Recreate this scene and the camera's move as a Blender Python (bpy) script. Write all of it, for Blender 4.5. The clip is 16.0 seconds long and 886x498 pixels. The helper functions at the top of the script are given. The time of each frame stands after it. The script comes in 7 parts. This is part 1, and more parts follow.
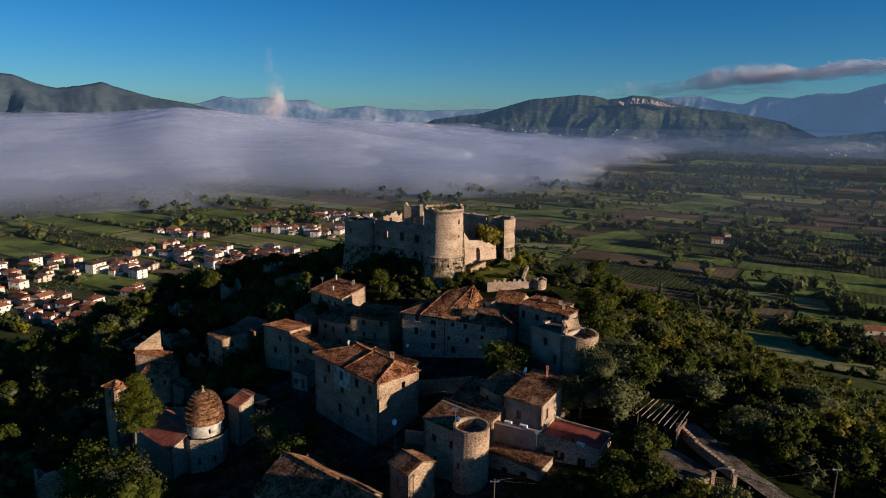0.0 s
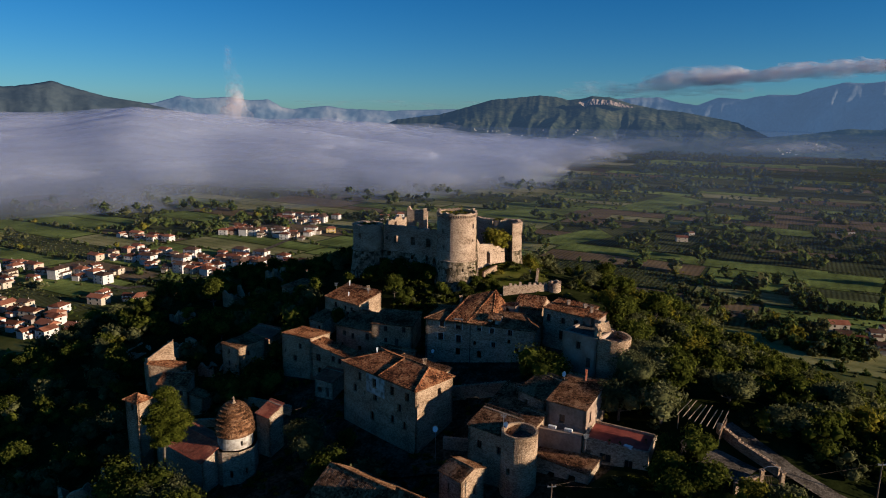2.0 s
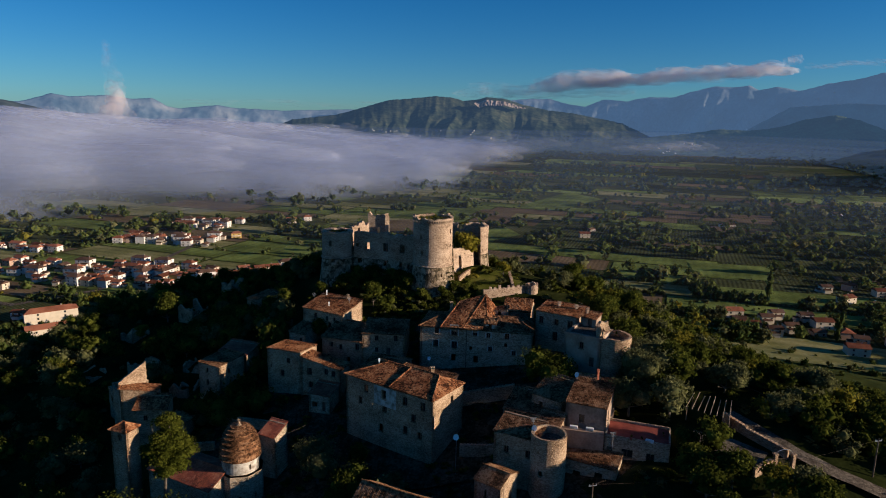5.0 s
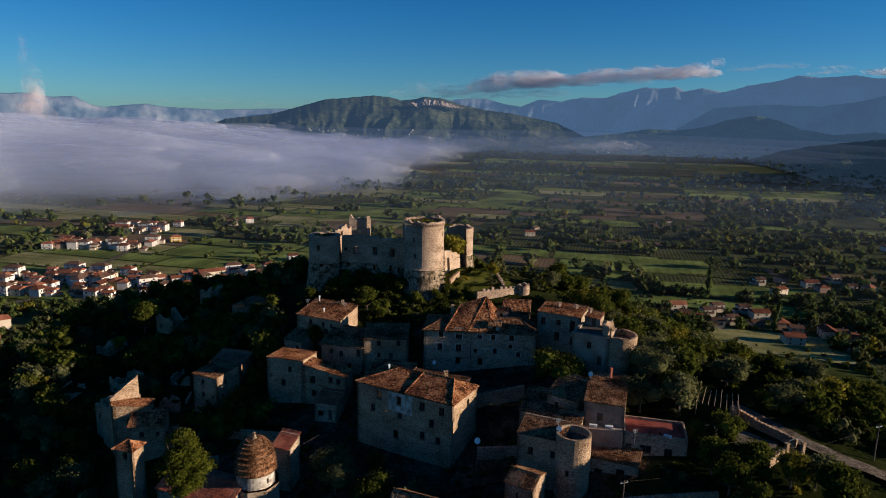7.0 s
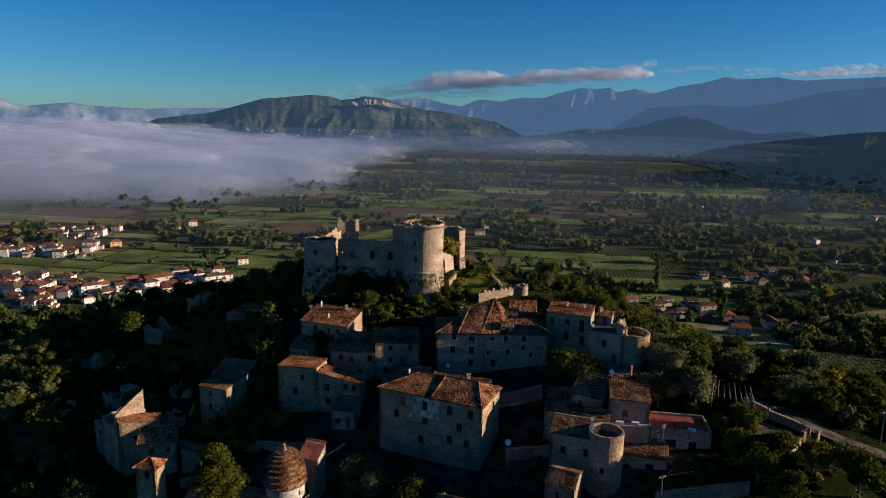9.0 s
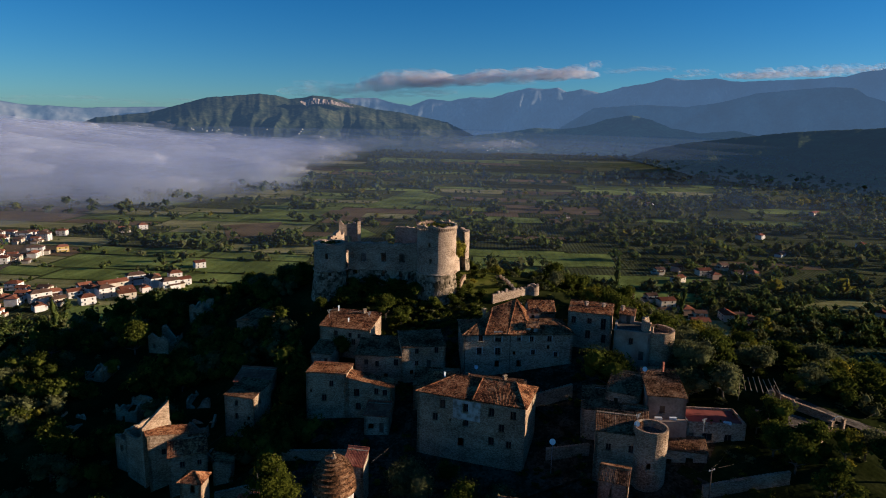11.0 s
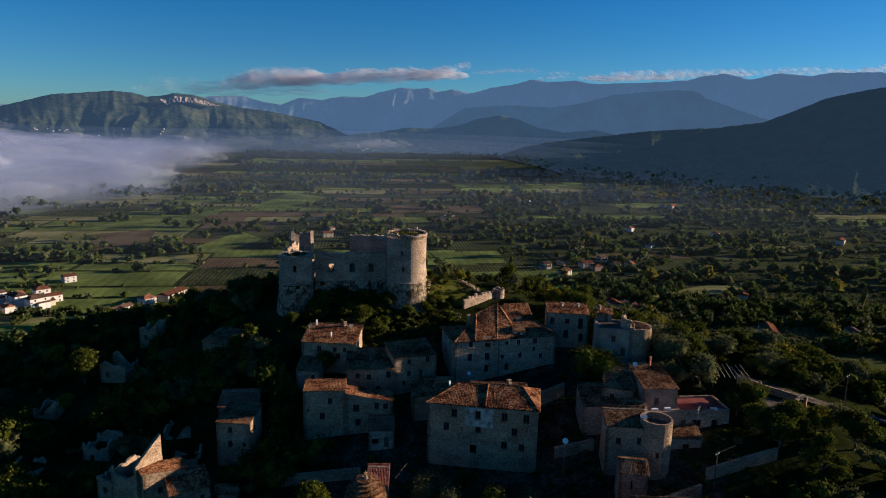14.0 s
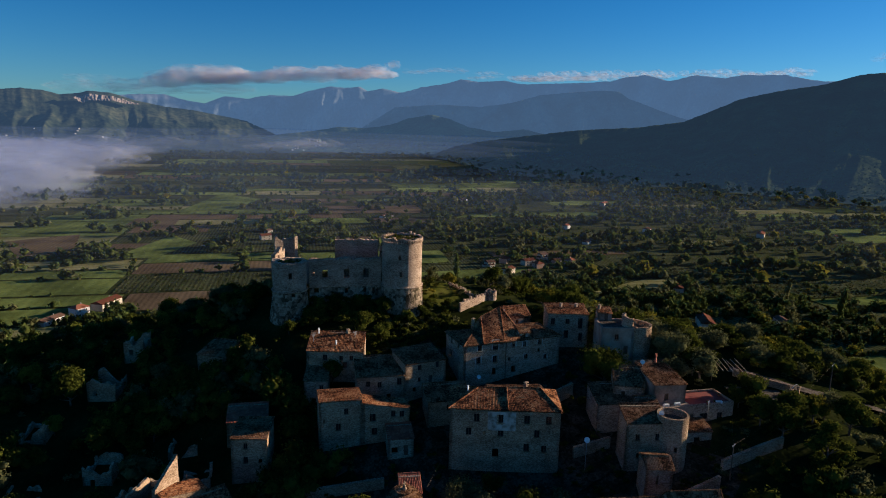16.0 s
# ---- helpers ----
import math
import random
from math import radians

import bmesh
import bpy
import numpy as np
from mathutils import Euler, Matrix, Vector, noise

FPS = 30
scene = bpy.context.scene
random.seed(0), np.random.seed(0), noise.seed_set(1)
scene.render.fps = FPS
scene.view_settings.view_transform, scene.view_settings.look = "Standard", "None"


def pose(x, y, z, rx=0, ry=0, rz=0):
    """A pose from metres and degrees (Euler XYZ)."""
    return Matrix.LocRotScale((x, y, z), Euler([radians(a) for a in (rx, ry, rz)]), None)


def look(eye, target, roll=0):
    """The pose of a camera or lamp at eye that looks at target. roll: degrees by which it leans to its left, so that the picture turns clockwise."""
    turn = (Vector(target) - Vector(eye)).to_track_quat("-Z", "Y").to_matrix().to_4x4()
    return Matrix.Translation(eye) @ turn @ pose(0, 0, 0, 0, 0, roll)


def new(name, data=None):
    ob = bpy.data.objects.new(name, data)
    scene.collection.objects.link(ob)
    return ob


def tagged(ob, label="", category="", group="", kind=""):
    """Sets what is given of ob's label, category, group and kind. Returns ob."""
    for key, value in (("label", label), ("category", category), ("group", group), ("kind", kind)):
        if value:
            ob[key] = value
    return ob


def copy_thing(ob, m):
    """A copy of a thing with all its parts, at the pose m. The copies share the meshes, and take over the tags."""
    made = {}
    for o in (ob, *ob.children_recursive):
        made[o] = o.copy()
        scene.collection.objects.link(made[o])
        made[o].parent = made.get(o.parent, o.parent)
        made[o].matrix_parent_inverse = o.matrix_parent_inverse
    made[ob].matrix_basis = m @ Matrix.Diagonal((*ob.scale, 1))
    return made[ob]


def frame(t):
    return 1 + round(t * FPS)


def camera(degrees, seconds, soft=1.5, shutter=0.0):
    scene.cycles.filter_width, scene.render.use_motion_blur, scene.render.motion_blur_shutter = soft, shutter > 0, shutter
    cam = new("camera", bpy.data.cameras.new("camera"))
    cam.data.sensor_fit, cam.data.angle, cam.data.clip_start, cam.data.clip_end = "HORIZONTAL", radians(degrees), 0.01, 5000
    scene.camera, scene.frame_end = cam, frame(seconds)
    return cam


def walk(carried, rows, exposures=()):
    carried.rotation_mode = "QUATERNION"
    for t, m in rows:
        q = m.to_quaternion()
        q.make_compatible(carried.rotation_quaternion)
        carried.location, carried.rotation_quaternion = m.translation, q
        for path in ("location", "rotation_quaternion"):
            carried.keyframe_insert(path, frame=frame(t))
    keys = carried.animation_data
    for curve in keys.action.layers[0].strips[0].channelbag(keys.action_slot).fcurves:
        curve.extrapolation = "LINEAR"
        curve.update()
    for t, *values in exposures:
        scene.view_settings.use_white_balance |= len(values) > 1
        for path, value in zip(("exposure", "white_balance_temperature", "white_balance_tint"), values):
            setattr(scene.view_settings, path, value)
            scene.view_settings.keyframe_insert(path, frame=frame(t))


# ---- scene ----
cam = camera(68.3, 16.0, soft=1.0)
METRES, EYE, TILT, LEAN, TURN = 110.0, 162.0, 0.0, 0.0, 0.0
ROWS = [
    (0.0, 0.0, 0.0, 0.0, 0.19, -11.64, -0.9),
    (0.5, -0.0282, 0.0006, 0.0021, -0.44, -11.63, -0.9),
    (1.0, -0.0566, 0.0014, 0.0038, -1.07, -11.61, -0.92),
    (1.5, -0.0834, 0.0025, 0.0054, -1.86, -11.59, -0.94),
    (2.0, -0.1114, 0.0042, 0.0073, -3.22, -11.58, -0.97),
    (2.5, -0.1395, 0.0069, 0.0092, -4.85, -11.54, -1.0),
    (3.0, -0.1693, 0.0105, 0.0109, -6.52, -11.52, -1.04),
    (3.5, -0.1975, 0.0147, 0.0119, -8.06, -11.48, -1.08),
    (4.0, -0.2241, 0.0193, 0.013, -9.5, -11.45, -1.09),
    (6.5, -0.3617, 0.0549, 0.0177, -16.41, -11.34, -1.25),
    (7.0, -0.3888, 0.0641, 0.0189, -17.78, -11.33, -1.26),
    (7.5, -0.4145, 0.0733, 0.0198, -19.05, -11.31, -1.29),
    (8.0, -0.4427, 0.0837, 0.0206, -20.41, -11.28, -1.29),
    (8.5, -0.4733, 0.0957, 0.0212, -21.75, -11.27, -1.29),
    (9.0, -0.5055, 0.1095, 0.0218, -23.03, -11.25, -1.27),
    (11.5, -0.6586, 0.1842, 0.0245, -28.7, -11.18, -1.34),
    (12.0, -0.6887, 0.2008, 0.0262, -30.19, -11.15, -1.35),
    (12.5, -0.716, 0.2178, 0.0299, -32.72, -11.11, -1.4),
    (13.0, -0.7441, 0.2369, 0.0332, -35.22, -11.07, -1.43),
    (13.5, -0.7716, 0.257, 0.035, -37.03, -11.04, -1.43),
    (14.0, -0.7988, 0.2782, 0.0365, -38.7, -11.0, -1.41),
    (14.5, -0.8241, 0.2988, 0.038, -40.25, -10.98, -1.41),
    (15.0, -0.8503, 0.3215, 0.0394, -41.86, -10.96, -1.42),
    (15.5, -0.876, 0.3451, 0.0406, -43.35, -10.94, -1.43),
    (16.0, -0.897, 0.3743, 0.0411, -44.84, -10.91, -1.46),
]
EXPOSURES = [(0.0, 0.62, 5850, 10), (16.0, 0.86, 5850, 10)]
walk(cam, [(t, pose(0, 0, EYE, TILT, LEAN, TURN) @ pose(METRES * x, METRES * y, METRES * z, 90 + pitch, roll, yaw)) for t, x, y, z, yaw, pitch, roll in ROWS], EXPOSURES)

scene.cycles.transparent_max_bounces = 80

# ---- light ----
SUN_HEADING, SUN_HEIGHT = 116.0, 11.8
world = bpy.data.worlds.new("sky_world")
scene.world = world
world.use_nodes = True
wn, wl = world.node_tree.nodes, world.node_tree.links
wn.clear()
sky = wn.new("ShaderNodeTexSky")
sky.sky_type = 'NISHITA'
sky.sun_disc = False
sky.sun_elevation = radians(SUN_HEIGHT)
sky.sun_rotation = radians(SUN_HEADING)
sky.air_density, sky.dust_density, sky.ozone_density = 0.8, 0.15, 4.0
hue = wn.new("ShaderNodeHueSaturation")
hue.inputs["Saturation"].default_value = 1.2
wbg, wout = wn.new("ShaderNodeBackground"), wn.new("ShaderNodeOutputWorld")
wbg.inputs["Strength"].default_value = 0.05
wl.new(sky.outputs[0], hue.inputs["Color"])
tint = wn.new("ShaderNodeMix")
tint.data_type, tint.blend_type = 'RGBA', 'MULTIPLY'
tint.inputs[0].default_value = 1.0
tint.inputs[7].default_value = (0.70, 0.99, 1.08, 1)
wl.new(hue.outputs[0], tint.inputs[6])
wl.new(tint.outputs[2], wbg.inputs["Color"])
wl.new(wbg.outputs[0], wout.inputs["Surface"])

sun_data = bpy.data.lights.new("sun", 'SUN')
sun_data.energy, sun_data.angle, sun_data.color = 5.0, radians(0.6), (1.0, 0.80, 0.57)
sun = new("sun", sun_data)
sh, se = radians(SUN_HEADING), radians(SUN_HEIGHT)
SUN_DIR = Vector((math.sin(sh) * math.cos(se), math.cos(sh) * math.cos(se), math.sin(se)))
sun.matrix_world = look(tuple(SUN_DIR * 400), (0, 0, 0))


# ---- materials ----
def ramp_of(nodes, stops):
    r = nodes.new("ShaderNodeValToRGB")
    while len(r.color_ramp.elements) < len(stops):
        r.color_ramp.elements.new(0.5)
    for e, (p, c) in zip(r.color_ramp.elements, stops):
        e.position, e.color = p, (*c, 1)
    return r


def surface(name, stops, scale=0.5, fine=4.0, rough=0.85, bump=0.3, cells=0.0, cell_mix=0.4, piece=0.0, island=0.0, stretch=(1, 1, 1), metal=0.0, stain=1.3, grain=0.45):
    """A worn surface: a large stain noise and a fine grain, both in metres, with optional stone cells and variation by piece."""
    m = bpy.data.materials.new(name)
    m.use_nodes = True
    n, l = m.node_tree.nodes, m.node_tree.links
    b = n["Principled BSDF"]
    b.inputs["Roughness"].default_value = rough
    b.inputs["Metallic"].default_value = metal
    b.inputs["Specular IOR Level"].default_value = 0.25 if rough < 0.84 else 0.0
    geo = n.new("ShaderNodeNewGeometry")
    mp = n.new("ShaderNodeMapping")
    mp.inputs["Scale"].default_value = stretch
    l.new(geo.outputs["Position"], mp.inputs["Vector"])
    big, small = n.new("ShaderNodeTexNoise"), n.new("ShaderNodeTexNoise")
    big.inputs["Scale"].default_value, big.inputs["Detail"].default_value = scale, 5
    small.inputs["Scale"].default_value, small.inputs["Detail"].default_value = fine, 3
    for t in (big, small):
        l.new(mp.outputs[0], t.inputs["Vector"])
    mix = n.new("ShaderNodeMath")
    mix.operation = 'MULTIPLY_ADD'
    mix.inputs[1].default_value = grain
    l.new(small.outputs["Fac"], mix.inputs[0])
    half = n.new("ShaderNodeMath")
    half.operation = 'MULTIPLY_ADD'
    half.inputs[1].default_value, half.inputs[2].default_value = stain, 0.5 - stain / 2 - grain / 2
    l.new(big.outputs["Fac"], half.inputs[0])
    l.new(half.outputs[0], mix.inputs[2])
    value = mix.outputs[0]
    height = small.outputs["Fac"]
    if cells:
        v = n.new("ShaderNodeTexVoronoi")
        v.inputs["Scale"].default_value = cells
        l.new(mp.outputs[0], v.inputs["Vector"])
        sep = n.new("ShaderNodeSeparateColor")
        l.new(v.outputs["Color"], sep.inputs[0])
        add = n.new("ShaderNodeMath")
        add.operation = 'MULTIPLY_ADD'
        add.inputs[1].default_value = cell_mix
        l.new(sep.outputs[0], add.inputs[0])
        sub = n.new("ShaderNodeMath")
        sub.operation = 'SUBTRACT'
        sub.inputs[1].default_value = cell_mix / 2
        l.new(value, sub.inputs[0])
        l.new(sub.outputs[0], add.inputs[2])
        value = add.outputs[0]
        hm = n.new("ShaderNodeMath")
        hm.operation = 'MULTIPLY_ADD'
        hm.inputs[1].default_value = -0.8
        l.new(v.outputs["Distance"], hm.inputs[0])
        l.new(height, hm.inputs[2])
        height = hm.outputs[0]
    for amount, kind in ((piece, "o"), (island, "i")):
        if amount:
            src = n.new("ShaderNodeObjectInfo").outputs["Random"] if kind == "o" else geo.outputs["Random Per Island"]
            pm = n.new("ShaderNodeMath")
            pm.operation = 'MULTIPLY_ADD'
            pm.inputs[1].default_value = amount
            sb = n.new("ShaderNodeMath")
            sb.operation = 'SUBTRACT'
            sb.inputs[1].default_value = amount / 2
            l.new(value, sb.inputs[0])
            l.new(src, pm.inputs[0])
            l.new(sb.outputs[0], pm.inputs[2])
            value = pm.outputs[0]
    r = ramp_of(n, stops)
    l.new(value, r.inputs[0])
    l.new(r.outputs[0], b.inputs["Base Color"])
    if bump:
        bp = n.new("ShaderNodeBump")
        bp.inputs["Strength"].default_value, bp.inputs["Distance"].default_value = bump, 0.12
        l.new(height, bp.inputs["Height"])
        l.new(bp.outputs[0], b.inputs["Normal"])
    return m


def plain(name, color, rough=0.6, metal=0.0):
    m = bpy.data.materials.new(name)
    m.use_nodes = True
    b = m.node_tree.nodes["Principled BSDF"]
    b.inputs["Base Color"].default_value = (*color, 1)
    b.inputs["Roughness"].default_value, b.inputs["Metallic"].default_value = rough, metal
    return m


STONE = surface("limestone_rubble", [(0.10, (0.14, 0.087, 0.052)), (0.45, (0.31, 0.205, 0.127)), (0.9, (0.56, 0.40, 0.265))], 0.3, 7.0, 0.9, 0.9, 4.4, 0.5, stain=0.95, stretch=(1, 1, 1.7), grain=0.4)
CASTLE_STONE = surface("castle_stone", [(0.10, (0.13, 0.085, 0.055)), (0.45, (0.345, 0.238, 0.162)), (0.88, (0.57, 0.42, 0.30))], 0.22, 5.0, 0.92, 0.9, 3.8, 0.5, stain=1.1, stretch=(1, 1, 2.1), grain=0.4)
SCARP = surface("overgrown_scarp", [(0.2, (0.05, 0.040, 0.024)), (0.5, (0.19, 0.138, 0.09)), (0.8, (0.38, 0.285, 0.195))], 0.4, 3.0, 0.95, 1.0, 1.6, 0.5)
RENDER_GREY = surface("weathered_render", [(0.2, (0.19, 0.133, 0.088)), (0.5, (0.35, 0.262, 0.178)), (0.8, (0.50, 0.39, 0.28))], 0.35, 5.0, 0.9, 0.8, 3.6, 0.5, stain=0.7, stretch=(1, 1, 1.7))
RENDER_PINK = surface("pinkish_render", [(0.2, (0.20, 0.135, 0.095)), (0.5, (0.33, 0.23, 0.165)), (0.8, (0.44, 0.33, 0.245))], 0.4, 3.0, 0.9, 0.3)
PLASTER = surface("pale_plaster", [(0.25, (0.22, 0.18, 0.14)), (0.5, (0.42, 0.37, 0.31)), (0.75, (0.56, 0.51, 0.44))], 0.9, 3.0, 0.85, 0.3, stain=1.8)
TILE = surface("clay_tiles", [(0.15, (0.055, 0.025, 0.014)), (0.42, (0.18, 0.068, 0.031)), (0.62, (0.31, 0.118, 0.048)), (0.88, (0.44, 0.22, 0.105))], 0.4, 5.0, 0.85, 0.4, 3.4, 0.75, stain=1.7)
TILE_OLD = surface("lichened_tiles", [(0.15, (0.045, 0.023, 0.012)), (0.5, (0.165, 0.076, 0.036)), (0.85, (0.31, 0.17, 0.09))], 0.45, 5.0, 0.9, 0.4, 3.2, 0.6, stain=1.6)
TILE_RED = surface("red_tiles", [(0.2, (0.20, 0.055, 0.03)), (0.5, (0.34, 0.09, 0.045)), (0.85, (0.46, 0.17, 0.09))], 0.4, 5.0, 0.8, 0.3, 2.6, 0.4)
WOOD = surface("dark_wood", [(0.2, (0.05, 0.035, 0.025)), (0.8, (0.16, 0.11, 0.075))], 1.0, 8.0, 0.7, 0.2)
BROWN_SHUTTER = surface("brown_shutter", [(0.2, (0.10, 0.055, 0.03)), (0.8, (0.2, 0.11, 0.06))], 1.0, 8.0, 0.6, 0.1)
GLASS = plain("dark_glass", (0.015, 0.017, 0.02), 0.15)
METAL = plain("galvanised_metal", (0.45, 0.46, 0.47), 0.45, 0.8)
WHITE = plain("white_paint", (0.75, 0.74, 0.71), 0.5)
RED_FLOOR = surface("red_terrace_paint", [(0.2, (0.13, 0.035, 0.025)), (0.5, (0.24, 0.055, 0.04)), (0.8, (0.30, 0.085, 0.06))], 0.5, 3.0, 0.7, 0.15)
COBBLE = surface("worn_cobbles", [(0.2, (0.045, 0.036, 0.028)), (0.5, (0.095, 0.076, 0.058)), (0.8, (0.17, 0.138, 0.108))], 0.4, 4.0, 0.9, 0.5, 4.0, 0.4)
GRASS = surface("short_grass", [(0.2, (0.045, 0.05, 0.008)), (0.5, (0.085, 0.09, 0.015)), (0.85, (0.14, 0.13, 0.03))], 0.25, 3.0, 0.95, 0.5)
MEADOW = surface("rough_meadow", [(0.2, (0.026, 0.032, 0.010)), (0.5, (0.052, 0.060, 0.018)), (0.85, (0.10, 0.10, 0.034))], 0.015, 0.12, 0.95, 0.0)
EARTH = surface("trodden_earth_and_rubble", [(0.2, (0.018, 0.014, 0.008)), (0.5, (0.040, 0.031, 0.019)), (0.85, (0.105, 0.08, 0.052))], 0.35, 3.0, 0.95, 0.9, 2.2, 0.4)
SLOPE = surface("scrubby_slope", [(0.2, (0.008, 0.010, 0.003)), (0.5, (0.018, 0.022, 0.006)), (0.8, (0.042, 0.044, 0.014))], 0.12, 1.2, 0.95, 0.8)
BARK = surface("bark", [(0.2, (0.05, 0.04, 0.03)), (0.8, (0.16, 0.13, 0.10))], 2.0, 9.0, 0.9, 0.4)


def leaf_mat(name, stops):
    """Leaves: matt, a little translucent, varied from spray to spray."""
    m = surface(name, stops, 0.25, 1.6, 0.9, 0.0, island=0.4)
    n, l = m.node_tree.nodes, m.node_tree.links
    b, out = n["Principled BSDF"], n["Material Output"]
    tl, mx = n.new("ShaderNodeBsdfTranslucent"), n.new("ShaderNodeMixShader")
    mx.inputs[0].default_value = 0.3
    l.new(b.inputs["Base Color"].links[0].from_socket, tl.inputs["Color"])
    l.new(b.outputs[0], mx.inputs[1]), l.new(tl.outputs[0], mx.inputs[2])
    l.new(mx.outputs[0], out.inputs["Surface"])
    return m


LEAF = leaf_mat("broad_leaves", [(0.1, (0.018, 0.022, 0.004)), (0.5, (0.056, 0.064, 0.010)), (0.9, (0.125, 0.128, 0.020))])
LEAF_OLIVE = leaf_mat("olive_leaves", [(0.1, (0.04, 0.042, 0.016)), (0.5, (0.095, 0.096, 0.038)), (0.9, (0.18, 0.17, 0.07))])
LEAF_PINE = leaf_mat("pine_needles", [(0.1, (0.018, 0.022, 0.003)), (0.5, (0.056, 0.062, 0.008)), (0.9, (0.115, 0.115, 0.016))])
LEAF_YELLOW = leaf_mat("yellowing_leaves", [(0.1, (0.06, 0.055, 0.008)), (0.5, (0.145, 0.128, 0.016)), (0.9, (0.25, 0.20, 0.025))])
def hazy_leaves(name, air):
    """Leaves of far woods; the air light between is put in as blue emission."""
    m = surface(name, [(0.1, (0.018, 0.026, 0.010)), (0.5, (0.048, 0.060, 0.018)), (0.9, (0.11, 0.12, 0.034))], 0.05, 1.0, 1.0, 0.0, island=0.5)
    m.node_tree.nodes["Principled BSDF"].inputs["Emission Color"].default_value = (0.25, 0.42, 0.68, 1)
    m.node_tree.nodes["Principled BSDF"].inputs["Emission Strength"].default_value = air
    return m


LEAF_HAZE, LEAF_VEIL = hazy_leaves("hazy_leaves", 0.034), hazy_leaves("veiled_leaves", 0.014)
LEAF_FAR = leaf_mat("far_leaves", [(0.1, (0.024, 0.034, 0.010)), (0.5, (0.060, 0.078, 0.020)), (0.9, (0.135, 0.145, 0.036))])


# ---- mesh helpers ----
def mesh_object(name, bm, material, parent=None, label=""):
    me = bpy.data.meshes.new(name)
    bm.to_mesh(me)
    bm.free()
    for mt in (material if isinstance(material, (list, tuple)) else [material]):
        me.materials.append(mt)
    ob = new(name, me)
    if parent is not None:
        ob.parent = parent
    if label:
        ob["label"] = label
    return ob


def part(name, bm, material, parent, label=""):
    return mesh_object(name, bm, material, parent, label)


def raw_object(name, verts, faces, material, parent=None, smooth=False):
    me = bpy.data.meshes.new(name)
    me.from_pydata(verts, [], faces)
    for mt in (material if isinstance(material, (list, tuple)) else [material]):
        me.materials.append(mt)
    if smooth:
        me.shade_smooth()
    ob = new(name, me)
    if parent is not None:
        ob.parent = parent
    return ob


def thing(name, label, category, group="", at=(0, 0, 0)):
    ob = new(name)
    ob.location = at
    return tagged(ob, label, category, group)


def box(bm, x0, y0, z0, x1, y1, z1, m=None):
    vs = [bm.verts.new(Vector(p) if m is None else m @ Vector(p)) for p in
          ((x0, y0, z0), (x1, y0, z0), (x1, y1, z0), (x0, y1, z0), (x0, y0, z1), (x1, y0, z1), (x1, y1, z1), (x0, y1, z1))]
    for f in ((0, 3, 2, 1), (4, 5, 6, 7), (0, 1, 5, 4), (1, 2, 6, 5), (2, 3, 7, 6), (3, 0, 4, 7)):
        bm.faces.new([vs[i] for i in f])


def lathe(bm, cx, cy, profile, n=24, a0=0.0, a1=2 * math.pi, wobble=0.0):
    """Turn a profile of (radius, z) about an upright axis."""
    full = abs(a1 - a0 - 2 * math.pi) < 1e-6
    cols = n if full else n + 1
    rows = []
    for r, z in profile:
        rows.append([bm.verts.new((cx + r * (1 + wobble * noise.noise((math.cos(a) * 3, math.sin(a) * 3, z))) * math.cos(a),
                                   cy + r * (1 + wobble * noise.noise((math.cos(a) * 3, math.sin(a) * 3, z))) * math.sin(a), z))
                     for a in (a0 + (a1 - a0) * i / n for i in range(cols))])
    for lo, hi in zip(rows, rows[1:]):
        for i in range(n):
            j = (i + 1) % cols
            bm.faces.new((lo[i], lo[j], hi[j], hi[i]))
    return rows


def shell(bm, length, z0, top, pos, openings=(), th=0.5, step=3.0, zs=()):
    """A wall with real openings. pos(u, z, depth) gives a place; top(u) the wall's height; openings are (u, z, width, height)."""
    cuts = {0.0, length}
    k = max(1, round(length / step))
    cuts |= {length * i / k for i in range(k + 1)}
    clean = [c for c in cuts if not any(o[0] - o[2] / 2 - 0.02 < c < o[0] + o[2] / 2 + 0.02 for o in openings)]
    for o in openings:
        clean += [o[0] - o[2] / 2, o[0] + o[2] / 2]
    us = sorted(set(round(c, 4) for c in clean))

    def quad(*ps):
        bm.faces.new([bm.verts.new(p) for p in ps])

    for a, b in zip(us, us[1:]):
        if b - a < 1e-3:
            continue
        ta, tb = top(a + 1e-4), top(b - 1e-4)
        holes = sorted((o[1], o[1] + o[3]) for o in openings if o[0] - o[2] / 2 < (a + b) / 2 < o[0] + o[2] / 2)
        spans, z = [], z0
        for h0, h1 in holes:
            spans.append((z, h0))
            z = h1
            for zz, flip in ((h0, False), (h1, True)):
                quad(pos(a, zz, 0), pos(b, zz, 0), pos(b, zz, th), pos(a, zz, th))
            for uu in (a, b):
                quad(pos(uu, h0, 0), pos(uu, h1, 0), pos(uu, h1, th), pos(uu, h0, th))
        spans.append((z, None))
        for s0, s1 in spans:
            levels = [s0] + [q for q in zs if s0 + 0.05 < q < (s1 if s1 is not None else min(ta, tb)) - 0.05] + [s1]
            for q0, q1 in zip(levels, levels[1:]):
                qa, qb = (ta, tb) if q1 is None else (q1, q1)
                for d in (0, th):
                    quad(pos(a, q0, d), pos(b, q0, d), pos(b, qb, d), pos(a, qa, d))
        quad(pos(a, ta, 0), pos(b, tb, 0), pos(b, tb, th), pos(a, ta, th))
    for uu in (0.0, length):
        t = top(min(max(uu, 1e-4), length - 1e-4))
        quad(pos(uu, z0, 0), pos(uu, t, 0), pos(uu, t, th), pos(uu, z0, th))


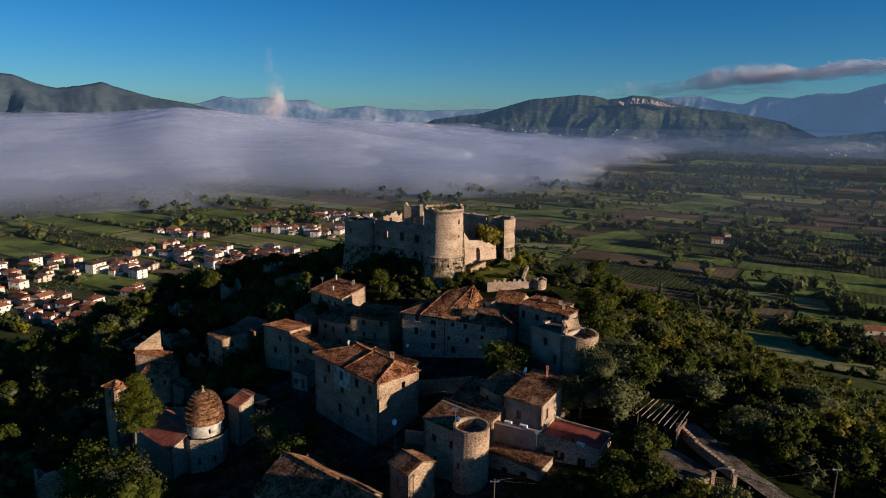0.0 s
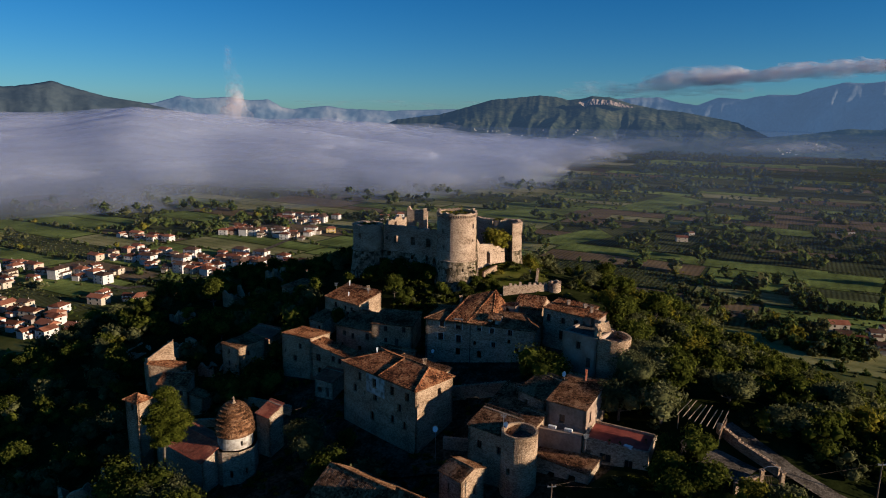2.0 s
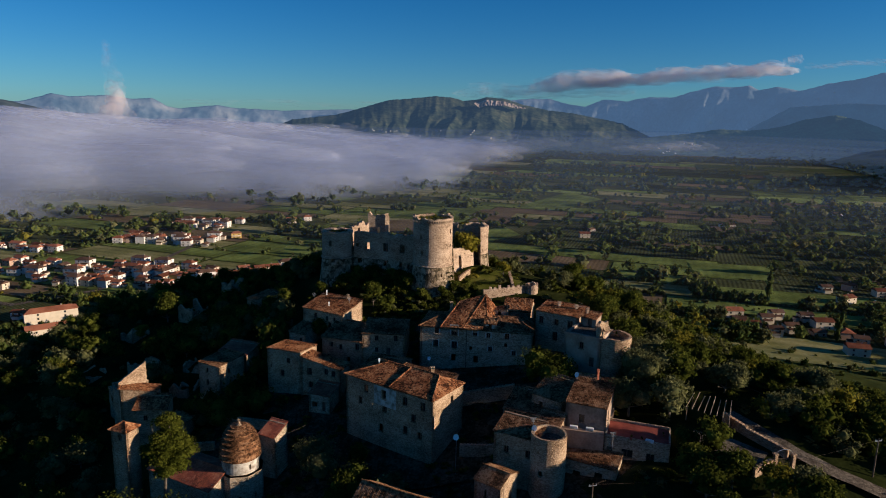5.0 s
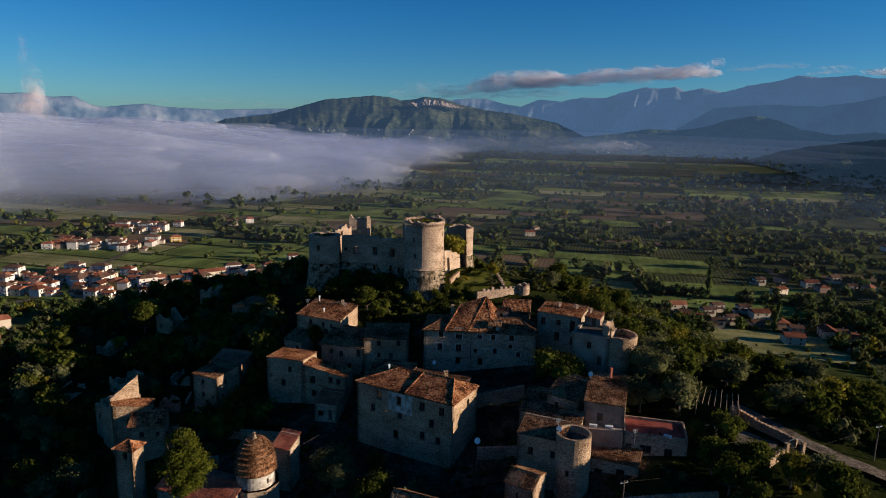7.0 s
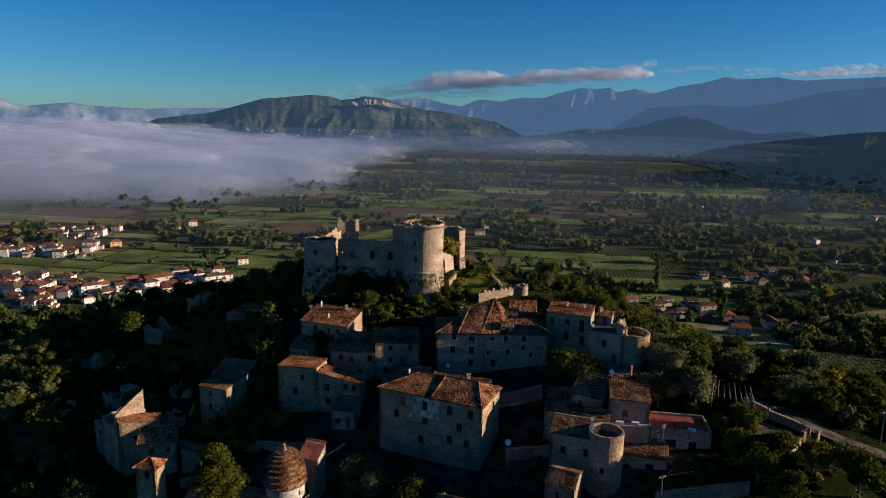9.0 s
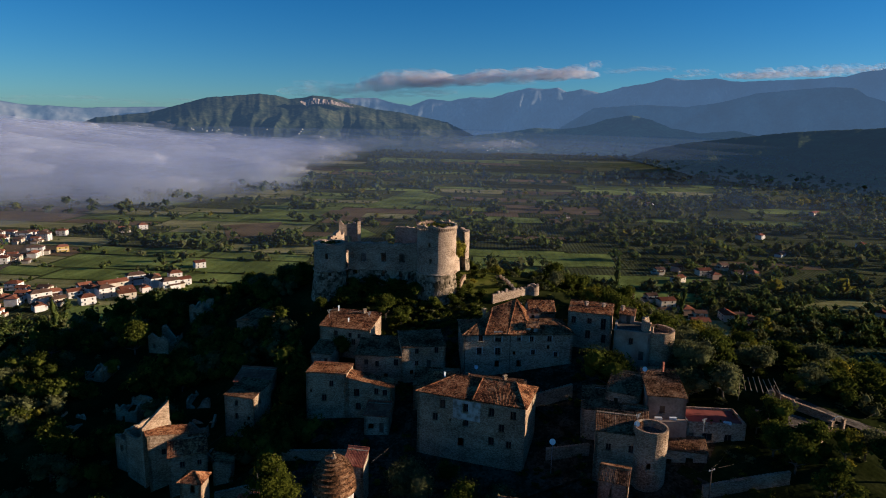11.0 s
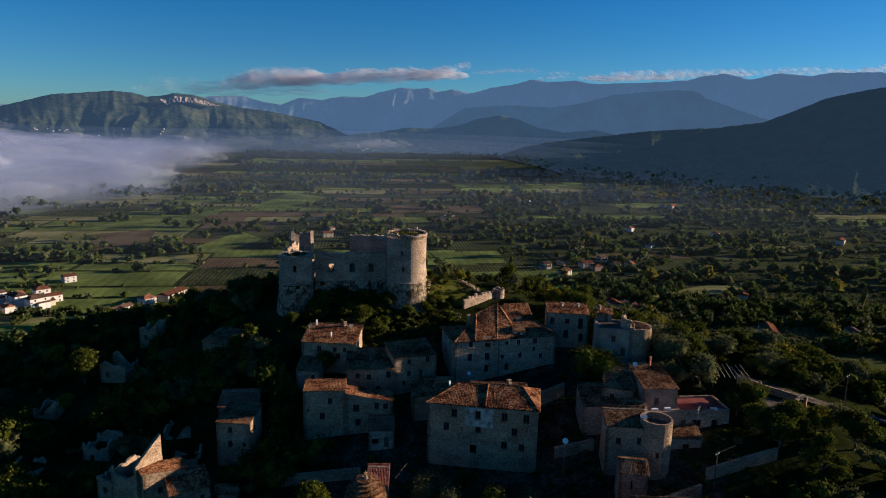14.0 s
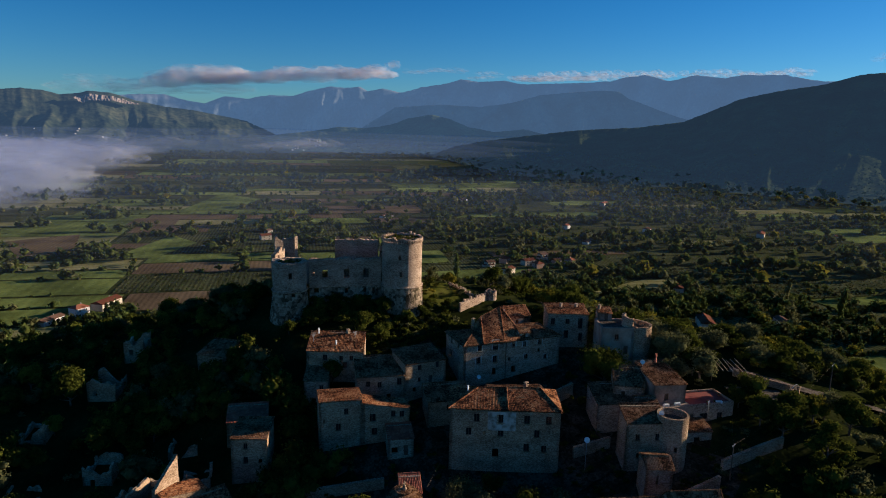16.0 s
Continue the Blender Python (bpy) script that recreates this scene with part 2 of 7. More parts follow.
def straight(p0, p1, batter=0.0, z_ref=0.0):
    """pos() for a straight wall from p0 to p1; depth goes to the left of the way."""
    d = Vector((p1[0] - p0[0], p1[1] - p0[1]))
    length = d.length
    d /= length
    nrm = Vector((-d.y, d.x))

    def pos(u, z, depth):
        q = depth - batter * max(0.0, z_ref - z)
        if depth > 0:
            q = depth
        return (p0[0] + d.x * u + nrm.x * q, p0[1] + d.y * u + nrm.y * q, z)
    return pos, length


def ragged(base, amp, seed, freq=0.6):
    return lambda u: base + amp * noise.noise((u * freq, seed * 7.3, 0.0)) + 0.4 * amp * noise.noise((u * freq * 3.1, seed * 3.7, 5.0))


def tile_slope(bm, e0, e1, r0, r1, pitch=0.26, course=0.48, sag=0.09, rib=0.035):
    """Ribbed clay-tile slope from the eave e0-e1 up to the ridge r0-r1 (r0 lies above the e0 end); hips are cut off along their edges."""
    e0, e1, r0, r1 = Vector(e0), Vector(e1), Vector(r0), Vector(r1)
    eave = e1 - e0
    length = eave.length
    ex = eave / length
    h0 = (r0 - e0)
    inset0 = h0.dot(ex)
    inset1 = (e1 - r1).dot(ex)
    up = h0 - ex * inset0
    nrm = ex.cross(up).normalized()
    if nrm.z < 0:
        nrm = -nrm
    lo, hi = min(0.0, inset0), max(length, length - inset1)
    n = max(2, round((hi - lo) / pitch))
    w = (hi - lo) / n
    rows = max(2, round(up.length / course))
    for i in range(n):
        u = lo + (i + 0.5) * w
        v1 = 1.0
        v0 = 0.0
        if inset0 > 1e-3:
            v1 = min(v1, u / inset0)
        if inset1 > 1e-3:
            v1 = min(v1, (length - u) / inset1)
        if inset0 < -1e-3 and u < 0:
            v0 = max(v0, u / inset0)
        if inset1 < -1e-3 and u > length:
            v0 = max(v0, (u - length) / -inset1)
        if v1 - v0 < 0.02:
            continue
        k = max(1, round(rows * (v1 - v0)))
        jig = random.uniform(-0.03, 0.03)
        previous = None
        for j in range(k):
            va, vb = v0 + (v1 - v0) * j / k, v0 + (v1 - v0) * (j + 1) / k
            line = []
            loose = random.uniform(0, .035)
            for v, lift in ((va, 0.035), (vb, 0.0)):
                for s, hgt in ((-0.5, 0.0), (0.0, rib), (0.5, 0.0)):
                    p = e0 + ex * (u + s * w) + up * v
                    wob = sag * noise.noise((p.x * 0.35, p.y * 0.35, p.z * 0.35))
                    line.append(p + nrm * (hgt + lift + wob + loose) + up.normalized() * (jig if j == 0 and v == va else 0))
            vs = [bm.verts.new(p) for p in line]
            bm.faces.new((vs[0], vs[1], vs[4], vs[3]))
            bm.faces.new((vs[1], vs[2], vs[5], vs[4]))
    base = [bm.verts.new(p - Vector((0, 0, 0.09))) for p in ((e0, e1, r1, r0) if (r1 - r0).length > 0.05 else (e0, e1, r0))]
    bm.faces.new(base)


def tile_patch(bm, e0, e1, r0, r1, pitch=0.27, course=0.5, rib=0.035):
    """Ribbed clay tiles over any four corners (or three, with r0 = r1), for hips that do not run level."""
    e0, e1, r0, r1 = Vector(e0), Vector(e1), Vector(r0), Vector(r1)
    n = max(3, round(max((e1 - e0).length, (r1 - r0).length) / pitch))
    rows = max(3, round(((r0 + r1) / 2 - (e0 + e1) / 2).length / course))
    nrm = (e1 - e0).cross((r0 + r1) / 2 - (e0 + e1) / 2).normalized()
    nrm = nrm if nrm.z > 0 else -nrm

    def at(u, v):
        return e0.lerp(e1, u).lerp(r0.lerp(r1, u), v)
    for i in range(n):
        for j in range(rows):
            loose = random.uniform(0, .03)
            line = []
            for v, lift in ((j / rows, 0.035), ((j + 1) / rows, 0.0)):
                for u, hgt in ((i / n, 0.0), ((i + .5) / n, rib), ((i + 1) / n, 0.0)):
                    p = at(u, v)
                    line.append(p + nrm * (hgt + lift + loose + .08 * noise.noise(p * .35)))
            vs = [bm.verts.new(p) for p in line]
            bm.faces.new((vs[0], vs[1], vs[4], vs[3]))
            bm.faces.new((vs[1], vs[2], vs[5], vs[4]))
    base = [bm.verts.new(p - Vector((0, 0, 0.09))) for p in ((e0, e1, r1, r0) if (r1 - r0).length > 0.05 else (e0, e1, r0))]
    bm.faces.new(base)


def ridge_row(bm, a, b, r=0.13):
    """A row of half-round ridge tiles from a to b."""
    a, b = Vector(a), Vector(b)
    d = b - a
    n = max(1, round(d.length / 0.45))
    side = Vector((-d.y, d.x, 0)).normalized() if abs(d.x) + abs(d.y) > 1e-6 else Vector((1, 0, 0))
    for i in range(n):
        p, q = a + d * (i / n), a + d * ((i + 1.05) / n)
        rr = r * random.uniform(0.9, 1.15)
        ring = []
        for c, k in ((p, 1.1), (q, 0.92)):
            ring.append([bm.verts.new(c + side * (rr * k * math.cos(t)) + Vector((0, 0, 1.2 * rr * k * math.sin(t)))) for t in (0, 0.8, 1.57, 2.34, 3.14)])
        for s in range(4):
            bm.faces.new((ring[0][s], ring[0][s + 1], ring[1][s + 1], ring[1][s]))


# ---- the land ----
HILL_KNOTS = [
    (-12, 158, 124.5), (2, 147, 120), (18, 168, 124), (18, 147, 123.4), (13, 153, 125.0), (29, 102, 116.2), (2, 119, 114.5), (-16, 106, 106.5),
    (-20, 131, 112.5), (-40, 131, 107.5), (-44, 166, 114), (-62, 132, 102), (-40, 102, 101), (4, 84, 106.5), (20, 84, 112.5),
    (38, 80, 114), (52, 70, 111), (-14, 76, 104), (-68, 98, 96), (-80, 178, 108), (-45, 190, 115.5), (-105, 160, 98.5), (-100, 212, 94), (0, 240, 92), (62, 190, 102.5), (72, 120, 106), (58, 90, 114.5),
    (100, 60, 97), (30, 30, 102), (-50, 40, 89), (-122, 122, 83), (-92, 136, 96), (118, 145, 87), (150, 130, 73), (-60, 250, 95),
]


def hill_base(x, y):
    dx, dy = (x - 8) / 1.0, (y - 118) / 1.08
    r = np.sqrt(dx * dx + dy * dy)
    return 121 * np.exp(-(r / 185.0) ** 1.9) + 4 * np.exp(-(r / 420.0) ** 2)


KX = np.array([[k[0], k[1]] for k in HILL_KNOTS], float)
KR = np.array([k[2] - hill_base(k[0], k[1]) for k in HILL_KNOTS])


def kernel(d):
    return np.exp(-(d / 42.0) ** 2) + 0.35 * np.exp(-(d / 120.0) ** 2)


KW = np.linalg.solve(kernel(np.linalg.norm(KX[:, None] - KX[None], axis=2)) + 0.02 * np.eye(len(KX)), KR)


def ground_z(x, y):
    """Height of the ground at x, y (numbers or arrays)."""
    x, y = np.asarray(x, float), np.asarray(y, float)
    d = np.sqrt((x[..., None] - KX[:, 0]) ** 2 + (y[..., None] - KX[:, 1]) ** 2)
    z = hill_base(x, y) + kernel(d) @ KW
    roll = 1.5 * np.sin(x * 0.021 + 1.0) * np.sin(y * 0.017) * np.exp(-((x / 600) ** 2 + (y / 900) ** 2))
    rise = 12 * np.clip((x - 700) / 1500, 0, 1) ** 1.5 * np.clip((2600 - y) / 1400, 0, 1)
    return np.maximum(z, -2) + roll + rise


def gz(x, y):
    return float(ground_z(x, y))


def make_ground():
    n, cx, cy = 224, 0.0, 120.0
    radii = [0.0] + list(np.concatenate([np.arange(3, 160, 3.0), 160 * 1.045 ** np.arange(0, 78)]))
    radii = [r for r in radii if r < 4640] + [4640]
    verts, faces = [], []
    for r in radii:
        a = np.arange(n) * 2 * math.pi / n
        x, y = cx + r * np.cos(a), cy + r * np.sin(a)
        z = ground_z(x, y)
        verts += list(zip(x.tolist(), y.tolist(), z.tolist()))
    for i in range(len(radii) - 1):
        for j in range(n):
            k = (j + 1) % n
            faces.append((i * n + j, i * n + k, (i + 1) * n + k, (i + 1) * n + j))
    ob = raw_object("ground", verts, faces, [SLOPE, GRASS, MEADOW, EARTH], smooth=True)
    for p in ob.data.polygons:
        c = p.center
        p.material_index = 1 if ((c.x - 13) / 9) ** 2 + ((c.y - 153) / 9) ** 2 < 1 + 0.4 * noise.noise((c.x * .3, c.y * .3, 0)) else 2 if math.hypot(c.x, c.y - 120) > 330 else 3 if ((c.x + 14) / 42) ** 2 + ((c.y - 106) / 30) ** 2 < 1 + 0.7 * noise.noise((c.x * .11, c.y * .11, 5)) else 0
    return tagged(ob, "dark scrubby hillside running down to the valley plain", "ground", kind="structure")


ground = make_ground()

# the valley's patchwork of fields
FIELD_MATS = [
    surface("green_field", [(0.15, (0.056, 0.068, 0.022)), (0.5, (0.105, 0.128, 0.034)), (0.9, (0.24, 0.28, 0.072))], 0.02, 0.4, 0.95, 0.0, island=0.9),
    surface("ploughed_field", [(0.15, (0.07, 0.052, 0.029)), (0.5, (0.13, 0.09, 0.052)), (0.9, (0.21, 0.15, 0.088))], 0.02, 0.4, 0.95, 0.0, island=0.9),
    surface("stubble_field", [(0.15, (0.10, 0.10, 0.038)), (0.5, (0.18, 0.172, 0.066)), (0.9, (0.36, 0.31, 0.145))], 0.02, 0.4, 0.95, 0.0, island=0.9),
    surface("dark_crop_field", [(0.15, (0.036, 0.042, 0.019)), (0.5, (0.068, 0.074, 0.031)), (0.9, (0.125, 0.128, 0.056))], 0.02, 0.4, 0.95, 0.0, island=0.9),
]


def furrow(m, period, depth, turn):
    """Darker planted rows across a field material."""
    n, l = m.node_tree.nodes, m.node_tree.links
    b = n["Principled BSDF"]
    geo, mp, wv = n.new("ShaderNodeNewGeometry"), n.new("ShaderNodeMapping"), n.new("ShaderNodeTexWave")
    mp.inputs["Rotation"].default_value = (0, 0, radians(turn))
    wv.inputs["Scale"].default_value, wv.inputs["Distortion"].default_value = 0.314 / period, 1.5
    wv.inputs["Detail"].default_value, wv.inputs["Detail Scale"].default_value = 2.0, 3.0
    l.new(geo.outputs["Position"], mp.inputs["Vector"]), l.new(mp.outputs[0], wv.inputs["Vector"])
    mx = n.new("ShaderNodeMix")
    mx.data_type, mx.blend_type = 'RGBA', 'MULTIPLY'
    mx.inputs[0].default_value = depth
    l.new(b.inputs["Base Color"].links[0].from_socket, mx.inputs[6])
    l.new(wv.outputs["Color"], mx.inputs[7])
    l.new(mx.outputs[2], b.inputs["Base Color"])


furrow(FIELD_MATS[0], 11, 0.15, 32)
furrow(FIELD_MATS[1], 5, 0.25, 32)
furrow(FIELD_MATS[2], 13, 0.2, -58)
furrow(FIELD_MATS[3], 4.5, 0.5, 32)
FIELD_TURN = radians(-32)
FC, FS = math.cos(FIELD_TURN), math.sin(FIELD_TURN)


def to_plain(u, v):
    """Field coordinates (u along the strips, v across) to the world."""
    return (u * FC - v * FS, u * FS + v * FC)


def split(u0, v0, u1, v1, out, rnd):
    w, h = u1 - u0, v1 - v0
    far = max(1.0, math.hypot((u0 + u1) / 2, (v0 + v1) / 2) / 1100)
    if w < 230 * far and h < 85 * far:
        out.append((u0, v0, u1, v1))
        return
    if w / 2.6 > h:
        c = u0 + w * rnd.uniform(0.35, 0.65)
        split(u0, v0, c, v1, out, rnd), split(c, v0, u1, v1, out, rnd)
    else:
        c = v0 + h * rnd.uniform(0.35, 0.65)
        split(u0, v0, u1, c, out, rnd), split(u0, c, u1, v1, out, rnd)


rnd = random.Random(11)
FIELDS = []
split(-3900, -200, 3900, 4300, FIELDS, rnd)
TREE_SPOTS, ORCHARD_SPOTS = [], []
far_fields = {i: ([], []) for i in range(4)}
near_count = 0
for u0, v0, u1, v1 in FIELDS:
    cx, cy = to_plain((u0 + u1) / 2, (v0 + v1) / 2)
    dist = math.hypot(cx, cy)
    heading = math.degrees(math.atan2(cx, cy))
    if dist > 4350 or heading < -48 or heading > 92 or gz(cx, cy) > 26 + 30 * (cx > 700) or dist < 470:
        continue
    if max(gz(*to_plain(a, b)) for a in (u0, u1) for b in (v0, v1)) > 20 + 30 * (cx > 700):
        continue
    strip = rnd.random()
    wooded = heading > 42 and rnd.random() < 0.58 or rnd.random() < 0.13
    # near eastern fields: mostly dark crop, also standing in for partial shadow there
    kind = rnd.choices((0, 1, 2, 3), (2.5, 1.6, 0.4, 9) if dist > 2100 else (6, 3, 4, 5.5) if heading < 30 or dist > 1100 else (1.5, 1, 1, 8))[0]
    g = 1.5 + rnd.random() * 2
    if wooded:
        for _ in range(int((u1 - u0) * (v1 - v0) / (190 if dist < 1600 else 330))):
            TREE_SPOTS.append((rnd.uniform(u0, u1), rnd.uniform(v0, v1), rnd.uniform(3.0, 6.5)))
        kind = 3
    if kind == 3 and not wooded and dist < 1400 and rnd.random() < 0.5:
        rowgap = 6.5
        across = rnd.random() < 0.3
        a0, a1, b0, b1 = (u0, u1, v0, v1) if not across else (v0, v1, u0, u1)
        b = b0 + 4
        while b < b1 - 3:
            a = a0 + 4
            while a < a1 - 3:
                if rnd.random() < 0.92:
                    ORCHARD_SPOTS.append((a, b) if not across else (b, a))
                a += 5.5
            b += rowgap
    # hedges and single trees on the borders
    if rnd.random() < 0.72:
        tall = rnd.choice((1.8, 2.6, 3.6, 5.0))
        u, end = u0 + (u1 - u0) * rnd.choice((0, 0, 0.3)), u0 + (u1 - u0) * rnd.choice((1, 1, 0.7))
        density = rnd.choice((0.9, 1.2, 1.6, 4.0)) * tall
        while u < end:
            TREE_SPOTS.append((u, v0 + rnd.uniform(-3, 3), tall * rnd.uniform(0.55, 1.35)))
            u += density * rnd.uniform(0.4, 1.7)
    if rnd.random() < 0.5:
        tall = rnd.choice((2.2, 3.2, 4.6))
        v = v0
        density = rnd.choice((0.9, 1.3, 3.0)) * tall
        while v < v1:
            TREE_SPOTS.append((u0 + rnd.uniform(-3, 3), v, tall * rnd.uniform(0.55, 1.3)))
            v += density * rnd.uniform(0.4, 1.7)
    if rnd.random() < 0.45:
        cu, cv = rnd.uniform(u0, u1), rnd.uniform(v0, v1)
        spread = rnd.uniform(8, 26)
        for _ in range(rnd.randint(6, 26)):
            TREE_SPOTS.append((cu + rnd.gauss(0, spread), cv + rnd.gauss(0, spread * 0.5), rnd.uniform(3.2, 6.5)))
    grid_u, grid_v = max(1, round((u1 - u0) / 60)), max(1, round((v1 - v0) / 40))
    vv, ff = [], []
    for j in range(grid_v + 1):
        for i in range(grid_u + 1):
            x, y = to_plain(u0 + g + (u1 - u0 - 2 * g) * i / grid_u, v0 + g + (v1 - v0 - 2 * g) * j / grid_v)
            vv.append((x, y, gz(x, y) + 0.45))
    for j in range(grid_v):
        for i in range(grid_u):
            q = j * (grid_u + 1) + i
            ff.append((q, q + 1, q + grid_u + 2, q + grid_u + 1))
    if dist < 1500 and near_count < 290:
        near_count += 1
        raw_object("field", vv, ff, FIELD_MATS[kind], ground)
    else:
        V, Fc = far_fields[kind]
        o = len(V)
        V += vv
        Fc += [tuple(i + o for i in f) for f in ff]
for kind, (V, Fc) in far_fields.items():
    if V:
        tagged(raw_object("far_fields", V, Fc, FIELD_MATS[kind], ground), kind="stuff")

# single open fields that stand out of the patchwork: material and corners
OPEN_FIELDS = [
    (2, (464, 389), (509, 359), (596, 343), (570, 383)), (0, (418, 681), (499, 642), (456, 581), (386, 616)), (0, (382, 569), (522, 498), (474, 470), (356, 520)),
    (1, (90, 1033), (179, 1033), (136, 911), (75, 908)), (0, (97, 1070), (115, 1125), (249, 1152), (184, 1050)), (0, (160, 851), (276, 955), (277, 879), (194, 818)),
    (0, (394, 1201), (572, 1404), (595, 1275), (463, 1146)), (0, (-102, 592), (-33, 586), (-21, 616), (-102, 634)), (1, (257, 1083), (295, 1141), (361, 1121), (313, 1039)),
]
for kind, *corner in OPEN_FIELDS:
    a, b, c, d = (Vector(p) for p in corner)
    vv = [a.lerp(b, i / 6).lerp(d.lerp(c, i / 6), j / 6) for j in range(7) for i in range(7)]
    raw_object("field", [(p.x, p.y, gz(p.x, p.y) + 0.75) for p in vv], [(q, q + 1, q + 8, q + 7) for q in (j * 7 + i for j in range(6) for i in range(6))], FIELD_MATS[kind], ground)


def open_ground(spots):
    """Tree spots with those on the open fields left out."""
    kept = []
    for p in spots:
        for kind, *corner in OPEN_FIELDS:
            side = [(b[0] - a[0]) * (p[1] - a[1]) - (b[1] - a[1]) * (p[0] - a[0]) for a, b in zip(corner, corner[1:] + corner[:1])]
            if min(side) > 0 or max(side) < 0:
                break
        else:
            kept.append(p)
    return kept


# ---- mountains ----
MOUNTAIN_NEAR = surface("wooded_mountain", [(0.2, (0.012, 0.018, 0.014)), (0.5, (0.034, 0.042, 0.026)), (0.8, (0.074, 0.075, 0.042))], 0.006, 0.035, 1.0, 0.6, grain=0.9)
# bluish left and far ranges: distance haze put into the base colours
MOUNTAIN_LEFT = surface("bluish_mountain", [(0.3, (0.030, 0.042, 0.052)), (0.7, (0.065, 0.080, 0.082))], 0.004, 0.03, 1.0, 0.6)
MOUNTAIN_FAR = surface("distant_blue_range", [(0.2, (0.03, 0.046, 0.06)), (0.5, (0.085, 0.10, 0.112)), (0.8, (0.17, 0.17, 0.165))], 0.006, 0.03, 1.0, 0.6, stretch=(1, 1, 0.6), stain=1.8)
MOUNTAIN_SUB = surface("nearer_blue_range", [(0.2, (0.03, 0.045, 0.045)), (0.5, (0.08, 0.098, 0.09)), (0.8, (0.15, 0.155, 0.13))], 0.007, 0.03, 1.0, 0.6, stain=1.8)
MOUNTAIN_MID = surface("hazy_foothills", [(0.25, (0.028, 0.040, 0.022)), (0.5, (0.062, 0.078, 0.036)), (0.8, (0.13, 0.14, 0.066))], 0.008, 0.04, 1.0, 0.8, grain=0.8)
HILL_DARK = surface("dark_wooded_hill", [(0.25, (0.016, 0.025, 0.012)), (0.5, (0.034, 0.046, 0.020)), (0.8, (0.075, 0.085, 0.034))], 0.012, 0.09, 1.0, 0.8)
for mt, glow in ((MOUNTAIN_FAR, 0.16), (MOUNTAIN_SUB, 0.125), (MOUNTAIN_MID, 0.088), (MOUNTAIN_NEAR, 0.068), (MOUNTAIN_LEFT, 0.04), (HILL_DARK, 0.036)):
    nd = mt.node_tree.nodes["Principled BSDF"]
    nd.inputs["Emission Color"].default_value = (0.25, 0.42, 0.68, 1)   # air-light haze of the far distance, put into the materials as blue emission
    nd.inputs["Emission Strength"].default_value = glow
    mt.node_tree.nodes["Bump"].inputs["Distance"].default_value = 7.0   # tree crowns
CLIFF = surface("pale_cliff", [(0.3, (0.16, 0.125, 0.105)), (0.7, (0.36, 0.28, 0.235))], 0.02, 0.1, 1.0, 0.0)
CLIFF.node_tree.nodes["Principled BSDF"].inputs["Emission Color"].default_value = (0.25, 0.42, 0.68, 1)
CLIFF.node_tree.nodes["Principled BSDF"].inputs["Emission Strength"].default_value = 0.06   # air light put in as emission, lifting the face the sun misses


SLOPE_SPOTS = {}


def crease(x, y, z):
    """0 on the line of a spur, rising to about 1 in the gully beside it."""
    return min(1.0, 2.3 * abs(noise.noise((x, y, z))))


def mountain(name, profile, r_foot, r_crest, material, label, depth=90.0, foot=0.0, cols=260, rows=30, seed=1.0, spurs=0.34, origin=(-50, 10), sharp=0.85, wood=0.0):
    """A mountain side as seen from an origin: profile gives (heading, crest height above the eye's level, both in degrees).
    Spurs run down from the crest, with gullies of the given depth between them."""
    hs = np.array([p[0] for p in profile], float)
    es = np.array([p[1] for p in profile], float)
    verts, faces = [], []
    for i in range(cols + 1):
        h = hs[0] + (hs[-1] - hs[0]) * i / cols
        e = float(np.interp(h, hs, es)) + 0.04 * noise.noise((h * 2.3, seed, 0)) + 0.025 * noise.noise((h * 6.1, seed, 2)) + wood * noise.noise((h * 21, seed, 5))
        rf = r_foot(h) if callable(r_foot) else r_foot
        rc = r_crest(h) if callable(r_crest) else r_crest
        top = 164 + rc * math.tan(radians(e))
        for j in range(rows + 5):
            k = j / rows
            r = rf + (rc - rf) * k
            x, y = origin[0] + r * math.sin(radians(h)), origin[1] + r * math.cos(radians(h))
            if k > 1:
                z = top - (k - 1) * 2.5 * (top - foot)
            else:
                hw = h + 1.5 * (1 - k) * noise.noise((h * 0.22, k * 1.3, seed + 2)) + 0.35 * noise.noise((h * 0.9, k * 4, seed + 3))
                gully = 0.62 * crease(hw * spurs, k * 0.55, seed + 9) + 0.30 * crease(hw * spurs * 2.7, k * 1.3, seed + 14) + 0.13 * crease(hw * spurs * 7, k * 3.2, seed + 21)
                env = min(1.0, 2.6 * (1 - k)) * min(1.0, 2.2 * k)
                z = foot + (top - foot) * k ** sharp - depth * env * min(1.0, max(0.12, (top - foot) / 330)) * gully + 5 * env * noise.noise((x / 45, y / 45, seed))
                z = min(z, 163.5 + r * math.tan(radians(e - 0.25 * (1 - k))))
            verts.append((x, y, max(z, -5.0)))
    R = rows + 5
    for i in range(cols):
        for j in range(R - 1):
            a = i * R + j
            faces.append((a, a + R, a + R + 1, a + 1))
    SLOPE_SPOTS[material.name] = verts
    ob = raw_object(name, verts, faces, material, smooth=True)
    return tagged(ob, label, "mountain", kind="structure")


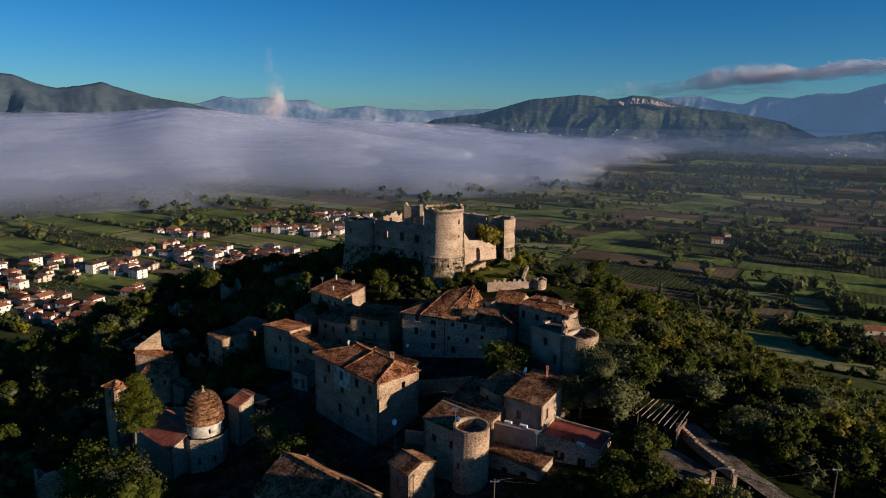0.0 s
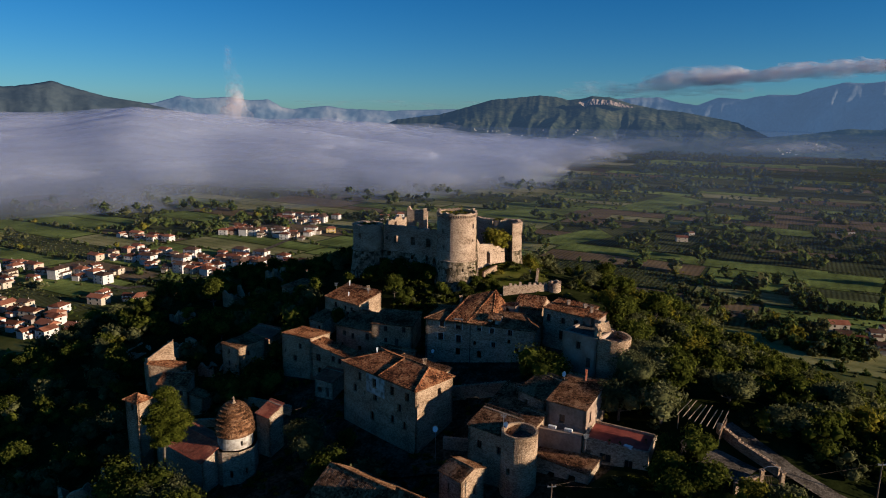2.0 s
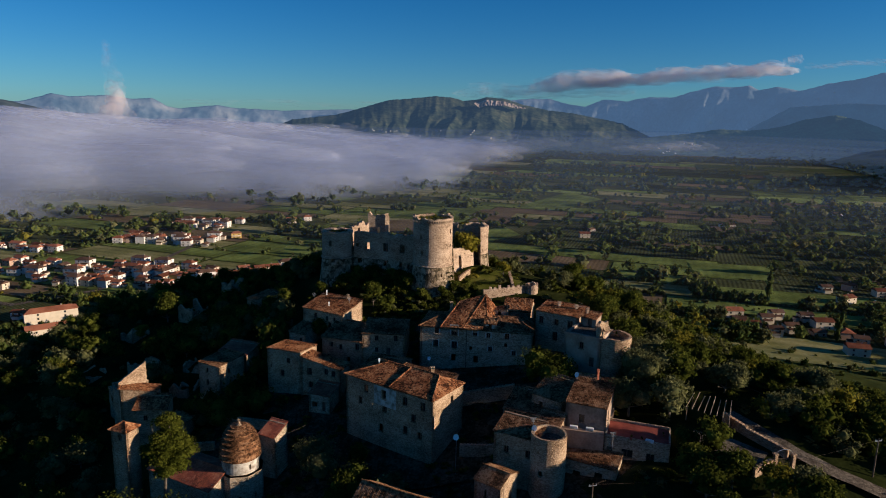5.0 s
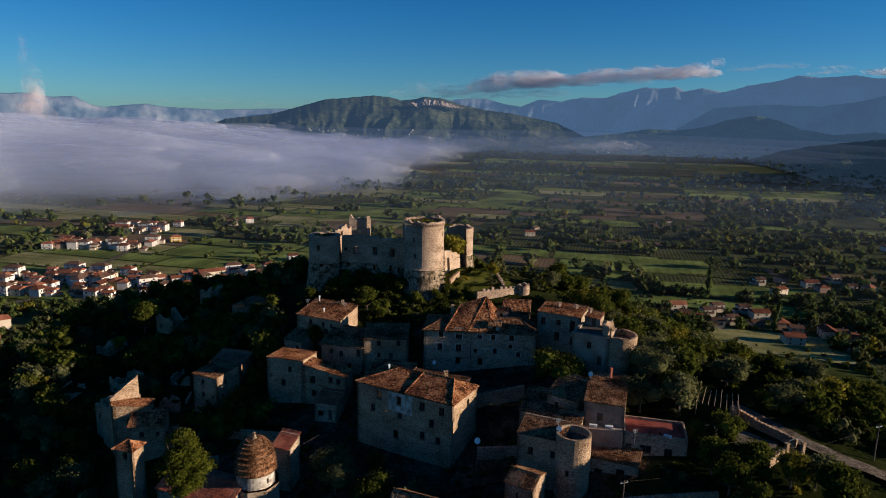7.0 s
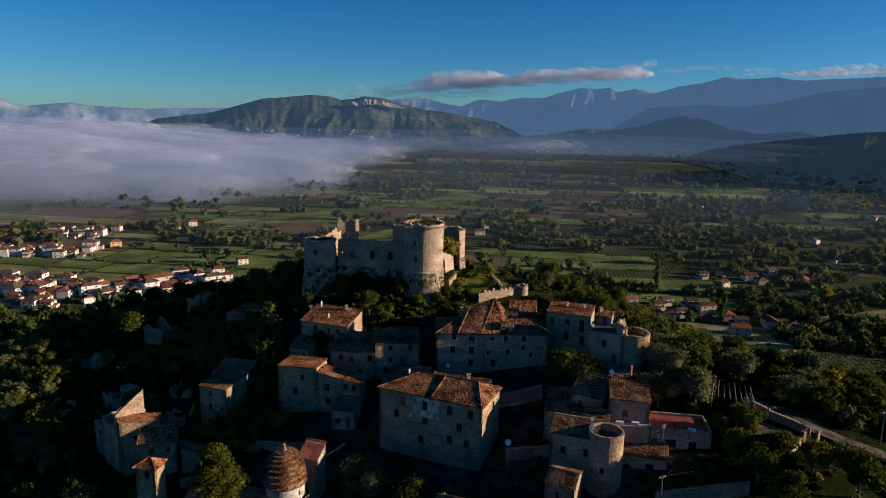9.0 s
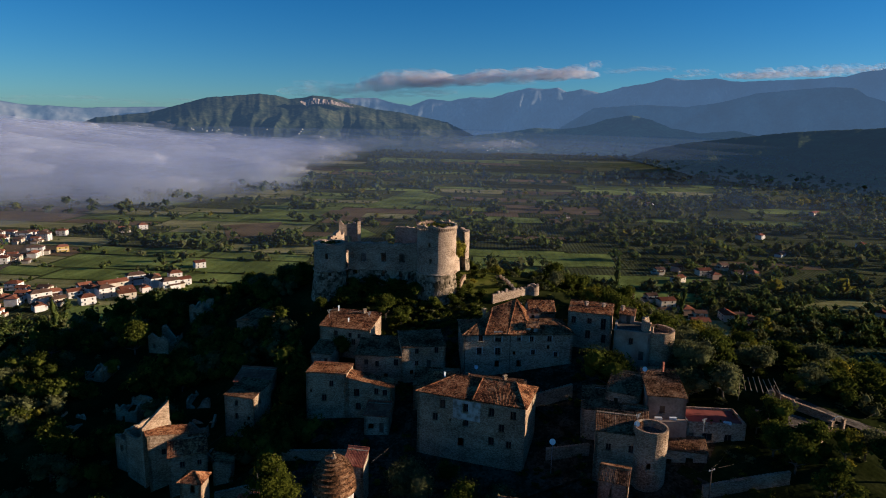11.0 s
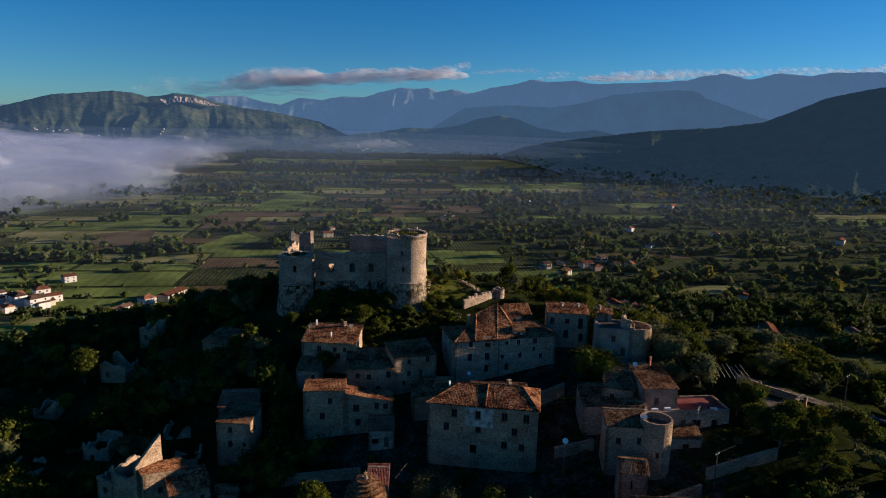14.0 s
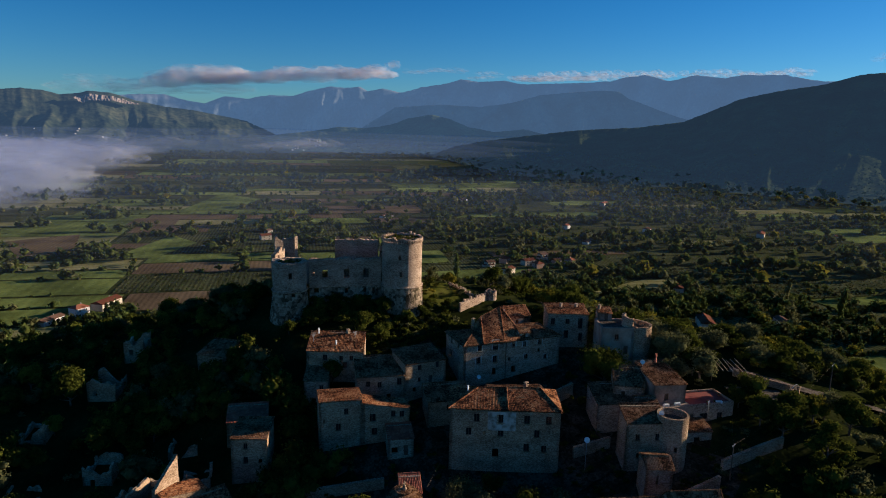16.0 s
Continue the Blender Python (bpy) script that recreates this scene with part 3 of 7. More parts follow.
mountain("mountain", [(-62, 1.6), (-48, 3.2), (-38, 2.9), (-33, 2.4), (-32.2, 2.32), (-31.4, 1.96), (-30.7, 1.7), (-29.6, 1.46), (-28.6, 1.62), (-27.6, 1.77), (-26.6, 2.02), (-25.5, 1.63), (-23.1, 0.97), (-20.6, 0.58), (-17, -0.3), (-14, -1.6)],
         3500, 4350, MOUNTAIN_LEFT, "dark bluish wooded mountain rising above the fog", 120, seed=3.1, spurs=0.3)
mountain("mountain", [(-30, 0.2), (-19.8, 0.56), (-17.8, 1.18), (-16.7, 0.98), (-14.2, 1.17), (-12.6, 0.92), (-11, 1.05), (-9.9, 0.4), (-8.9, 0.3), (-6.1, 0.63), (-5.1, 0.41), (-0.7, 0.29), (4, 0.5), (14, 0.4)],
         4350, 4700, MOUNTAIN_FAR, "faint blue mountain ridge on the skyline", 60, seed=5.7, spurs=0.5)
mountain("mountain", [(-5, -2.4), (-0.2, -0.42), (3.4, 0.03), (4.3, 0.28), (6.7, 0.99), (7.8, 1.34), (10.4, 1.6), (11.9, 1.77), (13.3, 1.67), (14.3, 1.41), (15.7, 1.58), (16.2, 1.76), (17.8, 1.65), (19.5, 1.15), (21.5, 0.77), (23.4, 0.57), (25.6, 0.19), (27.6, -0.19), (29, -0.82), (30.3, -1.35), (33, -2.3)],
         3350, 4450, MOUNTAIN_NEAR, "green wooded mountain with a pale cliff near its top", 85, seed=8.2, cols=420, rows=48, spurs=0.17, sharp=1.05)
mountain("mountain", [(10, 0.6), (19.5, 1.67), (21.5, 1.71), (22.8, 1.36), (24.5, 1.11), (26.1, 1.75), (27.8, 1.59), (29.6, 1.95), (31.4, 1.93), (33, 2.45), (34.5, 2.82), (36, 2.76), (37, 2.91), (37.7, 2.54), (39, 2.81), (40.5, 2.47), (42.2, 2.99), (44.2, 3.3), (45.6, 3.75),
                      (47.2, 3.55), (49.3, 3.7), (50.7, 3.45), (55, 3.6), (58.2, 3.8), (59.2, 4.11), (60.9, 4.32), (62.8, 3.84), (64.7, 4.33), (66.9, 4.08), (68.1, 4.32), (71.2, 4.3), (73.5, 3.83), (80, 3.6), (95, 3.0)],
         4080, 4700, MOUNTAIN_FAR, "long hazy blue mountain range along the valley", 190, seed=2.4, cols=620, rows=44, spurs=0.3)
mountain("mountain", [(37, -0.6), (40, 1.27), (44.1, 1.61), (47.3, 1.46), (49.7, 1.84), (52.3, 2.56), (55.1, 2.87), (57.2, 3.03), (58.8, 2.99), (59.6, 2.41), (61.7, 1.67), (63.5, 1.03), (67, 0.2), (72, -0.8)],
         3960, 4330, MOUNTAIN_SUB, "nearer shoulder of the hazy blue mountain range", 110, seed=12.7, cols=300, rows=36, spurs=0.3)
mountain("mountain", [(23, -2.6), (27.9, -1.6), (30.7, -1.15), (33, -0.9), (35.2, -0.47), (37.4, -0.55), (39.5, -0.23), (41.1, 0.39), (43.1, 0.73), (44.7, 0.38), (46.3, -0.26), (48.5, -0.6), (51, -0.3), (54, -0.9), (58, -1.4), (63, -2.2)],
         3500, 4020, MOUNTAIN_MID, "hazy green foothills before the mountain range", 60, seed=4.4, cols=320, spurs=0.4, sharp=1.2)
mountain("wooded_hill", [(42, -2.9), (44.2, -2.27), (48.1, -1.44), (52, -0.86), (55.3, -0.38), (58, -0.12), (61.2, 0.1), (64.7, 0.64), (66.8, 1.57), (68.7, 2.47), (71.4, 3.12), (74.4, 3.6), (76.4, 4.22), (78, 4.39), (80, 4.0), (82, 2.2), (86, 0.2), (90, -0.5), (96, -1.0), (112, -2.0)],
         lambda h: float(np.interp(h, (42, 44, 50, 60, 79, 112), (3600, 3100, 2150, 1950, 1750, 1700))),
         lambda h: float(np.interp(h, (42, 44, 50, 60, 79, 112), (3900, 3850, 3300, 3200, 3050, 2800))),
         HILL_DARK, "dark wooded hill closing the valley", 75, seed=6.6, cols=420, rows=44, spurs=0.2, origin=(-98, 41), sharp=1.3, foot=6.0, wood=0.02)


def cliff_band():
    """The pale rock face under the crest of the green mountain."""
    verts, faces = [], []
    n, m = 120, 9
    for i in range(n + 1):
        h = 15.2 + 4.4 * i / n
        crest = 164 + 4450 * math.tan(radians(float(np.interp(h, (15.2, 15.7, 16.2, 17.8, 19.6), (1.50, 1.58, 1.76, 1.65, 1.14)))))
        tall = 40 * float(np.interp(i / n, (0, 0.12, 0.45, 0.8, 1), (0.2, 1, 0.8, 0.55, 0.1)))
        for j in range(m):
            s = j / (m - 1)
            r = 4205 + 80 * s + 16 * noise.noise((h * 5, s * 1.1, 1.0)) + 9 * noise.noise((h * 17, s * 1.6, 4.0))
            z = crest - 22 - tall * (1 - s) + 3 * noise.noise((h * 9, s * 4, 7.0)) + 5 * noise.noise((h * 3, 0, 2.0)) * s
            verts.append((-50 + r * math.sin(radians(h)), 10 + r * math.cos(radians(h)), z))
    for i in range(n):
        for j in range(m - 1):
            a = i * m + j
            faces.append((a, a + m, a + m + 1, a + 1))
    return tagged(raw_object("cliff", verts, faces, CLIFF, smooth=True), "pale bare rock face on the mountain", "cliff", kind="structure")


cliff_band()


# ---- fog, smoke and cloud ----
def mist(name, color, cover, scale, soft, fade_low=None, stretch=(1, 1, 1), detail=4.0):
    """Thin vapour: a rough white scatterer that noise opens to full transparency."""
    m = bpy.data.materials.new(name)
    m.use_nodes = True
    n, l = m.node_tree.nodes, m.node_tree.links
    n.clear()
    out, mixn = n.new("ShaderNodeOutputMaterial"), n.new("ShaderNodeMixShader")
    tr, df, tl, both = n.new("ShaderNodeBsdfTransparent"), n.new("ShaderNodeBsdfDiffuse"), n.new("ShaderNodeBsdfTranslucent"), n.new("ShaderNodeMixShader")
    df.inputs["Color"].default_value = tl.inputs["Color"].default_value = (*color, 1)
    both.inputs[0].default_value = 0.5
    l.new(df.outputs[0], both.inputs[1]), l.new(tl.outputs[0], both.inputs[2])
    geo = n.new("ShaderNodeNewGeometry")
    mp = n.new("ShaderNodeMapping")
    mp.inputs["Scale"].default_value = stretch
    l.new(geo.outputs["Position"], mp.inputs["Vector"])
    t = n.new("ShaderNodeTexNoise")
    t.inputs["Scale"].default_value, t.inputs["Detail"].default_value = scale, detail
    l.new(mp.outputs[0], t.inputs["Vector"])
    att = n.new("ShaderNodeAttribute")
    att.attribute_name = "vapour"
    add = n.new("ShaderNodeMath")
    add.operation = 'ADD'
    l.new(t.outputs["Fac"], add.inputs[0]), l.new(att.outputs["Fac"], add.inputs[1])
    mr = n.new("ShaderNodeMapRange")
    mr.interpolation_type = 'SMOOTHSTEP'
    mr.inputs["From Min"].default_value, mr.inputs["From Max"].default_value = 1.0 - soft, 1.0 + soft
    mr.inputs["To Min"].default_value, mr.inputs["To Max"].default_value = 0.0, cover
    l.new(add.outputs[0], mr.inputs["Value"])
    l.new(mr.outputs[0], mixn.inputs[0])
    l.new(tr.outputs[0], mixn.inputs[1]), l.new(both.outputs[0], mixn.inputs[2])
    l.new(mixn.outputs[0], out.inputs["Surface"])
    return m


FOG = mist("fog", (0.74, 0.78, 0.90), 0.36, 0.0036, 0.62, stretch=(1, 1, 2.5), detail=3.5)
BILLOW = mist("fog_billow", (0.80, 0.81, 0.90), 0.20, 0.006, 0.6, detail=3.0)
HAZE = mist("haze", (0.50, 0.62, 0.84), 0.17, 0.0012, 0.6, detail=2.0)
SMOKE = mist("smoke", (0.84, 0.76, 0.75), 0.12, 0.01, 0.5)
CLOUD = mist("cloud", (0.92, 0.87, 0.90), 0.16, 0.005, 0.6, stretch=(1, 1, 1.6), detail=2.5)


def set_density(ob, values):
    at = ob.data.attributes.new("vapour", 'FLOAT', 'POINT')
    at.data.foreach_set("value", values)


def fog_edge(x):
    """The near edge of the fog bank: the y at which it begins for each x."""
    return float(np.interp(x, (-2600, -900, -600, -400, 0, 290, 450, 620, 1200, 1900, 2400), (650, 900, 1130, 1230, 1330, 1560, 1830, 2300, 3200, 3900, 4400)))


def fog_height(x, y, e):
    """Thickness of the fog: it swells in rounded heaps and thins towards its near edge and its eastern tail."""
    heap = 0.5 + 1.1 * noise.noise((x / 480, y / 360, 3.0)) + 0.5 * noise.noise((x / 210, y / 160, 9.0)) + 0.16 * noise.noise((x / 90, y / 80, 2.0))
    inside = (y - e) + 120 * heap
    thick = float(np.interp(math.degrees(math.atan2(x + 50, y - 10)), (-40, -33, -26, -21, -17, -11, -6, -1, 3, 7, 12, 20, 25, 32), (108, 112, 122, 138, 126, 108, 102, 86, 68, 56, 52, 44, 32, 20)))
    return thick * (1 - math.exp(-max(0.0, inside + 90) / 360.0)) * (0.92 + 0.22 * heap), inside, heap


def fog_bank():
    bank = thing("fog_bank", "low bank of pale morning fog lying over the valley", "fog")
    layers = 10
    nx, ny = 130, 90
    for k in range(layers):
        level = 1.08 * (k + 1) / layers
        verts, faces, dens = [], [], []
        for i in range(nx + 1):
            x = -2900 + 5200 * i / nx
            e = fog_edge(x)
            for j in range(ny + 1):
                s = (j / ny) ** 1.6
                y = e - 160 + s * (4500 - e)
                f = min(1.0, 4500 / math.hypot(x, y))
                px, py = x * f, y * f
                lift, inside, heap = fog_height(px, py, e)
                tail = max(0.0, min(1.0, (px - 150) / 800))
                z = 3 + level * lift + 5 * noise.noise((px / 90, py / 70, 4.0 + k)) * level
                verts.append((px, py, max(z, gz(px, py) + 2.0)))
                dens.append(0.46 + min(0.7, max(-1.0, (inside - 210 * level) / 430)) - 0.40 * tail * (0.6 + 0.4 * level) - 0.34 * max(0.0, (level - 0.6) / 0.4) ** 1.5)
        for i in range(nx):
            for j in range(ny):
                a = i * (ny + 1) + j
                faces.append((a, a + ny + 1, a + ny + 2, a + 1))
        ob = raw_object("fog_layer", verts, faces, FOG, bank, smooth=True)
        set_density(ob, dens)
    rb = random.Random(19)
    heaps = []
    while len(heaps) < 170:      # soft heaps that stand out of the bank's top and its near edge
        x = rb.uniform(-2300, 1500)
        e = fog_edge(x)
        y = e + 40 + 2600 * rb.random() ** 1.7
        if math.hypot(x, y) > 4300:
            continue
        lift, inside, heap = fog_height(x, y, e)
        if heap < 0.15 or inside < 60:
            continue
        w = rb.uniform(45, 110) * (0.6 + math.hypot(x, y) / 3500)
        heaps.append((x, y, 3 + lift * rb.uniform(0.72, 1.0), w, w * 0.8, w * rb.uniform(0.14, 0.26)))
    puff_mesh("billow", heaps, BILLOW, bank, base=0.5)


def puff_mesh(name, centres, material, parent, base=0.75):
    """Lumpy vapour of displaced balls (x, y, z, rx, ry, rz), thinning towards their rims."""
    for c in centres:
        bm = bmesh.new()
        bmesh.ops.create_icosphere(bm, subdivisions=3, radius=1.0)
        dens = []
        for v in bm.verts:
            d = v.co.normalized()
            q = d * 1.7 + Vector((c[0], c[1], c[2])) * 0.013
            k = 1 + 0.35 * noise.noise(q) + 0.15 * noise.noise(q * 2.6) + 0.05 * noise.noise(q * 6)
            v.co = Vector((c[0] + d.x * c[3] * k, c[1] + d.y * c[4] * k, c[2] + d.z * c[5] * k))
            dens.append(base - 0.22 * (1 - abs(d.z)))
        ob = part(name, bm, material, parent)
        ob.data.shade_smooth()
        set_density(ob, dens)


def polar(h, r, e, o=(-50, 10)):
    return (o[0] + r * math.sin(radians(h)), o[1] + r * math.cos(radians(h)), 164 + r * math.tan(radians(e)))


fog_bank()


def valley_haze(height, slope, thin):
    """Thin see-through sheet standing in for the plain's morning haze, denser towards the mountains."""
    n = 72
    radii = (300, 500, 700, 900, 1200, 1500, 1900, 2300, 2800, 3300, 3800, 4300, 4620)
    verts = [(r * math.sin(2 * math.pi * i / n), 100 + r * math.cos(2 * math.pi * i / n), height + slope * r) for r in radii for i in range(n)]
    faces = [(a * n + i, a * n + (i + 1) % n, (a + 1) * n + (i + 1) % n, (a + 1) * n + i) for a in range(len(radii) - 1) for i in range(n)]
    ob = tagged(raw_object("valley_haze", verts, faces, HAZE, smooth=True), "thin bluish sheet standing in for the morning haze over the valley plain", "haze", kind="structure")
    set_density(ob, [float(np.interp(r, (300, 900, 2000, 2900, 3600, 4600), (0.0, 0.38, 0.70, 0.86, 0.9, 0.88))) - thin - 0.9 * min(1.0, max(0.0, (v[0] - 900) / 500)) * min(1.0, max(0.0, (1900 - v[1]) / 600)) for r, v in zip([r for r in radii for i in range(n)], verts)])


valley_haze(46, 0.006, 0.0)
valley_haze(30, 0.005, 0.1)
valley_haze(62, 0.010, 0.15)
for h, e, w in ((29.6, -2.25, 100), (31.2, -2.05, 120), (33, -2.15, 90)):
    wisp = thing("fog_wisp", "thin wisp of ground fog over the fields", "fog")
    x, y, z = polar(h, 3400, e)
    puff_mesh("wisp", [(x + 60 * (q - 1), y - 20 * q, z + 6 * q, w * (1 - 0.2 * q), w * 0.7, 13 + 3 * q) for q in range(3)], BILLOW, wisp, base=0.5)

plume = thing("smoke_plume", "thin column of pale smoke rising out of the fog", "smoke")
rs = random.Random(5)
low_puffs, high_puffs = [], []
for i in range(60):
    s = (i / 59) ** 0.9
    drift = 0.55 * math.sin(s * 4.2 + 0.4) * s + 0.9 * max(0, s - 0.55) ** 1.2
    wide = 0.62 * (1 - s) ** 2 + 0.16 + 0.16 * s
    h = -13.75 + drift + rs.gauss(0, 0.45) * wide + 0.3 * (1 - s) * math.sin(i)
    p = polar(h, 3900, -0.7 + 5.6 * s + rs.gauss(0, 0.12))
    rad = (34 * (1 - s) ** 1.5 + 15) * rs.uniform(0.7, 1.35)
    (low_puffs if s < 0.42 else high_puffs).append((*p, rad, rad, rad * rs.uniform(0.8, 1.3)))
puff_mesh("puff", low_puffs, SMOKE, plume, base=0.62)
puff_mesh("puff", high_puffs, SMOKE, plume, base=0.28)


def cloud(h0, h1, e0, e1, count, size, seed, r=4790, base=0.5, flat=0.35):
    """A long cloud of overlapping soft puffs, with a level base and heaped tops."""
    c = thing("cloud", "grey-violet morning cloud above the mountains", "cloud")
    rc = random.Random(seed)
    puffs = []
    for i in range(count):
        s = (i + rc.uniform(-0.5, 0.5)) / max(1, count - 1)
        heap = 0.35 + 0.9 * max(0.0, noise.noise((s * (h1 - h0) * 0.35, seed, 0)) + 0.35)
        up = rc.random() ** 1.4 * heap
        w = size * rc.uniform(0.55, 1.1) * (1 - 0.45 * up) * min(1.0, 0.35 + 3 * min(s + 0.1, 1.1 - s))
        p = polar(h0 + (h1 - h0) * s, r + rc.uniform(-30, 30), e0 + (e1 - e0) * s + 1.0 * up * size / 100)
        puffs.append((*p, w * 1.5, w * 0.8, w * flat * (0.8 + 0.7 * up)))
    puff_mesh("puff", puffs, CLOUD, c, base=base)


cloud(14.5, 27.5, 1.85, 2.2, 40, 120, 3, base=0.34, flat=0.3)
cloud(21, 27.5, 2.65, 3.15, 60, 100, 21, base=0.5, flat=0.5)
cloud(24, 40, 2.85, 4.0, 120, 84, 4, base=0.6, flat=0.45)
cloud(31, 35.5, 3.05, 3.3, 16, 70, 24, base=0.5)
cloud(41, 46, 4.1, 4.35, 22, 52, 8, base=0.42, flat=0.28)
cloud(46.5, 49, 3.85, 4.0, 12, 50, 15, base=0.42, flat=0.25)
cloud(50, 63, 3.75, 4.2, 80, 62, 9, base=0.62, flat=0.4)
cloud(63.5, 73, 4.25, 4.3, 40, 60, 10, base=0.62, flat=0.3)
cloud(76.8, 80, 5.1, 5.9, 14, 70, 12, base=0.42)
cloud(-8, 8, 0.62, 0.72, 22, 90, 13, base=0.26, flat=0.12)


# ---- buildings of the village ----
FOOT = []   # circles that no tree may enter
def add_window(house, pos, o, material=WOOD, shutters=None, surround=False):
    """A window set back in its opening: a frame with a mullion and two panes, or closed shutters."""
    u, z, w, h = o[:4]
    d = 0.22

    def bar(bm, u0, z0, u1, z1, d0, d1):
        ps = [pos(a, b, c) for a, b, c in ((u0, z0, d0), (u1, z0, d0), (u1, z0, d1), (u0, z0, d1), (u0, z1, d0), (u1, z1, d0), (u1, z1, d1), (u0, z1, d1))]
        vs = [bm.verts.new(p) for p in ps]
        for f in ((0, 3, 2, 1), (4, 5, 6, 7), (0, 1, 5, 4), (1, 2, 6, 5), (2, 3, 7, 6), (3, 0, 4, 7)):
            bm.faces.new([vs[i] for i in f])
    bm = bmesh.new()
    l, r, t = u - w / 2, u + w / 2, 0.08
    bar(bm, l, z, l + t, z + h, d, d + 0.07)
    bar(bm, r - t, z, r, z + h, d, d + 0.07)
    bar(bm, l + t, z + h - t, r - t, z + h, d, d + 0.07)
    bar(bm, l + t, z, r - t, z + t, d, d + 0.07)
    bar(bm, u - t / 2, z + t, u + t / 2, z + h - t, d + 0.01, d + 0.06)
    win = part("window", bm, material, house)
    for s in (0, 1):
        bm = bmesh.new()
        a, b = (l + t, u - t / 2) if s == 0 else (u + t / 2, r - t)
        if shutters:
            bar(bm, a, z + t, b, z + h - t, d - 0.05, d + 0.02)
            part("shutter", bm, shutters, win)
        else:
            bar(bm, a, z + t, b, z + h - t, d + 0.02, d + 0.045)
            part("pane", bm, GLASS, win)
    bm = bmesh.new()
    bar(bm, l - 0.12, z - 0.12, r + 0.12, z, -0.1, 0.2)
    part("sill", bm, STONE, win)
    if surround:
        bm = bmesh.new()
        bar(bm, l - 0.2, z, l, z + h + 0.2, -0.05, 0.06)
        bar(bm, r, z, r + 0.2, z + h + 0.2, -0.05, 0.06)
        bar(bm, l, z + h, r, z + h + 0.2, -0.05, 0.06)
        part("surround", bm, PLASTER, win, "pale plastered surround")


def add_door(house, pos, o, material=WOOD):
    u, z, w, h = o[:4]
    bm = bmesh.new()
    ps = [pos(a, b, c) for a, b, c in ((u - w / 2, z, .2), (u + w / 2, z, .2), (u + w / 2, z, .28), (u - w / 2, z, .28), (u - w / 2, z + h, .2), (u + w / 2, z + h, .2), (u + w / 2, z + h, .28), (u - w / 2, z + h, .28))]
    vs = [bm.verts.new(p) for p in ps]
    for f in ((0, 3, 2, 1), (4, 5, 6, 7), (0, 1, 5, 4), (1, 2, 6, 5), (2, 3, 7, 6), (3, 0, 4, 7)):
        bm.faces.new([vs[i] for i in f])
    part("door", bm, material, house)


def chimney(parent, x, y, z0, h=1.3, w=0.55, material=None):
    bm = bmesh.new()
    box(bm, x - w / 2, y - w / 2, z0, x + w / 2, y + w / 2, z0 + h)
    box(bm, x - w * .65, y - w * .65, z0 + h, x + w * .65, y + w * .65, z0 + h + 0.12)
    for sx in (-1, 1):
        box(bm, x + sx * w * .4 - .07, y - w * .45, z0 + h + .12, x + sx * w * .4 + .07, y + w * .45, z0 + h + .4)
    box(bm, x - w * .7, y - w * .6, z0 + h + .4, x + w * .7, y + w * .6, z0 + h + .48)
    return part("chimney", bm, material or STONE, parent)


def dish(x, y, z, facing, size=0.45):
    """A satellite dish on a bracket."""
    d = thing("satellite_dish", "small white satellite dish on a bracket", "satellite dish", at=(x, y, z))
    bm = bmesh.new()
    rows = lathe(bm, 0, 0, [(0.02, 0.0), (size * .5, 0.03), (size * .85, 0.09), (size, 0.14)], 14)
    bmesh.ops.transform(bm, matrix=Matrix.Rotation(radians(facing), 4, 'Z') @ Matrix.Rotation(radians(65), 4, 'Y'), verts=bm.verts)
    part("reflector", bm, WHITE, d)
    bm = bmesh.new()
    box(bm, -.025, -.025, -.9, .025, .025, 0.02)
    part("bracket", bm, METAL, d)
    return d


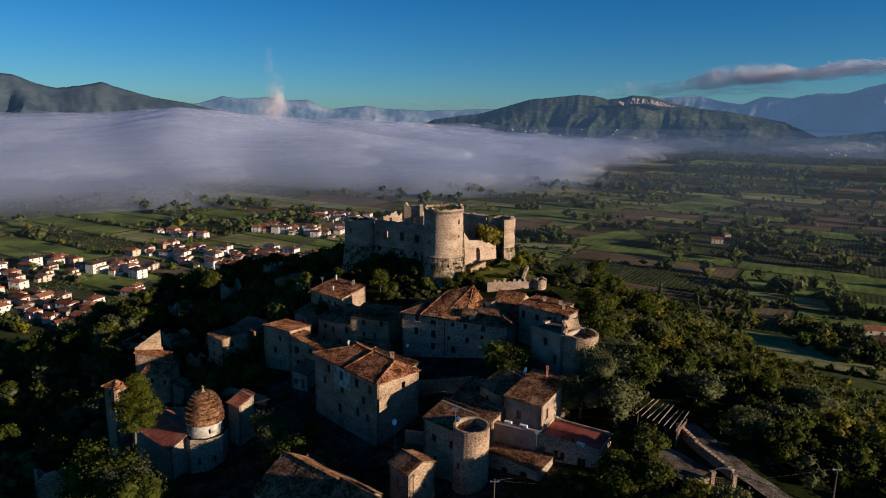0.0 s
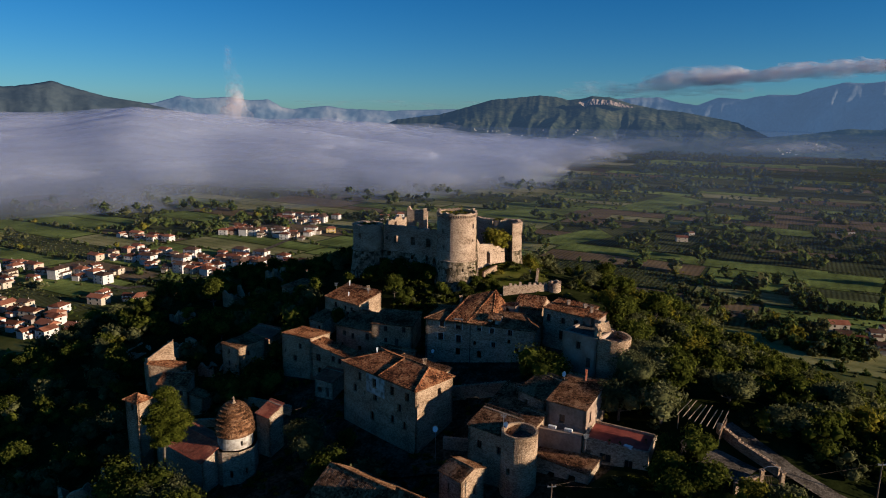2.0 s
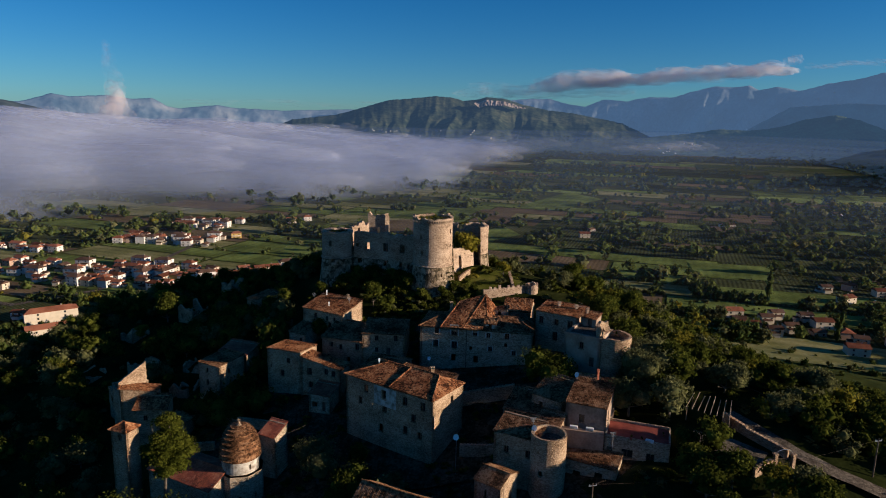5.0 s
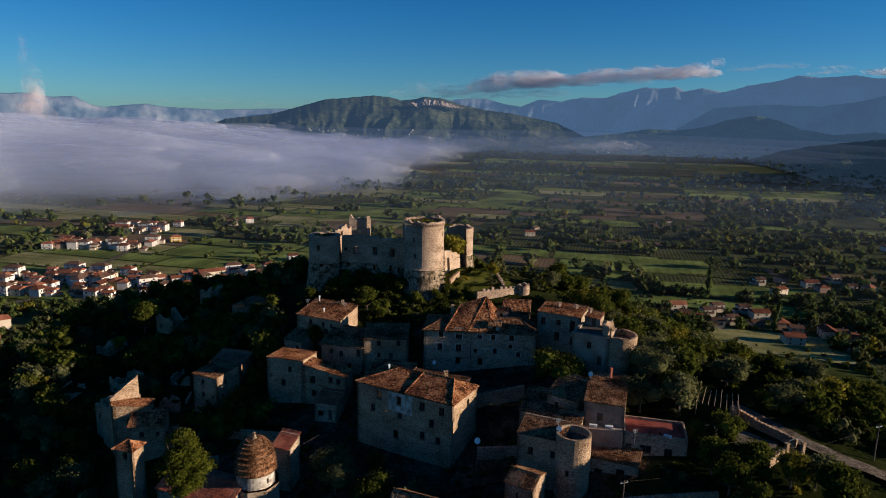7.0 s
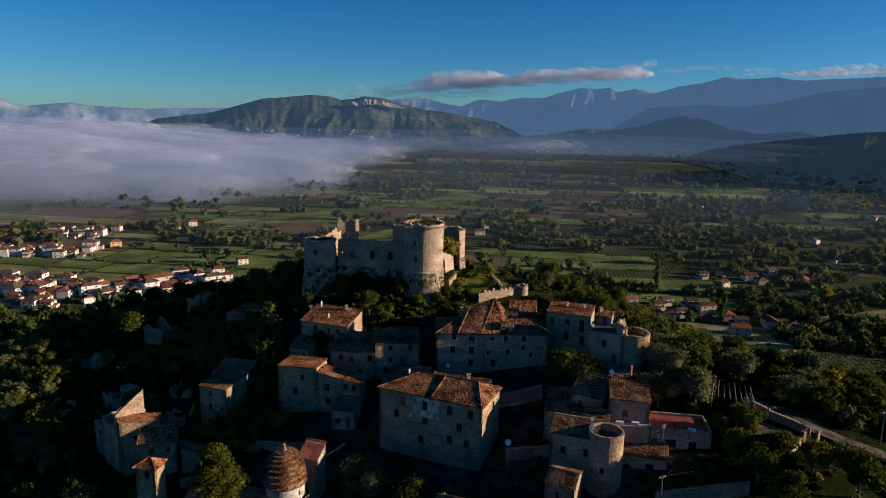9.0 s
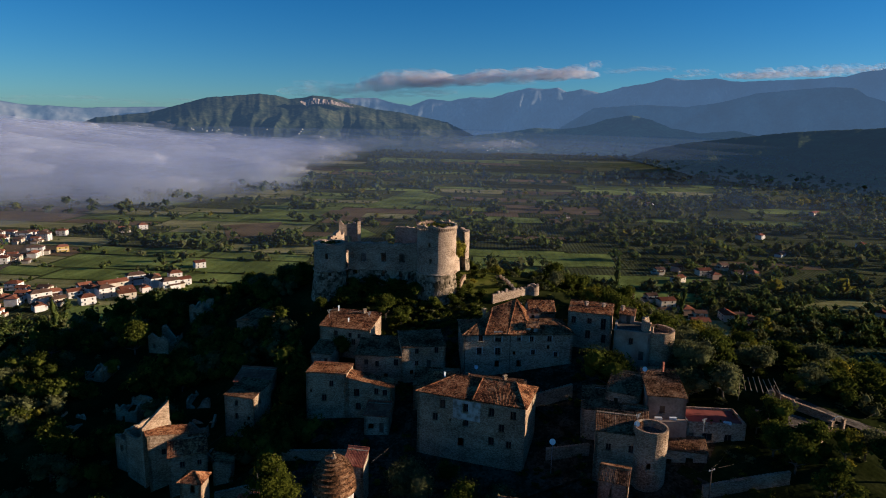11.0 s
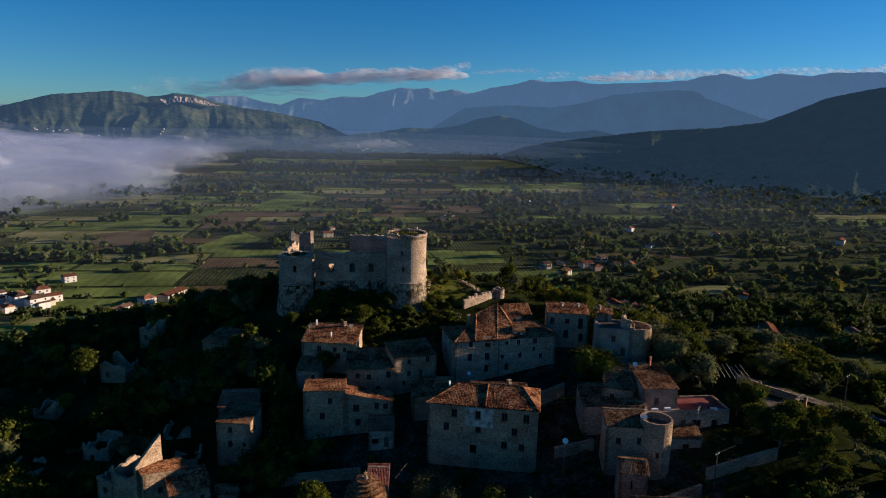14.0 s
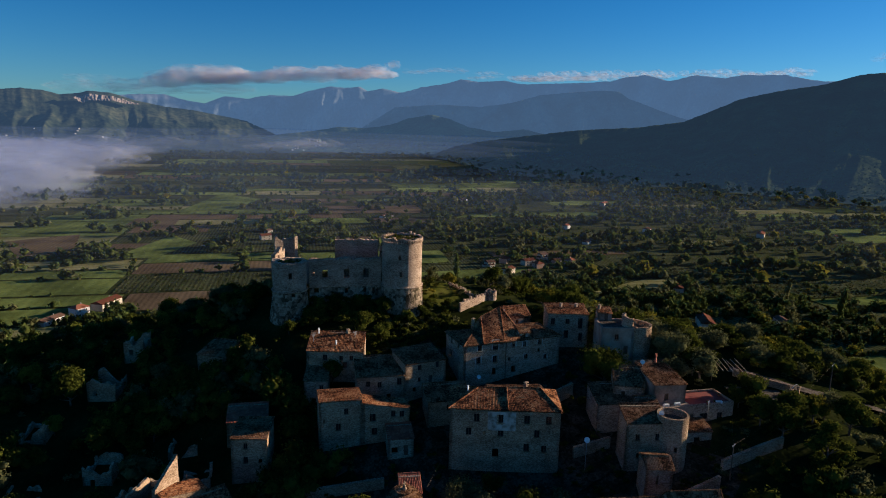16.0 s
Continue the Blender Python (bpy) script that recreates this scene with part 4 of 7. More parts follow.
def quad_house(name, label, p0, p1, depth, zb, ze, roof="hip", rise=1.6, wall=STONE, tiles=TILE, front=(), right=(), left=(), back=(), ridge_at=0.5,
               inset=None, over=0.3, slope_depth=None, drop=0.0, shut=None, th=0.45):
    """A house on a rectangle: front wall from p0 to p1, depth behind it. roof: hip, gable (ridge along the front), mono (rising to the back),
    cross (mono rising from right to left), flat, none (open ruin). Openings are (u, z above the eave's foot, width, height[, kind])."""
    house = thing(name, label, "house")
    d = Vector((p1[0] - p0[0], p1[1] - p0[1]))
    L = d.length
    d /= L
    nr = Vector((-d.y, d.x))
    A, B = Vector(p0), Vector(p1)
    FOOT.append((*((A + B) / 2 + nr * depth / 2), max(L, depth) * 0.5 + 0.8))
    C, D = B + nr * depth, A + nr * depth
    ridge_v = depth * ridge_at

    def top_front(u):
        if roof == "cross":
            return ze + rise * (1 - u / L)
        return ze

    def top_side(u):      # u from the front to the back
        if roof == "gable":
            return ze + rise * (u / ridge_v if u < ridge_v else (depth - u) / (depth - ridge_v))
        if roof == "mono":
            return ze + rise * u / depth
        return ze

    def top_back(u):
        if roof == "mono":
            return ze + rise
        if roof == "cross":
            return ze + rise * u / L
        return ze
    sides = [("f", A, B, L, top_front, front), ("r", B, C, depth, lambda u: top_side(u) + (0), right),
             ("b", C, D, L, top_back, back), ("l", D, A, depth, lambda u: top_side(depth - u) + (rise if roof == "cross" else 0), left)]
    bm = bmesh.new()
    todo = []
    for key, a, b, ln, top, ops in sides:
        pos, ln = straight(a, b)
        tp = top
        if roof == "none":
            seed = a.x + b.y
            tp = (lambda base, sd: lambda u: base - 0.25 * drop + drop * 1.1 * noise.noise((u * 0.33, sd, 0)) + 0.3 * drop * noise.noise((u * 1.3, sd, 3)) + .12 * noise.noise((u * 4.1, sd, 6)))(ze, seed)
        real = [(o[0], zb_rel + o[1], o[2], o[3]) for o in ops for zb_rel in (ze,)]
        shell(bm, ln, zb, tp, pos, real, th, step=0.5 if roof == "none" else 4.0)
        for o, q in zip(ops, real):
            todo.append((pos, q, o[4] if len(o) > 4 else "w"))
    part("wall", bm, wall, house)
    for pos, q, kind in todo:
        if kind == "w":
            add_window(house, pos, q)
        elif kind == "p":
            add_window(house, pos, q, surround=True)
        elif kind == "s":
            add_window(house, pos, q, WOOD, BROWN_SHUTTER)
        elif kind == "d":
            add_door(house, pos, q)

    def at(u, v, z):
        q = A + d * u + nr * v
        return Vector((q.x, q.y, z))
    o = over
    slopes, ridges = [], []
    zl = ze - 0.02
    if roof == "hip":
        i = inset if inset is not None else min(ridge_v, L * 0.45)
        i0, i1 = (i if isinstance(i, tuple) else (i, i))
        zr = ze + rise
        k = o * rise / ridge_v
        e = [at(-o, -o, zl - k), at(L + o, -o, zl - k), at(L + o, depth + o, zl - k), at(-o, depth + o, zl - k)]
        r = [at(i0, ridge_v, zr), at(L - i1, ridge_v, zr)]
        slopes = [(e[0], e[1], r[0], r[1]), (e[1], e[2], r[1], r[1]), (e[2], e[3], r[1], r[0]), (e[3], e[0], r[0], r[0])]
        ridges = [(r[0], r[1]), (e[0], r[0]), (e[1], r[1]), (e[2], r[1]), (e[3], r[0])]
    elif roof == "gable":
        zr = ze + rise
        k = o * rise / ridge_v
        e = [at(-o * .5, -o, zl - k), at(L + o * .5, -o, zl - k), at(L + o * .5, depth + o, zl - k), at(-o * .5, depth + o, zl - k)]
        r = [at(-o * .5, ridge_v, zr), at(L + o * .5, ridge_v, zr)]
        slopes = [(e[0], e[1], r[0], r[1]), (e[2], e[3], r[1], r[0])]
        ridges = [(r[0], r[1])]
    elif roof == "mono":
        k = o * rise / depth
        slopes = [(at(-o * .4, -o, zl - k + .05), at(L + o * .4, -o, zl - k + .05), at(-o * .4, depth + o, zl + rise + k + .05), at(L + o * .4, depth + o, zl + rise + k + .05))]
        ridges = [(slopes[0][2], slopes[0][3])]
    elif roof == "cross":
        k = o * rise / L
        slopes = [(at(L + o, -o * .4, zl - k + .05), at(L + o, depth + o * .4, zl - k + .05), at(-o, -o * .4, zl + rise + k + .05), at(-o, depth + o * .4, zl + rise + k + .05))]
        ridges = [(slopes[0][2], slopes[0][3])]
    elif roof == "flat":
        bm = bmesh.new()
        vs = [bm.verts.new(at(u, v, ze - 0.35)) for u, v in ((th, th), (L - th, th), (L - th, depth - th), (th, depth - th))]
        bm.faces.new(vs)
        part("flat_roof", bm, tiles, house)
    for s in slopes:
        bm = bmesh.new()
        tile_slope(bm, *s)
        part("roof_slope", bm, tiles, house)
    if ridges:
        bm = bmesh.new()
        for a, b in ridges:
            ridge_row(bm, a, b)
        part("ridge_tiles", bm, tiles, house)
    return house, at


def grid_windows(us, zs, w=0.95, h=1.35, kind="w", skip=()):
    return [(u, z, w, h, kind) for i, u in enumerate(us) for j, z in enumerate(zs) if (i, j) not in skip]


# the tall house in the middle of the village
mh_front = grid_windows([4.6, 8.8, 13.2, 16.9], [-2.5], 1.0, 1.5) + grid_windows([3.3, 8.8, 15.0], [-5.0], 0.95, 1.4) + \
    [(8.0, -8.9, 1.1, 1.6, "h"), (13.3, -7.6, 1.0, 1.4, "w"), (16.3, -7.7, 0.9, 1.3, "w"), (6.0, -4.6, 0.4, 0.5, "h")]
house, at = quad_house("stone_house", "tall three-storey stone house with a hipped clay-tile roof", (-23.3, 113.5), (-10.4, 99.7), 9.0, 104.5, 118.9, "hip", 1.35,
                       front=mh_front, right=[(5.6, -2.4, 0.8, 1.2, "h")], inset=(5.0, 3.0), ridge_at=0.68)
pos, _ = straight((-23.3, 113.5), (-10.4, 99.7))
for a, b, z0, z1 in ((6.5, 8.05, -3.9, -0.5), (9.15, 11.3, -3.9, -0.5), (8.05, 9.15, -1.0, -0.5), (8.05, 9.15, -3.9, -2.8)):
    bm = bmesh.new()
    vs = [bm.verts.new(pos(u, 118.9 + z, dd)) for dd in (-0.03, 0.0) for u, z in ((a, z0), (b, z0), (b, z1), (a, z1))]
    for f in ((0, 1, 2, 3), (7, 6, 5, 4), (0, 4, 5, 1), (1, 5, 6, 2), (2, 6, 7, 3), (3, 7, 4, 0)):
        bm.faces.new([vs[i] for i in f])
    part("plaster_patch", bm, PLASTER, house, "patch of flaking pale plaster")
bm = bmesh.new()          # the roof's eastern half stands a step higher
tile_patch(bm, at(9.9, -.3, 118.86), at(18.9, -.3, 118.86), at(9.9, 6.1, 120.42), at(15.9, 6.1, 120.42))
part("roof_slope", bm, TILE, house)
bm = bmesh.new()
ridge_row(bm, at(9.9, -.3, 118.9), at(9.9, 6.1, 120.46))
ridge_row(bm, at(9.9, 6.1, 120.46), at(15.9, 6.1, 120.46))
ridge_row(bm, at(18.9, -.3, 118.9), at(15.9, 6.1, 120.46))
part("ridge_tiles", bm, TILE, house)
chimney(house, *at(13.5, 7.4, 0).xy, 119.6, 0.9)
chimney(house, *at(3.0, 5.5, 0).xy, 119.2, 1.0, 0.22, WHITE)
house, at = quad_house("stone_annex", "stone back wing with a low tiled lean-to roof", (-14.3, 111.6), (-6.2, 106.0), 4.0, 105, 119.0, "cross", 0.4, front=(), right=[(1.5, -2.2, 0.9, 1.2, "h")], tiles=TILE_OLD)
house, at = quad_house("stone_house", "low stone house with a dark tiled roof behind the tall house", (-19.8, 122.6), (-12.6, 118.2), 5.0, 105, 115.8, "mono", 1.3, tiles=TILE_OLD, front=[(4, -2, .8, 1.1, "w")])

# houses stepping up behind it
house, at = quad_house("stone_house", "long stone house with a stepped orange-tiled roof", (-37.7, 131.6), (-31.2, 127.6), 6.2, 105.5, 118.0, "mono", -0.5, over=0.25,
                       front=[(4.8, -2.7, 0.8, 1.2, "w"), (3.4, -5.6, 0.9, 1.3, "w"), (0.9, -4.0, 0.4, 0.6, "h")])
house, at = quad_house("stone_house", "stone house with a tiled roof sloping along its length", (-31.2, 127.6), (-23.9, 123.1), 4.2, 105.5, 115.6, "cross", 1.6, over=0.25,
                       front=[(1.9, -2.0, 1.1, 1.5, "w"), (5.6, -1.4, 0.8, 1.2, "w"), (7.2, -1.6, 0.9, 1.2, "w"), (2.2, -4.6, 1.0, 1.3, "w")])
house, at = quad_house("stone_outhouse", "small stone outhouse with a red-tiled roof and arched doorway", (-29.8, 122.1), (-26.0, 119.6), 3.6, 105.0, 112.0, "mono", 0.9, tiles=TILE_RED,
                       front=[(1.2, -2.8, 1.1, 1.1, "h"), (3.2, -3.4, 0.8, 2.0, "d")], wall=RENDER_GREY)
house, at = quad_house("stone_house", "long low stone house with a dark lichened roof", (-26.8, 135.0), (-19.0, 129.8), 6.6, 108, 118.7, "mono", 1.6, tiles=TILE_OLD,
                       front=[(2.2, -2.1, 0.8, 1.1, "w"), (4.4, -2.4, 0.8, 1.2, "w"), (8.2, -2.0, 0.9, 1.4, "w"), (1.6, -4.8, 0.8, 1.0, "w"), (6.2, -4.8, 0.8, 1.1, "h")])
house, at = quad_house("stone_house", "stone house with a dark tiled roof and four windows", (-19.0, 129.8), (-10.6, 127.2), 6.6, 108, 120.7, "mono", 0.9, tiles=TILE_OLD,
                       front=[(3.0, -1.6, 0.8, 1.1, "w"), (6.9, -1.6, 0.8, 1.3, "w"), (3.0, -4.0, 0.7, 1.0, "w"), (5.4, -4.6, 0.8, 1.7, "d"), (2.0, -5.8, 0.7, 0.9, "h")])
house, at = quad_house("stone_house", "stone house with a single-slope tiled roof and sunlit side", (-30.5, 146.3), (-22.2, 138.8), 6.9, 112, 121.8, "mono", 1.6, over=0.25,
                       front=[(6.8, -2.0, 0.8, 1.0, "w"), (8.8, -2.0, 0.7, 1.0, "w"), (7.5, -3.6, 0.9, 1.3, "w"), (3.6, -2.0, 0.9, 1.2, "w"), (9.6, -3.8, 0.7, 1.0, "w")])
chimney(house, *at(1.6, 6.3, 0).xy, 123.2, 0.8, 0.22, WHITE)
chimney(house, *at(7.6, 6.4, 0).xy, 123.2, 0.6, 0.5)
chimney(house, *at(5.6, 2.2, 0).xy, 122.0, 0.8, 0.2, WHITE)
house, at = quad_house("stone_house", "narrow stone house with a lean-to tiled roof on the slope", (-33.6, 142.6), (-30.2, 139.6), 5.0, 108, 117.6, "mono", 1.2, tiles=TILE_OLD,
                       front=[(3.3, -2.2, 0.8, 1.2, "w"), (1.8, -5.2, 0.9, 1.5, "h")], wall=RENDER_GREY)
house, at = quad_house("stone_house", "small stone house with a dark hipped tiled roof", (-43.9, 165.8), (-41.0, 160.6), 6.0, 108, 119.0, "mono", 1.3, tiles=TILE_OLD, front=[(2.5, -2.6, .7, 1.0, "w")],
                       right=[(2.2, -2.0, .7, 1.0, "w")])

# the large palace-like house
palace_front = [(3.4, -1.5, 0.9, 1.3, "p"), (6.9, -1.6, 1.3, 2.0, "p"), (11.0, -1.4, 0.9, 1.3, "p"), (13.6, -1.6, 0.8, 1.1, "p"), (17.2, -1.6, 0.9, 1.2, "p"),
                (3.2, -4.2, 1.0, 1.4, "p"), (6.9, -4.3, 1.1, 1.5, "p"), (10.2, -4.4, 0.6, 0.8, "h"), (14.0, -4.3, 0.8, 1.0, "p"), (17.0, -3.2, 0.6, 0.8, "h"), (18.6, -4.8, 0.8, 1.0, "p"), (6.8, -6.9, 0.9, 1.4, "h"), (11.2, -6.9, 0.9, 1.4, "h")]
house, at = quad_house("palace", "large grey-rendered palace-like house with many shuttered windows", (-8.0, 124.8), (12.2, 116.2), 9.5, 110, 123.4, "hip", 1.6, wall=RENDER_GREY, tiles=TILE_OLD, front=palace_front,
                       left=[(3, -1.5, .9, 1.3, "w"), (3, -4.3, .9, 1.3, "w"), (6.6, -1.5, .9, 1.3, "w")], inset=(4.5, 3.0))
for u in (9.3, 0.3):
    bm = bmesh.new()
    pos, _ = straight((-8.0, 124.8), (12.2, 116.2))
    vs = [pos(u + a, z, b) for z in (111, 123.2) for a, b in ((-.06, -.14), (.06, -.14), (.06, -.02), (-.06, -.02))]
    vs = [bm.verts.new(p) for p in vs]
    for f in ((0, 3, 2, 1), (4, 5, 6, 7), (0, 1, 5, 4), (1, 2, 6, 5), (2, 3, 7, 6), (3, 0, 4, 7)):
        bm.faces.new([vs[i] for i in f])
    part("drainpipe", bm, WOOD, house)
at_palace = at


def palace_roof():
    """The tall crooked hipped roof over the middle of the palace."""
    t = thing("raised_roof", "raised block under a steep crooked hipped roof of orange tiles", "roof")
    foot = [(4.2, 0.0, 123.3), (8.7, 0.0, 123.4), (13.3, 0.2, 123.5), (14.0, 8.2, 125.3), (11.9, 8.7, 127.8), (6.6, 7.4, 126.3), (4.6, 6.6, 124.6)]
    bm = bmesh.new()
    low = [bm.verts.new(at_palace(u, v, 122.6)) for u, v, z in foot]
    top = [bm.verts.new(at_palace(u, v, z - .1)) for u, v, z in foot]
    for i in range(len(foot)):
        k = (i + 1) % len(foot)
        bm.faces.new((low[i], low[k], top[k], top[i]))
    part("wall", bm, STONE, t)
    P, Q = at_palace(11.9, 8.5, 128.15), at_palace(6.7, 7.1, 126.7)
    E0, E1, E2, E3 = at_palace(4.1, -.35, 123.4), at_palace(8.7, -.4, 123.5), at_palace(13.5, -.1, 123.6), at_palace(14.3, 8.3, 125.4)
    for q in ((E0, E1, Q, P), (E1, E2, P, P), (E2, E3, P, P), (E3, at_palace(6.5, 9.6, 124.6), P, Q), (at_palace(4.4, 6.8, 124.6), E0, Q, Q)):
        bm = bmesh.new()
        tile_patch(bm, *q)
        part("roof_slope", bm, TILE, t)
    bm = bmesh.new()
    for a, b in ((P, Q), (E1, P), (E2, P), (E3, P), (E0, Q)):
        ridge_row(bm, a, b)
    part("ridge_tiles", bm, TILE, t)


palace_roof()
quad_house("dormer", "broken pale roof dormer with a curved sunlit gable", at_palace(12.6, 0.6, 0).xy, at_palace(15.0, 0.6, 0).xy, 2.4, 122.8, 124.7, "gable", 0.6, wall=PLASTER, tiles=TILE_OLD, front=[(1.2, -1.1, .6, .8, "h")], th=.3)
quad_house("roof_room", "small stone attic room with a sunlit orange lean-to roof", at_palace(13.4, 6.2, 0).xy, at_palace(16.6, 6.2, 0).xy, 3.2, 121.5, 126.0, "cross", -0.5, wall=RENDER_PINK, tiles=TILE, front=[(1.6, -1.3, .6, .8, "h")], th=.3)
chimney(thing("chimney_stack", "stone chimney stack on the palace roof", "chimney"), *at_palace(5.0, 7.0, 0).xy, 124.6, 1.5, .5)
house, at = quad_house("stone_house", "tall stone house end with a lean-to tiled roof", (10.5, 129.2), (15.6, 126.6), 6.5, 112, 124.5, "gable", 1.7, tiles=TILE, right=[(2.5, -2.0, .8, 1.2, "w")])
house, at = quad_house("stone_house", "long rendered house with an orange tiled lean-to roof", (14.8, 121.4), (21.2, 115.2), 5.4, 111, 126.5, "mono", 0.7, wall=RENDER_GREY, tiles=TILE, over=0.25,
                       front=[(1.2, -2.6, .9, 1.5, "w"), (4.4, -2.4, .9, 1.2, "w"), (7.2, -3.4, 1.0, 2.4, "w"), (4.2, -5.6, 1.0, 1.8, "w"), (7.4, -6.2, .9, 1.8, "w")])
for u, v, h in ((3.4, 3.6, 1.0), (6.9, 3.8, 0.9)):
    chimney(house, *at(u, v, 0).xy, 126.4, h, 0.5, RENDER_PINK)
house, at = quad_house("rendered_house", "low flat-roofed rendered house beside a round tower", (15.5, 108.4), (20.2, 103.7), 6.8, 111, 126.3, "flat", wall=RENDER_PINK, tiles=COBBLE,
                       front=[(3.2, -2.6, .8, 1.2, "w"), (5.2, -5.6, .9, 1.8, "d")])
bm = bmesh.new()
pos, ln = straight((15.5, 108.4), (20.2, 103.7))
box(bm, -.1, -0.2, 126.1, ln + .1, 0.02, 126.34, Matrix.Translation((15.5, 108.4, 0)) @ Matrix.Rotation(math.atan2(103.7 - 108.4, 20.2 - 15.5), 4, 'Z'))
part("cornice", bm, RENDER_PINK, house)
house, at = quad_house("roof_room", "small rooftop room with a tiled roof and chimney", (20.3, 112.4), (22.3, 110.2), 2.6, 125.2, 127.7, "mono", .4, wall=RENDER_PINK, tiles=TILE, front=[(1.8, -1.9, .8, 1.7, "d")])
chimney(house, *at(.5, 1.6, 0).xy, 127.6, .9, .45, RENDER_PINK)

# houses low on the right
house, at = quad_house("pink_house", "pinkish rendered house with a lichened single-slope roof", (9.7, 93.2), (14.9, 89.5), 9.0, 110, 120.2, "mono", 1.2, wall=RENDER_PINK, tiles=TILE_OLD,
                       front=[(2.6, -3.1, 0.9, 1.3, "s")], right=[(1.9, -2.6, .8, 1.5, "s")])
dish(*at(0.4, 6.0, 122.4), 200)
chimney(house, *at(3.6, 7.0, 0).xy, 121.8, 1.3, 0.3, TILE_RED)
house, at = quad_house("stone_house", "stone house with an old tiled lean-to roof", (6.4, 99.6), (9.8, 95.0), 5.2, 109, 119.2, "mono", 1.8, tiles=TILE_OLD, front=[(1.8, -2.2, .7, 1.0, "h")])
house, at = quad_house("rendered_house", "low grey-rendered house with a pale lower wall", (1.6, 99.9), (7.0, 95.6), 6.0, 106, 116.6, "mono", 1.6, wall=RENDER_GREY, tiles=TILE_OLD)
house, at = quad_house("stone_house", "stone house with an old tiled roof beside a round tower", (-2.5, 91.6), (2.9, 86.9), 4.4, 104, 117.2, "mono", 1.3, tiles=TILE_OLD,
                       front=[(2.1, -3.3, .8, 1.2, "w"), (5.6, -3.3, .9, 1.3, "w"), (2.4, -6.6, .7, 1.0, "h")])
dish(*at(6.2, 0.8, 118.6), 215)
house, at = quad_house('stone_lean_to', 'small stone lean-to with a sunlit end wall', (4.6, 93.4), (7.6, 90.6), 3.2, 105, 117.0, 'mono', .9, tiles=TILE_OLD)
house, at = quad_house("stone_hut", "small stone hut with a sagging tiled roof", (-7.2, 85.2), (-4.3, 82.0), 4.9, 104, 113.4, "gable", 0.9, tiles=TILE_OLD, front=[(1.9, -2.8, .3, 1.5, "h")], right=[(2.9, -3.4, .7, 1.6, "d")])
house, at = quad_house("stone_barn", "low barn with a broad old tiled roof", (-26.3, 83.6), (-15.0, 74.4), 11.0, 100, 109.7, "gable", 3.4, tiles=TILE_OLD)
house, at = quad_house("stone_barn", "low barn under a steep old tiled roof", (-15.6, 75.8), (-9.2, 70.6), 8.0, 100, 110.6, "gable", 3.8, tiles=TILE_OLD)
house, at = quad_house("terrace_house", "single-storey house with a red-painted roof terrace", (14.3, 88.4), (22.4, 83.4), 6.2, 108, 116.5, "flat", wall=RENDER_GREY, tiles=RED_FLOOR,
                       front=[(3.4, -3.2, 1.7, 1.3, "w"), (6.8, -3.4, 1.2, 1.4, "w"), (0.8, -4.0, .9, 2.1, "d")], th=0.25)
house, at = quad_house("terrace_house", "low roofed porch with a dark shed roof", (7.2, 89.4), (14.0, 83.6), 4.6, 106, 113.2, "mono", 0.8, wall=RENDER_GREY, tiles=TILE_OLD, front=[(3, -3, 1.2, 1.2, "h"), (6.3, -3, 1.2, 1.8, "h")])

# the houses on the falling left side
house, at = quad_house("stone_house", "stone house with a low dark roof and a sunlit corner", (-51.6, 137.0), (-47.1, 133.1), 6.6, 100, 113.9, "mono", 0.5, tiles=TILE_OLD,
                       front=[(2.4, -2.0, .7, 1.1, "w"), (2.4, -4.6, .8, 1.2, "w"), (4.8, -4.6, .6, .8, "h")], right=[(2.5, -2.2, .7, 1.1, "w")])
house, at = quad_house("stone_house", "small stone house with a red-tiled lean-to roof", (-48.6, 144.4), (-42.6, 140.6), 4.6, 100, 113.2, "mono", 1.1, tiles=TILE_RED)
house, at = quad_house("ruined_house", "roofless stone house with a high slanted wall", (-65.8, 133.0), (-61.0, 135.6), 5.5, 98, 110.6, "none", drop=1.6, front=[(2.4, -4.5, .8, 1.3, "h")])
house, at = quad_house("stone_house", "narrow stone house with an orange tiled lean-to roof", (-65.2, 131.4), (-58.8, 131.2), 3.6, 98, 110.3, "cross", 0.9, tiles=TILE, front=[(2.5, -3.2, .7, 1.1, "w")])
house, at = quad_house("stone_house", "low stone house with an orange tiled roof", (-62.4, 127.9), (-56.2, 127.2), 3.8, 97, 108.4, "mono", 1.2, tiles=TILE, front=[(2.2, -2.4, .8, 1.1, "w"), (4.9, -2.4, .7, 1.0, "w")])
house, at = quad_house("stone_house", "little stone lean-to with tiled roof", (-55.6, 126.2), (-52.6, 125.2), 3.2, 97, 106.2, "cross", .7, tiles=TILE)
house, at = quad_house("bell_tower", "small square stone tower with a low tiled roof", (-62.0, 112.3), (-59.3, 110.6), 2.7, 94, 112.3, "hip", 0.8, tiles=TILE, front=[(1.9, -1.9, .7, 1.3, "h")])
house, at = quad_house("stone_house", "low shed with a red-tiled roof", (-38.3, 109.2), (-35.6, 107.2), 3.2, 99, 110.9, "mono", 1.1, tiles=TILE_RED, wall=RENDER_GREY)
